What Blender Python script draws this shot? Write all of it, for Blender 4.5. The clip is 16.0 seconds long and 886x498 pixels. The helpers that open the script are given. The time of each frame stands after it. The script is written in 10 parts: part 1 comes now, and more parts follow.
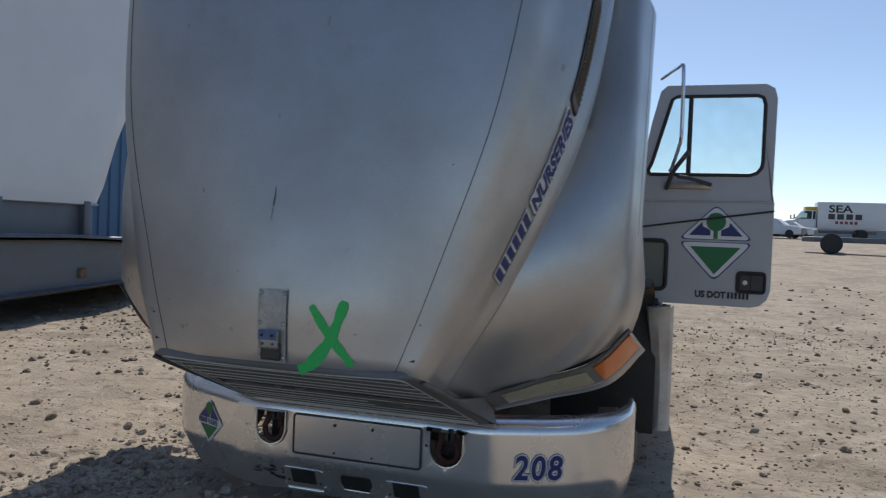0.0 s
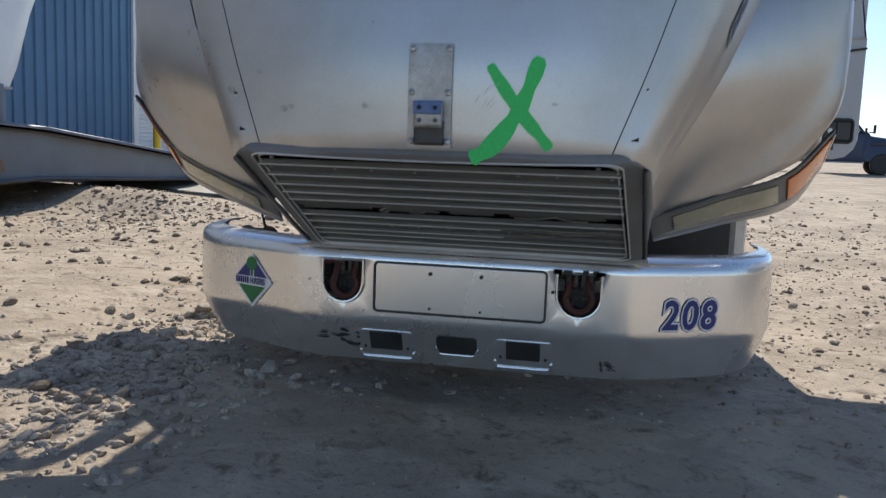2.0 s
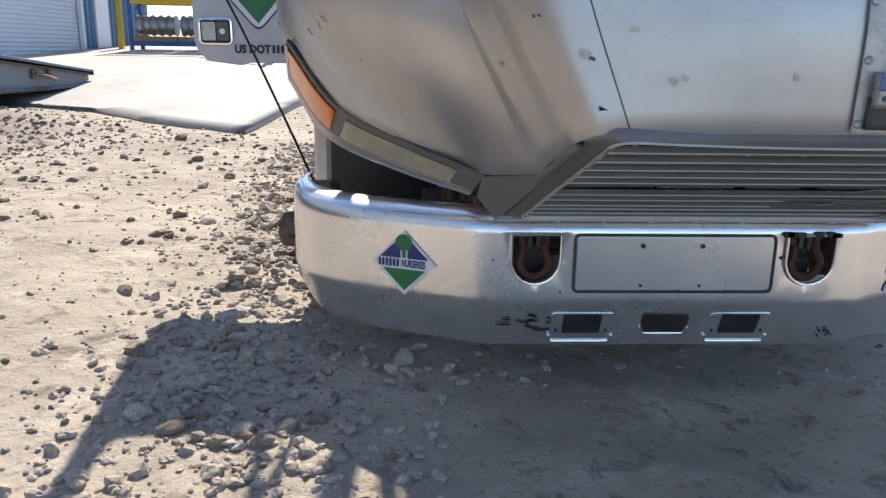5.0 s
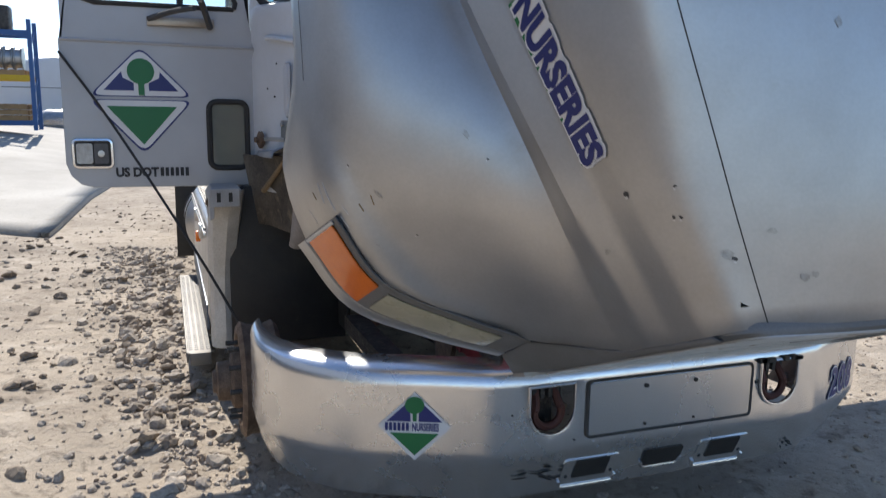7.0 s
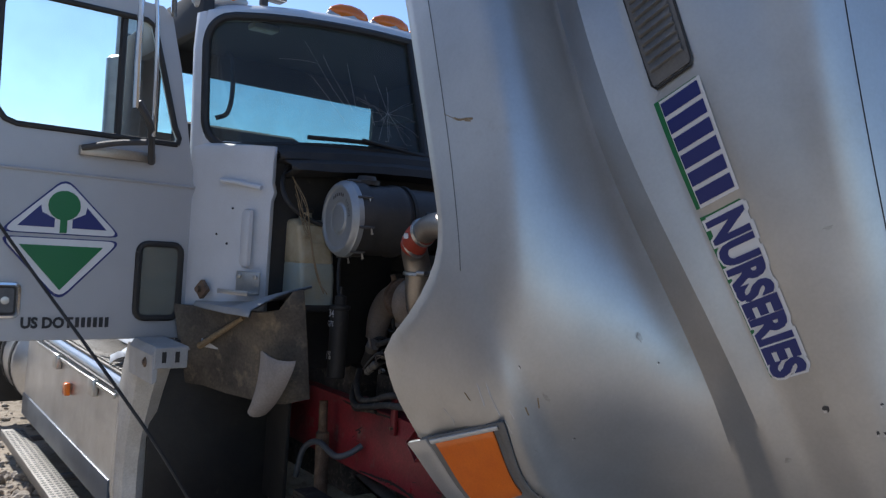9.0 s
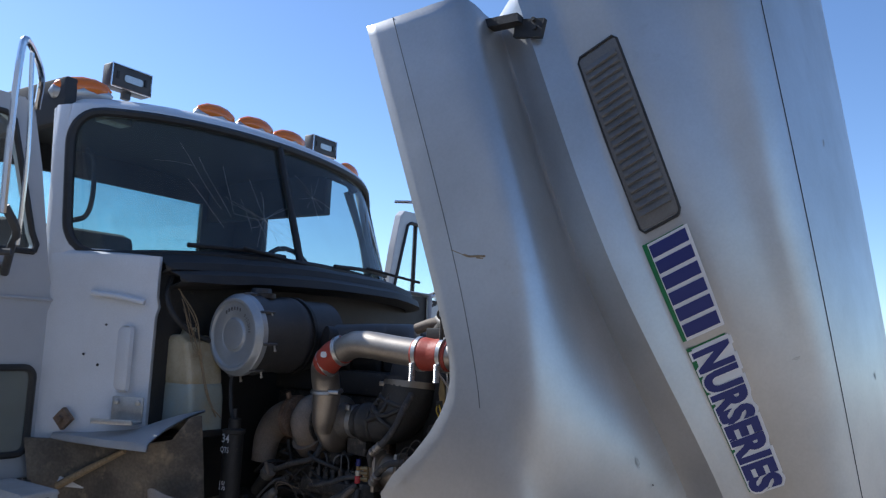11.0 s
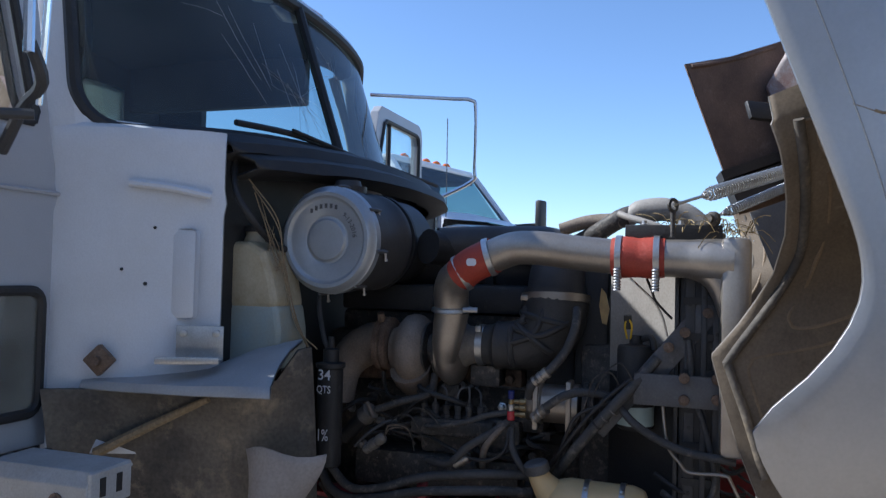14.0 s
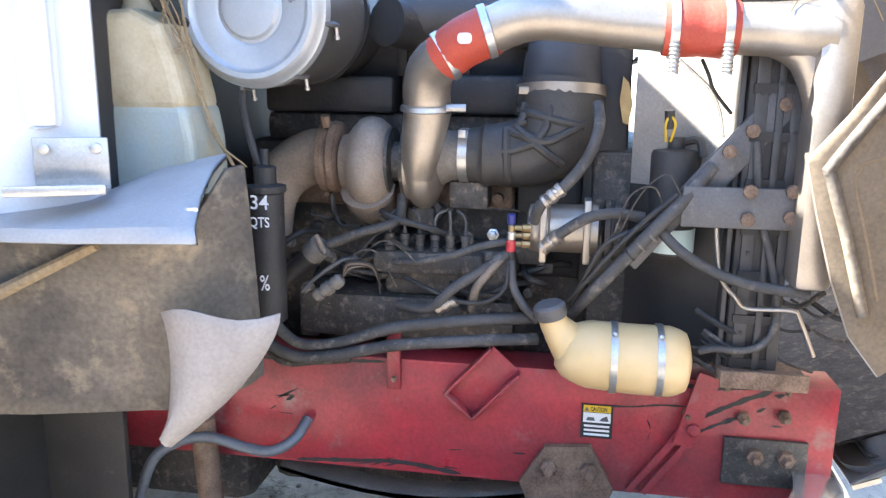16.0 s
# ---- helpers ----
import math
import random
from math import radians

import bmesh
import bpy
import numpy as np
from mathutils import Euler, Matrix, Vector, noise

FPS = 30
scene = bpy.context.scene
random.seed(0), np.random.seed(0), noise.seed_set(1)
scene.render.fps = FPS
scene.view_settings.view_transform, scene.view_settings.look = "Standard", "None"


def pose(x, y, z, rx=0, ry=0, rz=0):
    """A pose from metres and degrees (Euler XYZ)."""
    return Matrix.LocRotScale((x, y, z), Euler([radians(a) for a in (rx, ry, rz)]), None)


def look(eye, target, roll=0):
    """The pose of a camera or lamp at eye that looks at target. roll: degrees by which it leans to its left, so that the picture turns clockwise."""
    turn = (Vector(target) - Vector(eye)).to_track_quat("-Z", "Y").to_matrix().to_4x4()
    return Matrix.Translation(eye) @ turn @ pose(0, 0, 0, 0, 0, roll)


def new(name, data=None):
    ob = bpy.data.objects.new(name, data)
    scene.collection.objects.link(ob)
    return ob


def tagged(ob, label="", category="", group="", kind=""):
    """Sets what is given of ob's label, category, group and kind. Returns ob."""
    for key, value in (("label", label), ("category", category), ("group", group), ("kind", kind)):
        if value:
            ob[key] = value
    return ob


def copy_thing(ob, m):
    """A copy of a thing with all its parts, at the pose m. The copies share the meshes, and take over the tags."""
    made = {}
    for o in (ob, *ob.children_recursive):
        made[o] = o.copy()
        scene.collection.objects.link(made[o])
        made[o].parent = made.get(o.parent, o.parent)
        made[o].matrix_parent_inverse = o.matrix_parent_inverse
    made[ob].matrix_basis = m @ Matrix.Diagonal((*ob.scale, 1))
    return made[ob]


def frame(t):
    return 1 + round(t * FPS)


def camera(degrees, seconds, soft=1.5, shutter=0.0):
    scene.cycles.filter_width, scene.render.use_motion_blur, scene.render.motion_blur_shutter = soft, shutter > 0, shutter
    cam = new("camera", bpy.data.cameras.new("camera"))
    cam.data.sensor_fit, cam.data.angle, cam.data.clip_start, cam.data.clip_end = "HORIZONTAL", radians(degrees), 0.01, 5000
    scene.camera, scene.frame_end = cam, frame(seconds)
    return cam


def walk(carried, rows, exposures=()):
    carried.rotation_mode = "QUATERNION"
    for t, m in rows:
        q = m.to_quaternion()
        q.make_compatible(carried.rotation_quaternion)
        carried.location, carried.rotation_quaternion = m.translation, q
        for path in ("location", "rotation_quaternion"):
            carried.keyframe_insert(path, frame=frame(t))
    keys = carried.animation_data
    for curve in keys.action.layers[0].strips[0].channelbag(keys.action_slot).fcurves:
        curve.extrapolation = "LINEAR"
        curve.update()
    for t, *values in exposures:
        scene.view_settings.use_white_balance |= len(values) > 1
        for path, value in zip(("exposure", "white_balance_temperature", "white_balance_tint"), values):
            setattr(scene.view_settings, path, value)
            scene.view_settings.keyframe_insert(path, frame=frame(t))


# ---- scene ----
cam = camera(59.9, 16.0, soft=1.2, shutter=0.3)
PATH = [
    (0, (-0.104, -0.02, 1.454), (-0.72, 1.882, 1.403), 2.2),
    (0.5, (-0.446, 0.188, 1.325), (-1.054, 2.092, 1.27), 2.1),
    (1, (-0.694, 0.315, 1.197), (-1.302, 2.219, 1.116), 2.1),
    (1.5, (-0.946, 0.41, 1.063), (-1.403, 2.351, 0.909), 2.1),
    (2, (-1.153, 0.498, 0.90), (-1.525, 2.451, 0.673), 2.1),
    (2.5, (-1.406, 0.663, 0.808), (-1.718, 2.62, 0.5165), 2.1),
    (3, (-1.641, 0.718, 0.80), (-1.883, 2.676, 0.451), 1.8),
    (3.5, (-1.917, 0.759, 0.851), (-1.952, 2.723, 0.4605), 1.4),
    (4, (-2.129, 0.801, 0.922), (-2.109, 2.752, 0.492), 1.2),
    (4.2, (-2.205, 0.849, 0.949), (-2.185, 2.796, 0.497), 1.2),
    (6.3, (-3.085, 1.098, 1.29), (-2.654, 2.98, 0.768), 0.6),
    (6.5, (-3.146, 1.148, 1.305), (-2.636, 3.02, 0.822), 0.7),
    (7, (-3.306, 1.285, 1.36), (-2.642, 3.142, 1.027), 0.7),
    (7.5, (-3.535, 1.33, 1.414), (-2.772, 3.165, 1.193), 0.9),
    (8, (-3.841, 1.412, 1.493), (-2.859, 3.149, 1.358), 1.5),
    (8.5, (-4.02, 1.683, 1.489), (-2.897, 3.336, 1.416), 2.6),
    (9, (-4.16, 1.909, 1.514), (-2.927, 3.484, 1.507), 3.9),
    (9.5, (-4.344, 2.017, 1.539), (-2.963, 3.462, 1.605), 3.7),
    (10, (-4.524, 2.096, 1.577), (-3.031, 3.422, 1.697), 3.1),
    (10.2, (-4.539, 2.127, 1.588), (-3.025, 3.426, 1.734), 2.9),
    (12.3, (-4.746, 2.967, 1.625), (-2.931, 3.741, 1.949), 1.7),
    (12.5, (-4.733, 3.041, 1.604), (-2.913, 3.805, 1.925), 1.5),
    (13, (-4.646, 3.319, 1.549), (-2.814, 4.074, 1.813), 1.5),
    (13.5, (-4.593, 3.53, 1.529), (-2.747, 4.279, 1.7), 1.5),
    (14, (-4.59, 3.74, 1.509), (-2.697, 4.381, 1.573), 1.4),
    (14.5, (-4.552, 3.909, 1.503), (-2.613, 4.394, 1.452), 1.2),
    (15, (-4.378, 4.028, 1.458), (-2.428, 4.453, 1.319), 1.0),
    (15.5, (-4.193, 4.102, 1.442), (-2.262, 4.53, 1.147), 1.0),
    (16, (-4.055, 4.157, 1.447), (-2.125, 4.477, 1.032), 0.7),
]
EXPOSURES = [(t, e, k, 10) for t, e, k in (
    (0, -0.15, 6650), (0.5, -0.08, 6750), (1, 0.2, 6750), (1.5, 0.45, 6800), (2, 0.52, 6800), (2.5, 0.95, 6800), (3, 1.15, 6800), (3.5, 1.25, 6700), (4, 1.2, 6650), (6.5, 0.85, 6550), (7, 0.72, 6450), (7.5, 0.5, 6400), (8, 0.42, 6300), (8.5, 0.5, 6200), (9, 0.62, 6100), (9.5, 0.97, 6050), (10, 0.95, 5950),
    (12.5, 0.2, 5750), (13, 0.4, 5750), (13.5, 0.5, 5700), (14, 0.75, 5700), (14.5, 1.2, 5750), (15, 1.95, 5850), (15.5, 3.0, 6450), (16, 3.5, 6400))]
SKY, SUN = 0.12, 3.9

walk(cam, [(t, look(eye, target, roll)) for t, eye, target, roll in PATH], exposures=EXPOSURES)

# ---- light ----
SUN_EL, SUN_AZ = 40.0, -5.0   # degrees; azimuth from +Y towards +X
world = bpy.data.worlds.new("world")
scene.world = world
world.use_nodes = True
wn = world.node_tree.nodes
wn.clear()
sky = wn.new("ShaderNodeTexSky")
sky.sky_type, sky.sun_disc = "NISHITA", False
sky.sun_elevation, sky.sun_rotation = radians(SUN_EL), radians(SUN_AZ)
sky.altitude, sky.air_density, sky.dust_density, sky.ozone_density = 600, 0.85, 0.35, 3.0
wbg, wout = wn.new("ShaderNodeBackground"), wn.new("ShaderNodeOutputWorld")
wbg.inputs["Strength"].default_value = SKY
world.node_tree.links.new(sky.outputs[0], wbg.inputs[0])
world.node_tree.links.new(wbg.outputs[0], wout.inputs[0])
sun_data = bpy.data.lights.new("sun", "SUN")
sun_data.energy, sun_data.angle, sun_data.color = SUN, radians(0.5), (1.0, 0.95, 0.87)
sun = new("sun", sun_data)
sd = Vector((math.sin(radians(SUN_AZ)) * math.cos(radians(SUN_EL)), math.cos(radians(SUN_AZ)) * math.cos(radians(SUN_EL)), math.sin(radians(SUN_EL))))
sun.matrix_world = Matrix.Translation((0, 0, 30)) @ sd.to_track_quat("Z", "Y").to_matrix().to_4x4()


# ---- materials ----
def mat(name, color, rough=0.5, metal=0.0, dark=None, scale=6.0, amount=0.5, grain=0.0, grain_scale=120.0, bump=0.0, bump_scale=60.0,
        dust=None, dust_at=0.55, coat=0.0, rough_var=0.12, spread=0.0, trans=0.0, ior=1.45):
    """Principled surface with wear at two scales: broad stains (scale) and fine grain."""
    m = bpy.data.materials.new(name)
    m.use_nodes = True
    nt = m.node_tree
    n, l = nt.nodes, nt.links
    b = n["Principled BSDF"]
    co = n.new("ShaderNodeTexCoord")
    big = n.new("ShaderNodeTexNoise")
    big.inputs["Scale"].default_value, big.inputs["Detail"].default_value, big.inputs["Roughness"].default_value = scale, 6.0, 0.62
    l.new(co.outputs["Object"], big.inputs["Vector"])
    ramp = n.new("ShaderNodeValToRGB")
    ramp.color_ramp.elements[0].position, ramp.color_ramp.elements[1].position = 0.34, 0.68
    l.new(big.outputs["Fac"], ramp.inputs["Fac"])
    d = dark or tuple(c * 0.6 for c in color)
    mix = n.new("ShaderNodeMix")
    mix.data_type = "RGBA"
    mix.inputs["A"].default_value, mix.inputs["B"].default_value = (*color, 1), (*[c + (e - c) * amount for c, e in zip(color, d)], 1)
    l.new(ramp.outputs["Color"], mix.inputs["Factor"])
    out = mix.outputs["Result"]
    fine = n.new("ShaderNodeTexNoise")
    fine.inputs["Scale"].default_value, fine.inputs["Detail"].default_value = grain_scale, 4.0
    l.new(co.outputs["Object"], fine.inputs["Vector"])
    if grain:
        g = n.new("ShaderNodeMapRange")
        g.inputs["From Min"].default_value, g.inputs["From Max"].default_value = 0.3, 0.7
        g.inputs["To Min"].default_value, g.inputs["To Max"].default_value = 1 - grain, 1 + grain
        l.new(fine.outputs["Fac"], g.inputs["Value"])
        mul = n.new("ShaderNodeMix")
        mul.data_type, mul.blend_type = "RGBA", "MULTIPLY"
        mul.inputs["Factor"].default_value = 1.0
        l.new(out, mul.inputs["A"])
        l.new(g.outputs["Result"], mul.inputs["B"])
        out = mul.outputs["Result"]
    if dust:
        dn = n.new("ShaderNodeTexNoise")
        dn.inputs["Scale"].default_value, dn.inputs["Detail"].default_value, dn.inputs["Roughness"].default_value = scale * 2.7, 8.0, 0.7
        l.new(co.outputs["Object"], dn.inputs["Vector"])
        dr = n.new("ShaderNodeValToRGB")
        dr.color_ramp.elements[0].position, dr.color_ramp.elements[1].position = dust_at, min(dust_at + 0.2, 1.0)
        l.new(dn.outputs["Fac"], dr.inputs["Fac"])
        dm = n.new("ShaderNodeMix")
        dm.data_type = "RGBA"
        dm.inputs["B"].default_value = (*dust, 1)
        l.new(dr.outputs["Color"], dm.inputs["Factor"])
        l.new(out, dm.inputs["A"])
        out = dm.outputs["Result"]
    if spread:
        oi = n.new("ShaderNodeObjectInfo")
        sr = n.new("ShaderNodeMapRange")
        sr.inputs["To Min"].default_value, sr.inputs["To Max"].default_value = 1 - spread, 1 + spread
        l.new(oi.outputs["Random"], sr.inputs["Value"])
        sm = n.new("ShaderNodeMix")
        sm.data_type, sm.blend_type = "RGBA", "MULTIPLY"
        sm.inputs["Factor"].default_value = 1.0
        l.new(out, sm.inputs["A"])
        l.new(sr.outputs["Result"], sm.inputs["B"])
        out = sm.outputs["Result"]
    l.new(out, b.inputs["Base Color"])
    rr = n.new("ShaderNodeMapRange")
    rr.inputs["To Min"].default_value, rr.inputs["To Max"].default_value = max(rough - rough_var, 0.02), min(rough + rough_var, 1.0)
    l.new(big.outputs["Fac"], rr.inputs["Value"])
    l.new(rr.outputs["Result"], b.inputs["Roughness"])
    b.inputs["Metallic"].default_value = metal
    b.inputs["Coat Weight"].default_value = coat
    b.inputs["Transmission Weight"].default_value = trans
    b.inputs["IOR"].default_value = ior
    if bump:
        bn = n.new("ShaderNodeTexNoise")
        bn.inputs["Scale"].default_value, bn.inputs["Detail"].default_value = bump_scale, 5.0
        l.new(co.outputs["Object"], bn.inputs["Vector"])
        bu = n.new("ShaderNodeBump")
        bu.inputs["Strength"].default_value, bu.inputs["Distance"].default_value = 1.0, bump
        l.new(bn.outputs["Fac"], bu.inputs["Height"])
        l.new(bu.outputs["Normal"], b.inputs["Normal"])
    return m


def glass_mat(name, tint, rough=0.02, amount=0.8, dirt=(0.5, 0.5, 0.48), dirt_amount=0.12):
    """Thin pane: clear with a mirror sheen and a film of dust."""
    m = bpy.data.materials.new(name)
    m.use_nodes = True
    nt = m.node_tree
    n, l = nt.nodes, nt.links
    n.clear()
    out, tr, gl, df = n.new("ShaderNodeOutputMaterial"), n.new("ShaderNodeBsdfTransparent"), n.new("ShaderNodeBsdfGlossy"), n.new("ShaderNodeBsdfDiffuse")
    tr.inputs["Color"].default_value = (*tint, 1)
    gl.inputs["Roughness"].default_value = rough
    df.inputs["Color"].default_value = (*dirt, 1)
    fr = n.new("ShaderNodeFresnel")
    fr.inputs["IOR"].default_value = 1.5
    a, c = n.new("ShaderNodeMixShader"), n.new("ShaderNodeMixShader")
    co, no, rm = n.new("ShaderNodeTexCoord"), n.new("ShaderNodeTexNoise"), n.new("ShaderNodeMapRange")
    no.inputs["Scale"].default_value, no.inputs["Detail"].default_value = 7.0, 8.0
    rm.inputs["To Min"].default_value, rm.inputs["To Max"].default_value = 0.0, dirt_amount * 2
    l.new(co.outputs["Object"], no.inputs["Vector"])
    l.new(no.outputs["Fac"], rm.inputs["Value"])
    l.new(rm.outputs["Result"], c.inputs["Fac"])
    l.new(fr.outputs["Fac"], a.inputs["Fac"])
    l.new(tr.outputs["BSDF"], a.inputs[1])
    l.new(gl.outputs["BSDF"], a.inputs[2])
    l.new(a.outputs["Shader"], c.inputs[1])
    l.new(df.outputs["BSDF"], c.inputs[2])
    l.new(c.outputs["Shader"], out.inputs["Surface"])
    return m


M_VENT = mat("grey_vent_plastic", (0.17, 0.168, 0.165), 0.6, 0.0, (0.12, 0.115, 0.11), 6.0, 0.7, 0.1, 160)
M_HOOD = mat("weathered_silver_hood", (0.53, 0.528, 0.522), 0.37, 0.75, (0.39, 0.382, 0.37), 1.5, 0.9, 0.03, 120, 0.0006, 9, (0.40, 0.375, 0.34), 0.60)
M_RING = mat("grey_grille_plastic", (0.19, 0.19, 0.19), 0.55, 0.0, (0.14, 0.135, 0.13), 3.0, 0.7, 0.08, 200, 0.0004, 60)
M_SLAT = mat("dusty_black_slat", (0.105, 0.109, 0.107), 0.6, 0.0, (0.165, 0.163, 0.15), 9.0, 0.7, 0.12, 160, 0.0006, 80)
M_GALV = mat("scuffed_galvanised_plate", (0.50, 0.50, 0.49), 0.48, 0.55, (0.34, 0.325, 0.30), 22.0, 0.95, 0.08, 160, 0.0008, 70, (0.20, 0.18, 0.16), 0.63)
M_SCUFFBLUE = mat("scuffed_blue_tab", (0.06, 0.125, 0.30), 0.45, 0.2, (0.16, 0.22, 0.36), 30.0, 0.9, 0.1, 160, 0.0006, 80)
M_HOOK = mat("red_oxide_hook", (0.10, 0.035, 0.026), 0.6, 0.1, (0.07, 0.03, 0.025), 16.0, 0.8, 0.2, 160, 0.001, 90)
M_MUD = mat("dried_mud", (0.175, 0.148, 0.115), 0.75, 0.0, (0.045, 0.042, 0.040), 3.2, 0.97, 0.2, 90, 0.005, 26, (0.32, 0.255, 0.175), 0.56)
M_RIDGE = mat("tan_mud", (0.30, 0.22, 0.13), 0.85, 0.0, (0.20, 0.15, 0.09), 8.0, 0.8, 0.2, 120, 0.002, 60)
M_SILVER = mat("silver_paint", (0.50, 0.50, 0.505), 0.36, 0.7, (0.30, 0.30, 0.30), 1.6, 0.55, 0.05, 260, 0.0006, 30, (0.33, 0.31, 0.28), 0.68)
M_BUMPER = mat("bumper_paint", (0.80, 0.805, 0.81), 0.26, 0.9, (0.64, 0.64, 0.65), 2.5, 0.5, 0.04, 240, 0.0004, 40, (0.36, 0.33, 0.29), 0.72)
M_WHITE = mat("cab_white_paint", (0.70, 0.72, 0.755), 0.38, 0.0, (0.58, 0.59, 0.60), 2.2, 0.7, 0.04, 200, 0.0004, 25, (0.42, 0.38, 0.33), 0.70, coat=0.2)
M_DOOR = mat("door_grey_paint", (0.46, 0.47, 0.49), 0.42, 0.15, (0.38, 0.38, 0.39), 2.0, 0.6, 0.04, 220, 0.0004, 25, (0.36, 0.33, 0.29), 0.72)
M_RIB = mat("tan_moulding", (0.25, 0.185, 0.115), 0.6, 0.0, (0.14, 0.10, 0.065), 6.0, 0.8, 0.1, 150, 0.0005, 60)
M_FENDERIN = mat("pinkish_fibreglass", (0.25, 0.17, 0.125), 0.7, 0.0, (0.12, 0.085, 0.068), 4.0, 0.85, 0.15, 140, 0.0008, 50, (0.36, 0.28, 0.22), 0.6)
M_SCUFFED = mat("scuffed_grey_fibreglass", (0.36, 0.32, 0.30), 0.6, 0.0, (0.30, 0.14, 0.10), 9.0, 0.85, 0.15, 160, 0.0006, 60, (0.48, 0.45, 0.43), 0.5)
M_INNER = mat("fibreglass_inside", (0.21, 0.165, 0.115), 0.62, 0.0, (0.11, 0.086, 0.06), 3.5, 0.85, 0.15, 150, 0.0006, 60, (0.32, 0.28, 0.22), 0.6)
# pale bare wear; on the slat edges the colour stands for reflected sky
M_WORN_GLINT = mat("worn_and_glint_edge", (0.66, 0.66, 0.65), 0.45, 0.3, (0.5, 0.5, 0.49), 9.0, 0.6)
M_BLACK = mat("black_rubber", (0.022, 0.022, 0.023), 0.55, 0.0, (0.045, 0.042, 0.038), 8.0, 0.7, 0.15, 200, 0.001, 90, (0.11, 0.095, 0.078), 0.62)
M_DARK = mat("dark_plastic", (0.045, 0.045, 0.047), 0.5, 0.0, (0.09, 0.085, 0.08), 6.0, 0.6, 0.1, 200, 0.0006, 80, (0.15, 0.13, 0.11), 0.66)
M_GREASE = mat("greasy_iron", (0.085, 0.078, 0.07), 0.6, 0.2, (0.03, 0.028, 0.027), 14.0, 0.85, 0.25, 160, 0.003, 60, (0.26, 0.215, 0.17), 0.53)
M_CAST = mat("heat_dulled_cast_iron", (0.30, 0.25, 0.205), 0.75, 0.15, (0.185, 0.135, 0.095), 6.0, 0.85, 0.14, 170, 0.0016, 130, (0.16, 0.105, 0.07), 0.60)
M_RUST = mat("rusty_cast_iron", (0.24, 0.165, 0.115), 0.75, 0.2, (0.09, 0.06, 0.042), 18.0, 0.8, 0.25, 180, 0.003, 90, (0.27, 0.22, 0.17), 0.62)
M_ALU = mat("dull_aluminium", (0.47, 0.43, 0.38), 0.42, 0.8, (0.29, 0.245, 0.195), 3.2, 0.85, 0.05, 160, 0.0004, 60, (0.27, 0.225, 0.175), 0.63)
M_STEEL = mat("zinc_steel", (0.55, 0.55, 0.54), 0.35, 0.85, (0.35, 0.34, 0.32), 12.0, 0.6, 0.1, 200, 0.0005, 90)
M_REDRAIL = mat("red_frame_paint", (0.47, 0.042, 0.056), 0.34, 0.0, (0.15, 0.04, 0.043), 3.4, 0.95, 0.14, 120, 0.0012, 45, (0.26, 0.175, 0.15), 0.575, rough_var=0.25)
M_HOSE = mat("red_silicone_hose", (0.42, 0.06, 0.035), 0.55, 0.0, (0.30, 0.07, 0.05), 20.0, 0.6, 0.1, 200, 0.001, 120)
M_AMBER = mat("amber_lens", (0.80, 0.185, 0.012), 0.22, 0.0, (0.62, 0.13, 0.02), 10.0, 0.5, 0.05, 200, coat=0.4)
M_LENS = mat("yellowed_clear_lens", (0.46, 0.43, 0.31), 0.28, 0.0, (0.32, 0.30, 0.22), 8.0, 0.6, 0.05, 200, coat=0.3)
M_CREAM = mat("cream_plastic_tank", (0.66, 0.50, 0.27), 0.38, 0.0, (0.52, 0.38, 0.175), 5.0, 0.8, 0.02, 160, 0.0002, 30, (0.44, 0.35, 0.22), 0.66)
M_WASHER = mat("stained_tank_plastic", (0.52, 0.46, 0.32), 0.45, 0.0, (0.34, 0.25, 0.13), 7.0, 0.95, 0.06, 140, 0.0004, 60, (0.13, 0.085, 0.045), 0.64)
M_FLUID = mat("tank_plastic_with_blue_fluid", (0.33, 0.40, 0.40), 0.4, 0.0, (0.40, 0.37, 0.26), 6.0, 0.9, 0.05, 140, 0.0004, 60, (0.13, 0.10, 0.06), 0.66)
M_YELLOWBRASS = mat("dirty_brass", (0.42, 0.30, 0.14), 0.42, 0.8, (0.22, 0.16, 0.09), 20.0, 0.8, 0.1, 160)
M_CASTHOSE = mat("tan_dusty_pipe", (0.24, 0.19, 0.145), 0.75, 0.0, (0.12, 0.10, 0.085), 14.0, 0.85, 0.15, 160, 0.001, 90)
M_LID = mat("filter_lid_grey", (0.46, 0.49, 0.52), 0.36, 0.45, (0.33, 0.345, 0.35), 3.5, 0.7, 0.04, 160, 0.0003, 50, (0.44, 0.39, 0.30), 0.68)
M_DECALW = mat("decal_white", (0.78, 0.78, 0.78), 0.4, 0.0, (0.68, 0.68, 0.68), 9.0, 0.5)
M_DECALB = mat("decal_blue", (0.018, 0.028, 0.16), 0.4, 0.0, (0.03, 0.04, 0.17), 9.0, 0.5)
M_DECALG = mat("decal_green", (0.012, 0.17, 0.055), 0.4, 0.0, (0.02, 0.15, 0.06), 9.0, 0.5)
M_SPRAY = mat("green_spray_paint", (0.03, 0.55, 0.12), 0.5, 0.0, (0.035, 0.60, 0.15), 14.0, 0.6, 0.1, 200)
M_BLUEWALL = mat("blue_metal_wall", (0.075, 0.17, 0.30), 0.45, 0.1, (0.06, 0.14, 0.25), 0.6, 0.6, 0.03, 60)
M_ROLLUP = mat("white_rollup_door", (0.70, 0.73, 0.76), 0.45, 0.0, (0.60, 0.62, 0.65), 1.0, 0.5, 0.03, 60)
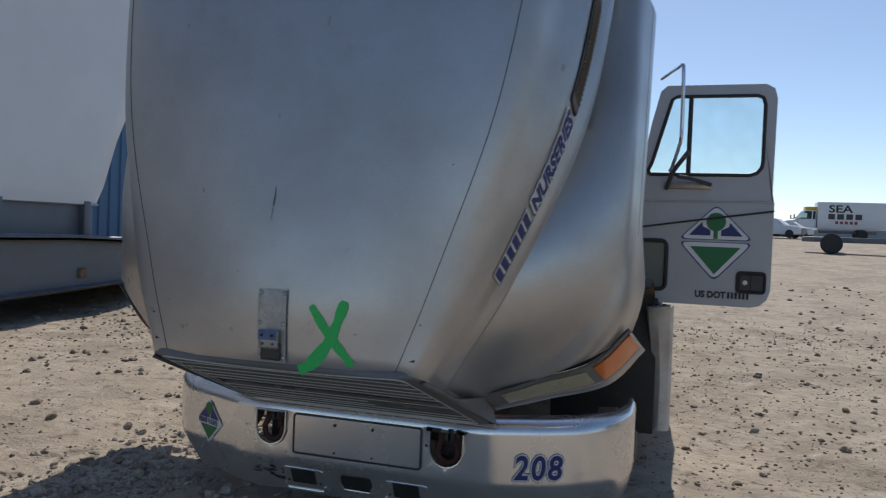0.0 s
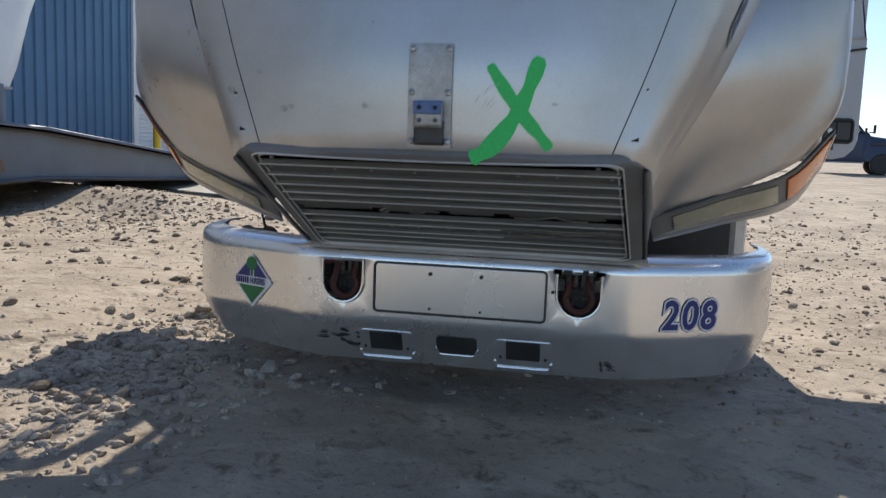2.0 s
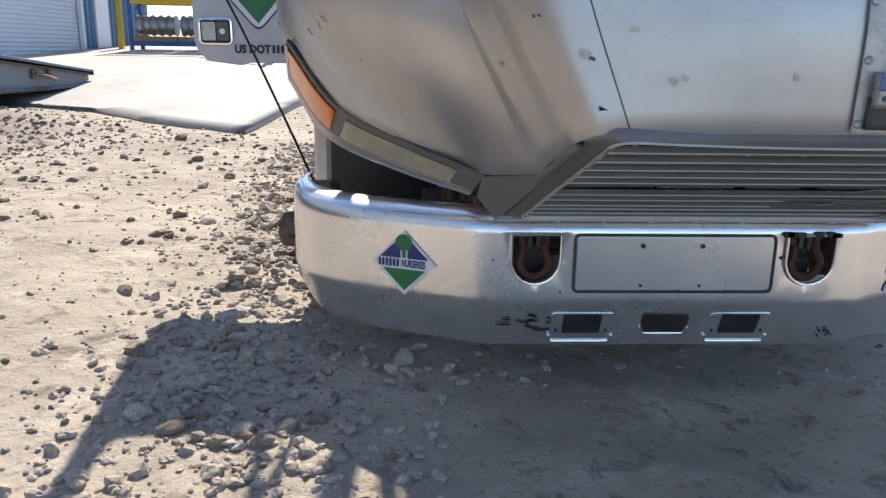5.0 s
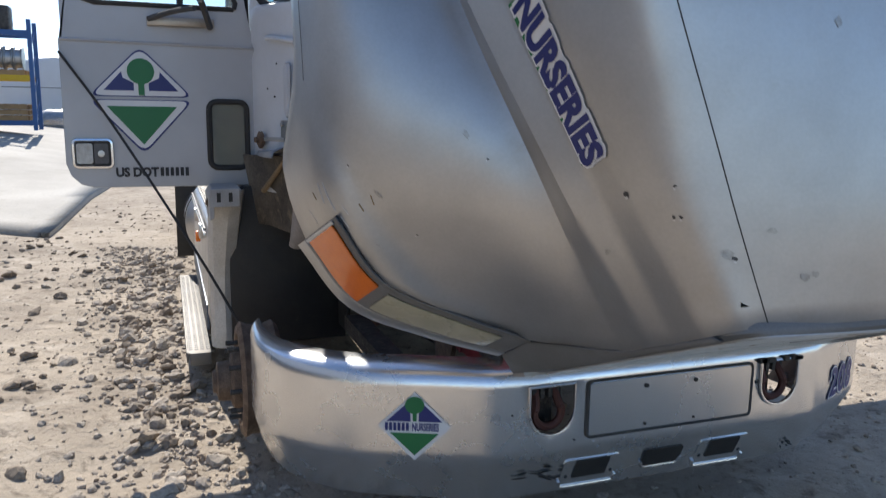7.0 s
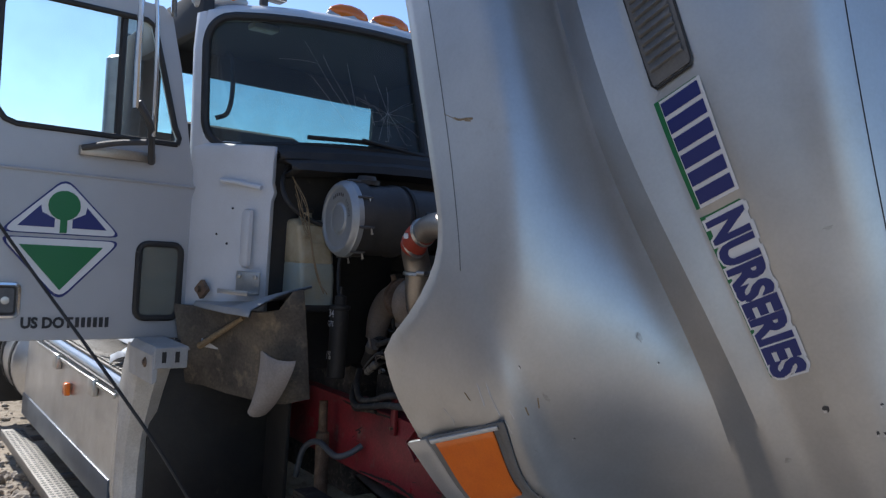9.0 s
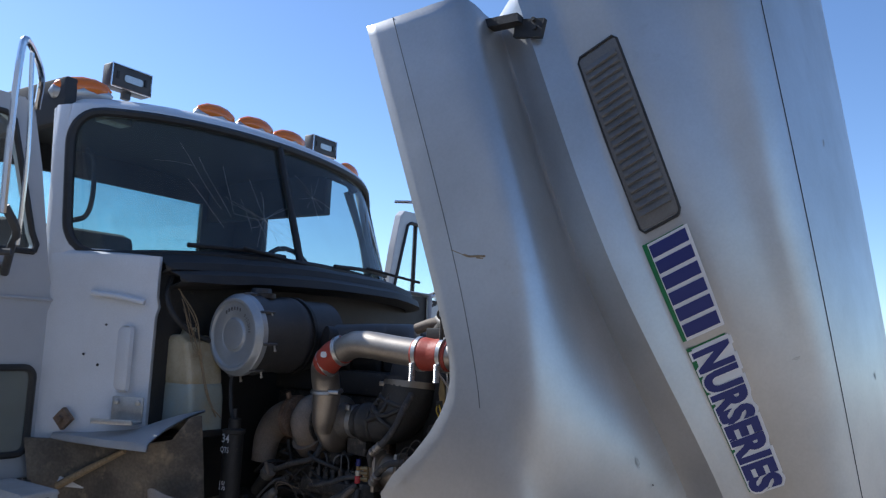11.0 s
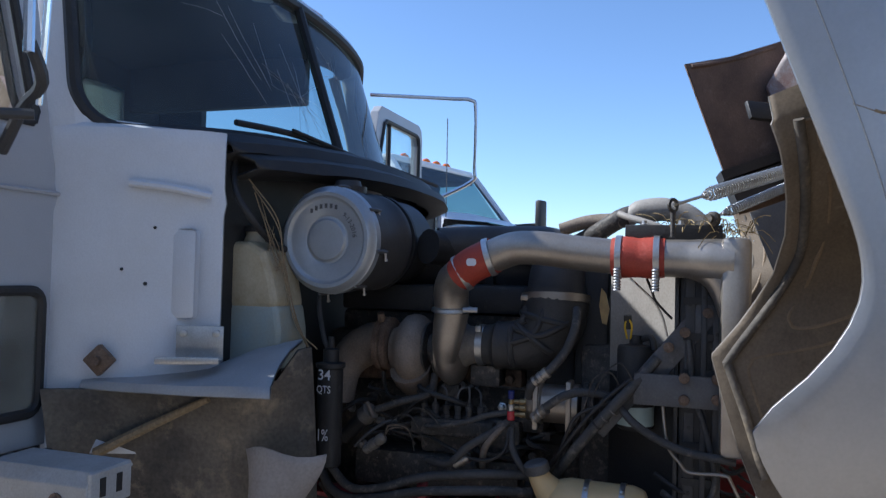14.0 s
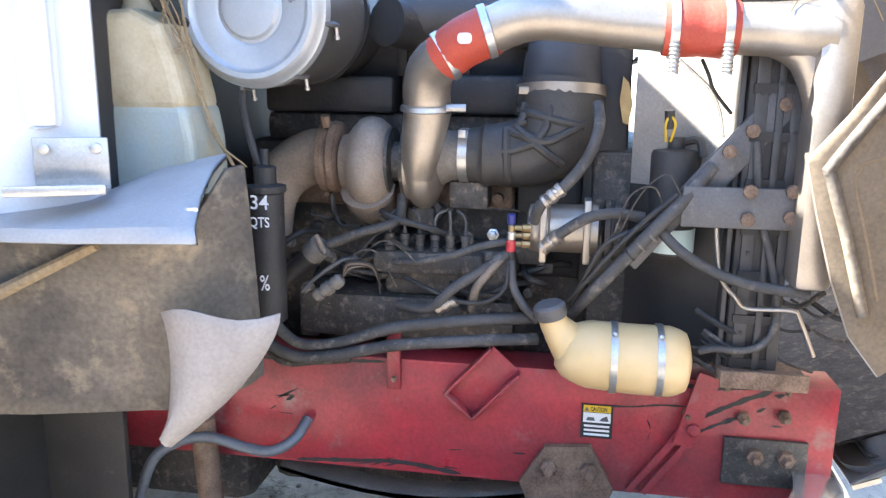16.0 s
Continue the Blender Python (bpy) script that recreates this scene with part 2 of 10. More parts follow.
M_CONC = mat("concrete", (0.47, 0.44, 0.39), 0.85, 0.0, (0.38, 0.35, 0.305), 0.7, 0.9, 0.10, 40, 0.004, 30, (0.30, 0.26, 0.21), 0.58)
M_YELLOW = mat("yellow_paint", (0.72, 0.48, 0.03), 0.5, 0.0, (0.6, 0.4, 0.04), 5.0, 0.5, 0.05, 100)
M_BLUESTEEL = mat("blue_rack_steel", (0.05, 0.13, 0.32), 0.5, 0.1, (0.07, 0.12, 0.25), 4.0, 0.5)
M_WOOD = mat("pallet_wood", (0.42, 0.27, 0.13), 0.8, 0.0, (0.28, 0.18, 0.09), 6.0, 0.7, 0.2, 90, spread=0.15)
M_TRAILER = mat("trailer_steel", (0.15, 0.17, 0.20), 0.5, 0.3, (0.15, 0.145, 0.14), 3.0, 0.6, 0.1, 90, 0.001, 40, (0.2, 0.13, 0.08), 0.70)
M_FARWHITE = mat("white_vehicle_paint", (0.74, 0.75, 0.76), 0.35, 0.0, (0.66, 0.67, 0.68), 1.5, 0.5, coat=0.3)
M_CHROME = mat("chrome", (0.75, 0.76, 0.78), 0.16, 1.0, (0.6, 0.6, 0.6), 9.0, 0.4, rough_var=0.06)
M_PANE = glass_mat("window_glass", (0.80, 0.93, 0.92))
M_SHIELD = glass_mat("windshield_glass", (0.42, 0.56, 0.58), dirt=(0.35, 0.36, 0.35), dirt_amount=0.07)


# ---- mesh helpers ----
def part(name, bm, material, parent=None, label="", smooth=True):
    me = bpy.data.meshes.new(name)
    bm.normal_update()
    bm.to_mesh(me)
    bm.free()
    me.polygons.foreach_set("use_smooth", [smooth] * len(me.polygons))
    for m in (material if isinstance(material, (list, tuple)) else [material]):
        me.materials.append(m)
    if smooth:
        me.set_sharp_from_angle(angle=radians(38))
    ob = new(name, me)
    if parent:
        ob.parent = parent
    if label:
        tagged(ob, label)
    return ob


def thing(name, label, category, group="", kind="", at=(0, 0, 0)):
    ob = new(name)
    ob.location = at
    return tagged(ob, label, category, group, kind)


def box(bm, x0, x1, y0, y1, z0, z1, bevel=0.0, m=None):
    v = [bm.verts.new((x, y, z)) for x in (x0, x1) for y in (y0, y1) for z in (z0, z1)]
    f = [bm.faces.new([v[i] for i in q]) for q in ((0, 1, 3, 2), (4, 6, 7, 5), (0, 4, 5, 1), (2, 3, 7, 6), (0, 2, 6, 4), (1, 5, 7, 3))]
    if m:
        for w in v:
            w.co = m @ w.co
    if bevel:
        edges = list({e for q in f for e in q.edges})
        bmesh.ops.bevel(bm, geom=edges, offset=bevel, segments=2, affect="EDGES", profile=0.5)
    return bm


def spline(pts, n):
    """n points per span on a Catmull-Rom curve through pts."""
    p = [Vector(q) for q in pts]
    p = [p[0] * 2 - p[1]] + p + [p[-1] * 2 - p[-2]]
    out = []
    for i in range(1, len(p) - 2):
        for k in range(n):
            t = k / n
            a, b, c, d = p[i - 1], p[i], p[i + 1], p[i + 2]
            out.append(0.5 * ((2 * b) + (c - a) * t + (2 * a - 5 * b + 4 * c - d) * t * t + (3 * b - a - 3 * c + d) * t ** 3))
    return out + [p[-2]]


def tube(bm, pts, r, seg=12, n=6, caps=True, ripple=0.0):
    """A round tube along a smooth curve; r a number or one radius per point."""
    line = spline(pts, n) if n > 1 else [Vector(q) for q in pts]
    rs = [r] * len(line) if not isinstance(r, (list, tuple)) else [float(v) for v in np.interp(np.linspace(0, len(r) - 1, len(line)), range(len(r)), r)]
    up, rings = Vector((0.31, 0.2, 0.93)), []
    for i, p in enumerate(line):
        t = (line[min(i + 1, len(line) - 1)] - line[max(i - 1, 0)]).normalized()
        s = t.cross(up)
        if s.length < 1e-3:
            s = t.cross(Vector((1, 0, 0)))
        s.normalize()
        up = s.cross(t)
        rad = rs[i] * (1 + (ripple if i % 2 else 0))
        rings.append([bm.verts.new(p + rad * (math.cos(a) * s + math.sin(a) * up)) for a in (2 * math.pi * k / seg for k in range(seg))])
    for a, b in zip(rings, rings[1:]):
        for k in range(seg):
            bm.faces.new((a[k], a[(k + 1) % seg], b[(k + 1) % seg], b[k]))
    if caps:
        bm.faces.new(rings[0])
        bm.faces.new(rings[-1][::-1])
    return bm


def lathe(bm, profile, origin, axis, seg=32):
    """Turn (distance along axis, radius) pairs round an axis."""
    ax = Vector(axis).normalized()
    q = ax.to_track_quat("Z", "Y").to_matrix()
    rings = []
    for d, r in profile:
        rings.append([bm.verts.new(Vector(origin) + q @ Vector((r * math.cos(a), r * math.sin(a), d))) for a in (2 * math.pi * k / seg for k in range(seg))])
    for a, b in zip(rings, rings[1:]):
        for k in range(seg):
            bm.faces.new((a[k], a[(k + 1) % seg], b[(k + 1) % seg], b[k]))
    bm.faces.new(rings[0][::-1])
    bm.faces.new(rings[-1])
    return bm


def sheet(bm, rows, flip=False, mi=0):
    """A surface through rows of points."""
    vs = [[bm.verts.new(p) for p in r] for r in rows]
    for a, b in zip(vs, vs[1:]):
        for k in range(len(a) - 1):
            q = (a[k], a[k + 1], b[k + 1], b[k])
            f = bm.faces.new(q[::-1] if flip else q)
            f.material_index = mi
    return vs


def thicken(ob, t, offset=-1.0, mat_offset=0):
    s = ob.modifiers.new("thick", "SOLIDIFY")
    s.thickness, s.offset, s.material_offset, s.material_offset_rim = t, offset, mat_offset, 0
    w = ob.modifiers.new("crisp_rim", "WEIGHTED_NORMAL")
    w.mode, w.weight, w.keep_sharp = "FACE_AREA", 60, True
    return ob


def prism(bm, outline, depth, m, bevel=0.0):
    """Extrude a flat outline [(u, v)] by depth along local z of m."""
    a = [bm.verts.new(m @ Vector((u, v, 0))) for u, v in outline]
    b = [bm.verts.new(m @ Vector((u, v, depth))) for u, v in outline]
    bm.faces.new(a[::-1])
    bm.faces.new(b)
    n = len(a)
    for i in range(n):
        bm.faces.new((a[i], a[(i + 1) % n], b[(i + 1) % n], b[i]))
    return bm


def rounded(w, h, r, seg=5, cx=0.0, cy=0.0):
    """Outline of a rounded rectangle round (cx, cy)."""
    out = []
    for sx, sy, a0 in ((1, 1, 0), (-1, 1, 90), (-1, -1, 180), (1, -1, 270)):
        for k in range(seg + 1):
            a = radians(a0 + 90 * k / seg)
            out.append((cx + sx * (w / 2 - r) + r * math.cos(a), cy + sy * (h / 2 - r) + r * math.sin(a)))
    return out


def words(text, size, material, parent, name, place, label="", depth=0.0, shear=0.0, spacing=1.0):
    """Lettering in the built-in font; place maps a letter's (u, v) to the world."""
    cu = bpy.data.curves.new(name, "FONT")
    cu.body, cu.size, cu.resolution_u, cu.offset, cu.shear, cu.space_character = text, size, 3, depth, shear, spacing
    tmp = bpy.data.objects.new(name, cu)
    scene.collection.objects.link(tmp)
    bpy.context.view_layer.update()
    me = bpy.data.meshes.new_from_object(tmp.evaluated_get(bpy.context.evaluated_depsgraph_get()))
    bpy.data.objects.remove(tmp)
    for v in me.vertices:
        v.co = place(v.co.x, v.co.y)
    me.materials.clear()
    me.materials.append(material)
    ob = new(name, me)
    ob.parent = parent
    if label:
        tagged(ob, label)
    return ob
M_DUSTY = mat("dusty_rubber_hose", (0.085, 0.082, 0.080), 0.7, 0.0, (0.035, 0.034, 0.033), 9.0, 0.8, 0.15, 180, 0.001, 80, (0.24, 0.21, 0.175), 0.55)
M_STAYGREY = mat("dusty_grey_steel", (0.15, 0.15, 0.155), 0.6, 0.3, (0.08, 0.078, 0.075), 6.0, 0.8, 0.12, 160, 0.0006, 70, (0.26, 0.24, 0.22), 0.6)



# ---- ground ----
def gz(x, y):
    """Height of the yard: a slight cross fall, rising gently behind the truck."""
    cross = 0.03 * max(-3.0, min(3.0, -x - 2.6))
    t = max(0.0, min(60.0, y - 5.5))
    rise = 0.036 * (t * t / (t + 2.0))
    a, b = max(0.0, min(1.0, (y - 12.0) / 6.0)), max(0.0, min(1.0, (-x - 5.0) / 3.0))
    rise += 0.30 * a * a * (3 - 2 * a) * b * b * (3 - 2 * b)
    rise += 0.24 * math.exp(-((y - 10.1 + 0.25 * (x + 7)) / 0.75) ** 2) * max(0.0, min(1.0, (-x - 5.6) / 1.2))
    w = max(0.0, 1 - max(abs(x + 2), abs(y - 4)) / 40)
    n = noise.fractal(Vector((x * 0.35, y * 0.35, 0)), 1.0, 2.0, 4) * 0.05 + noise.fractal(Vector((x * 2.3, y * 2.3, 5)), 0.9, 2.1, 4) * 0.018
    return -0.09 + cross + rise + n * w * max(0.0, min(1.0, (11.5 - y) / 2.0))


def axis_steps(lo, hi, step, far):
    v = list(np.arange(lo, hi + 1e-6, step))
    a, d = lo, step
    left = []
    while a > -far:
        d *= 1.18
        a -= d
        left.append(a)
    b, d = hi, step
    right = []
    while b < far:
        d *= 1.18
        b += d
        right.append(b)
    return left[::-1] + v + right


def ground_material():
    """Packed dirt: broad pale and damp patches, crumbs and fine grit, with relief at two scales."""
    m = bpy.data.materials.new("packed_dirt")
    m.use_nodes = True
    n, l = m.node_tree.nodes, m.node_tree.links
    b, co = n["Principled BSDF"], n.new("ShaderNodeTexCoord")

    def tex(scale, detail, rough, lo, hi, warp=0.0):
        t, r = n.new("ShaderNodeTexNoise"), n.new("ShaderNodeMapRange")
        t.inputs["Scale"].default_value, t.inputs["Detail"].default_value, t.inputs["Roughness"].default_value, t.inputs["Distortion"].default_value = scale, detail, rough, warp
        r.inputs["From Min"].default_value, r.inputs["From Max"].default_value = lo, hi
        l.new(co.outputs["Object"], t.inputs["Vector"])
        l.new(t.outputs["Fac"], r.inputs["Value"])
        return r.outputs["Result"]

    def mix(a, c, f, blend="MIX"):
        x = n.new("ShaderNodeMix")
        x.data_type, x.blend_type = "RGBA", blend
        for key, v in (("A", a), ("B", c)):
            if isinstance(v, tuple):
                x.inputs[key].default_value = (*v, 1)
            else:
                l.new(v, x.inputs[key])
        if isinstance(f, float):
            x.inputs["Factor"].default_value = f
        else:
            l.new(f, x.inputs["Factor"])
        return x.outputs["Result"]

    col = mix((0.56, 0.468, 0.365), (0.39, 0.322, 0.25), tex(0.9, 8, 0.62, 0.40, 0.64, 0.4))
    col = mix(col, (0.68, 0.59, 0.48), tex(3.1, 9, 0.7, 0.52, 0.72, 0.6))
    col = mix(col, (0.22, 0.178, 0.135), tex(6.5, 10, 0.72, 0.54, 0.66, 0.5))
    col = mix(col, (0.20, 0.16, 0.12), tex(30.0, 8, 0.75, 0.58, 0.68, 0.2))
    col = mix(col, tex(140.0, 4, 0.7, -0.35, 0.85), 0.42, "MULTIPLY")
    l.new(col, b.inputs["Base Color"])
    b.inputs["Roughness"].default_value = 0.95
    b.inputs["Specular IOR Level"].default_value = 0.25
    last = None
    for scale, detail, rough, depth in ((5.0, 10, 0.66, 0.05), (38.0, 6, 0.7, 0.010)):
        bu = n.new("ShaderNodeBump")
        bu.inputs["Strength"].default_value, bu.inputs["Distance"].default_value = 0.8, depth
        l.new(tex(scale, detail, rough, 0.0, 1.0), bu.inputs["Height"])
        if last:
            l.new(last, bu.inputs["Normal"])
        last = bu.outputs["Normal"]
    l.new(last, b.inputs["Normal"])
    return m


M_DIRT = ground_material()
M_STONE = mat("grey_stone", (0.48, 0.41, 0.335), 0.9, 0.0, (0.30, 0.25, 0.20), 3.0, 0.95, 0.25, 80, 0.003, 60, (0.54, 0.46, 0.37), 0.58)
M_CLOD = mat("brown_dirt_clod", (0.33, 0.265, 0.20), 0.95, 0.0, (0.17, 0.13, 0.095), 3.0, 0.9, 0.25, 80, 0.003, 60, (0.36, 0.29, 0.22), 0.6)
bm = bmesh.new()
gxs, gys = axis_steps(-7.0, 2.5, 0.06, 2500), axis_steps(1.0, 9.0, 0.06, 2500)
sheet(bm, [[(x, y, gz(x, y)) for x in gxs] for y in gys])
tagged(part("ground", bm, M_DIRT), "packed tan dirt yard with scattered gravel", "ground", kind="structure")

def rock_shape(cuts):
    """A rough stone as points and faces, from an icosahedron."""
    bm = bmesh.new()
    bmesh.ops.create_icosphere(bm, subdivisions=cuts, radius=1.0)
    bm.verts.ensure_lookup_table()
    out = [v.co.copy() for v in bm.verts], [tuple(v.index for v in f.verts) for f in bm.faces]
    bm.free()
    return out


PEBBLE, BOULDER = rock_shape(1), rock_shape(2)


def rocks(name, spots, label, material, category="gravel"):
    """One mesh of loose stones at (x, y, size), each of its own shape."""
    rv, rf = [], []
    rr = random.Random(name)
    for x, y, s in spots:
        pts, faces = BOULDER if s > 0.022 else PEBBLE
        b, e = len(rv), Euler((rr.uniform(-0.5, 0.5), rr.uniform(-0.5, 0.5), rr.uniform(0, 6.28))).to_matrix()
        st = Vector((rr.uniform(0.7, 1.25), rr.uniform(0.6, 1.1), rr.uniform(0.45, 0.75))) * s
        z, seed = gz(x, y) + s * 0.12, Vector((rr.uniform(0, 99), rr.uniform(0, 99), 0))
        for v in pts:
            k = 0.95 + 0.55 * noise.noise(v * 1.1 + seed) + 0.22 * noise.noise(v * 2.7 + seed)
            w = e @ Vector((v.x * st.x * k, v.y * st.y * k, v.z * st.z * k))
            rv.append((x + w.x, y + w.y, z + w.z))
        rf += [tuple(b + i for i in f) for f in faces]
    me = bpy.data.meshes.new(name)
    me.from_pydata(rv, [], rf)
    me.materials.append(material)
    return tagged(new(name, me), label, category, kind="stuff")


rnd = random.Random(7)
spots, clods = [], []
for _ in range(5200):
    spots.append((rnd.uniform(-7.5, 2.5), rnd.uniform(1.2, 9.5), abs(rnd.gauss(0, 0.006)) + 0.003))
for _ in range(9000):       # crumbs of dirt, in drifts
    x, y = rnd.uniform(-8.5, 5.5), rnd.uniform(1.0, 13.0)
    if noise.noise(Vector((x * 0.7, y * 0.7, 4))) > rnd.uniform(-0.5, 0.5):
        clods.append((x, y, abs(rnd.gauss(0, 0.010)) + 0.004))
for _ in range(2300):       # windrow of gravel along the passenger side
    y = rnd.uniform(2.6, 9.5)
    spots.append((rnd.gauss(-3.36 - 0.06 * (y - 5), 0.27), y, abs(rnd.gauss(0, 0.011)) + 0.005))
for _ in range(420):       # larger stones along the truck
    y = rnd.uniform(3.6, 9.0)
    (spots if rnd.random() < 0.7 else clods).append((rnd.gauss(-3.32 - 0.05 * (y - 5), 0.20), y, 0.014 + 0.042 * rnd.random() ** 2))
for _ in range(90):
    clods.append((rnd.uniform(-6.5, -3.2), rnd.uniform(3.4, 9.5), rnd.uniform(0.02, 0.055)))
for _ in range(260):
    spots.append((rnd.gauss(-2.9, 0.5), rnd.gauss(3.0, 0.5), rnd.uniform(0.008, 0.03)))
for _ in range(900):       # bank of rubble beside the trailer
    (spots if rnd.random() < 0.35 else clods).append((rnd.gauss(-6.6, 1.1), rnd.gauss(9.3, 0.8), abs(rnd.gauss(0, 0.015)) + 0.006))
for _ in range(320):
    (spots if rnd.random() < 0.6 else clods).append((rnd.gauss(-2.95, 0.35), rnd.gauss(3.3, 0.45), abs(rnd.gauss(0, 0.016)) + 0.006))
for _ in range(500):
    clods.append((rnd.uniform(0.4, 9), rnd.uniform(4, 22), abs(rnd.gauss(0, 0.02)) + 0.012))
for _ in range(2200):
    (spots if rnd.random() < 0.4 else clods).append((rnd.uniform(-0.6, 5.5), rnd.uniform(3, 14), abs(rnd.gauss(0, 0.011)) + 0.005))
fine = lambda q: not (q[0] > -2.45 and q[1] < 3.5 and q[2] > 0.008)      # only grit on the swept ground before the bumper
spots, clods = [q for q in spots if fine(q)], [q for q in clods if fine(q)]
rocks("gravel", spots, "loose grey and tan gravel strewn on dirt", M_STONE)
rocks("dirt_clods", clods, "crumbled brown clods of dry dirt on the yard", M_CLOD, "dirt")

# ---- the truck ----
truck = thing("truck", "silver heavy truck tractor with hood tilted open", "truck")
HO, HX = Vector((-1.6, 2.585, 0.92)), -1.6
HD, HN = Vector((0, 0.367, 0.930)), Vector((0, 0.930, -0.367))


def hp(a, s, h):
    """A point of the tilted hood: sideways, up along it, and in behind its face."""
    return Vector((HO.x + a, HO.y, HO.z)) + s * HD + h * HN


# Curves up the hood from its middle to its rear edge: (sideways, along, behind) keys.
HOOD_A = [
    [(0, -0.012, -0.052), (0, 0.22, -0.15), (0, 1.10, -0.37), (0, 2.10, -0.60)],
    [(0.27, -0.01, -0.042), (0.30, 0.25, -0.14), (0.42, 1.06, -0.34), (0.48, 2.06, -0.56)],
    [(0.49, -0.002, -0.012), (0.60, 0.30, -0.095), (0.81, 1.0, -0.27), (0.93, 1.98, -0.48)],
    [(0.560, -0.004, 0.002), (0.716, 0.33, -0.051), (0.924, 1.04, -0.153), (1.024, 1.95, -0.255)],
    [(0.600, -0.008, 0.06), (0.795, 0.42, 0.03), (1.012, 1.09, -0.03), (1.10, 1.92, -0.07)],
    [(0.608, -0.010, 0.16), (0.80, 0.41, 0.125), (1.02, 1.10, 0.10), (1.11, 1.90, 0.07)],
]
HOOD_B = [
    [(0.622, -0.010, 0.25), (0.852, 0.41, 0.185), (1.082, 1.10, 0.185), (1.170, 1.89, 0.15)],
    [(0.630, -0.010, 0.38), (0.825, 0.40, 0.285), (1.040, 1.10, 0.280), (1.118, 1.88, 0.245)],
    [(0.738, 0.06, 0.67), (0.975, 0.42, 0.37), (1.105, 1.10, 0.292), (1.165, 1.87, 0.252)],
    [(0.95, 0.145, 0.66), (1.23, 0.52, 0.46), (1.30, 1.10, 0.31), (1.30, 1.88, 0.26)],
    [(1.175, 0.255, 0.64), (1.303, 0.415, 0.572), (1.338, 0.60, 0.525), (1.352, 1.10, 0.44), (1.35, 1.90, 0.40)],
    [(1.335, 0.425, 0.84), (1.365, 0.55, 0.875), (1.38, 0.66, 0.878), (1.382, 0.685, 0.855), (1.38, 0.728, 0.755), (1.375, 0.79, 0.655), (1.37, 0.87, 0.59), (1.37, 1.0, 0.565), (1.37, 1.93, 0.54)],
]


def along(keys, r):
    """The point at 0..1 of a key curve, by its distance along the hood, smoothly."""
    s0, s1 = keys[0][1], keys[-1][1]
    s = s0 + r * (s1 - s0)
    for i in range(len(keys) - 1):
        if s <= keys[i + 1][1] + 1e-9:
            break
    a, b = Vector(keys[i]), Vector(keys[i + 1])
    p = Vector(keys[i - 1]) if i else a * 2 - b
    q = Vector(keys[i + 2]) if i + 2 < len(keys) else b * 2 - a
    t = (s - a.y) / (b.y - a.y)
    ma = (b - p) / max(b.y - p.y, 1e-6) * (b.y - a.y)
    mb = (q - a) / max(q.y - a.y, 1e-6) * (b.y - a.y)
    t2, t3 = t * t, t * t * t
    v = (2 * t3 - 3 * t2 + 1) * a + (t3 - 2 * t2 + t) * ma + (-2 * t3 + 3 * t2) * b + (t3 - t2) * mb
    return Vector((v.x, s, v.z))


HCOLS = HOOD_A + HOOD_B


def narrower(u):
    """The driver-side fender stands closer to the middle than the other."""
    f = min(max((u - 5.0) / 3.0, 0.0), 1.0)
    return 0.085 * f * f * (3 - 2 * f)


def hood_at(u, r, side=-1, lift=0.0):
    """A point of the hood's skin: u across (0 middle .. 11 rear edge), r up it."""
    i = max(0, min(len(HCOLS) - 2, int(u)))
    t = u - i
    a, b = along(HCOLS[i], r), along(HCOLS[i + 1], r)
    if i:
        p = along(HCOLS[i - 1], r)
    else:
        p = along(HCOLS[1], r)
        p.x = -p.x
    q = along(HCOLS[i + 2], r) if i + 2 < len(HCOLS) else b * 2 - a
    v = 0.5 * ((2 * a) + (b - p) * t + (2 * p - 5 * a + 4 * b - q) * t * t + (3 * a - p - 3 * b + q) * t ** 3)
    v = v.lerp(a.lerp(b, t), {3: 0.5, 4: 0.85, 5: 0.85, 6: 0.85, 7: 0.55}.get(i, 0.0))     # crisper shoulder edges
    w = hp(side * (v.x - narrower(u) if side > 0 else v.x), v.y, v.z)
    if lift:
        e = 0.02
        du = hood_at(min(u + e, 11), r, side) - hood_at(max(u - e, 0), r, side)
        dr = hood_at(u, min(r + e, 1), side) - hood_at(u, max(r - e, 0), side)
        n = du.cross(dr).normalized() * (1 if side > 0 else -1)
        w += n * lift
    return w


rs = [k / 44 for k in range(45)]
us = [k / 5 for k in range(56)]
bm = bmesh.new()
sheet(bm, [[hood_at(-u, r, -1) if u < 0 else hood_at(u, r, 1) for u in [-w for w in us[:0:-1]] + us] for r in rs])
hood = thicken(part("hood", bm, [M_HOOD, M_INNER], truck, "silver fibreglass hood tilted forward, brown inside"), 0.014, -1.0, 1)


def strip(name, pts_a, pts_b, material, parent, label="", t=0.0):
    bm = bmesh.new()
    sheet(bm, [pts_a, pts_b])
    ob = part(name, bm, material, parent, label)
    return thicken(ob, t, 0.0) if t else ob


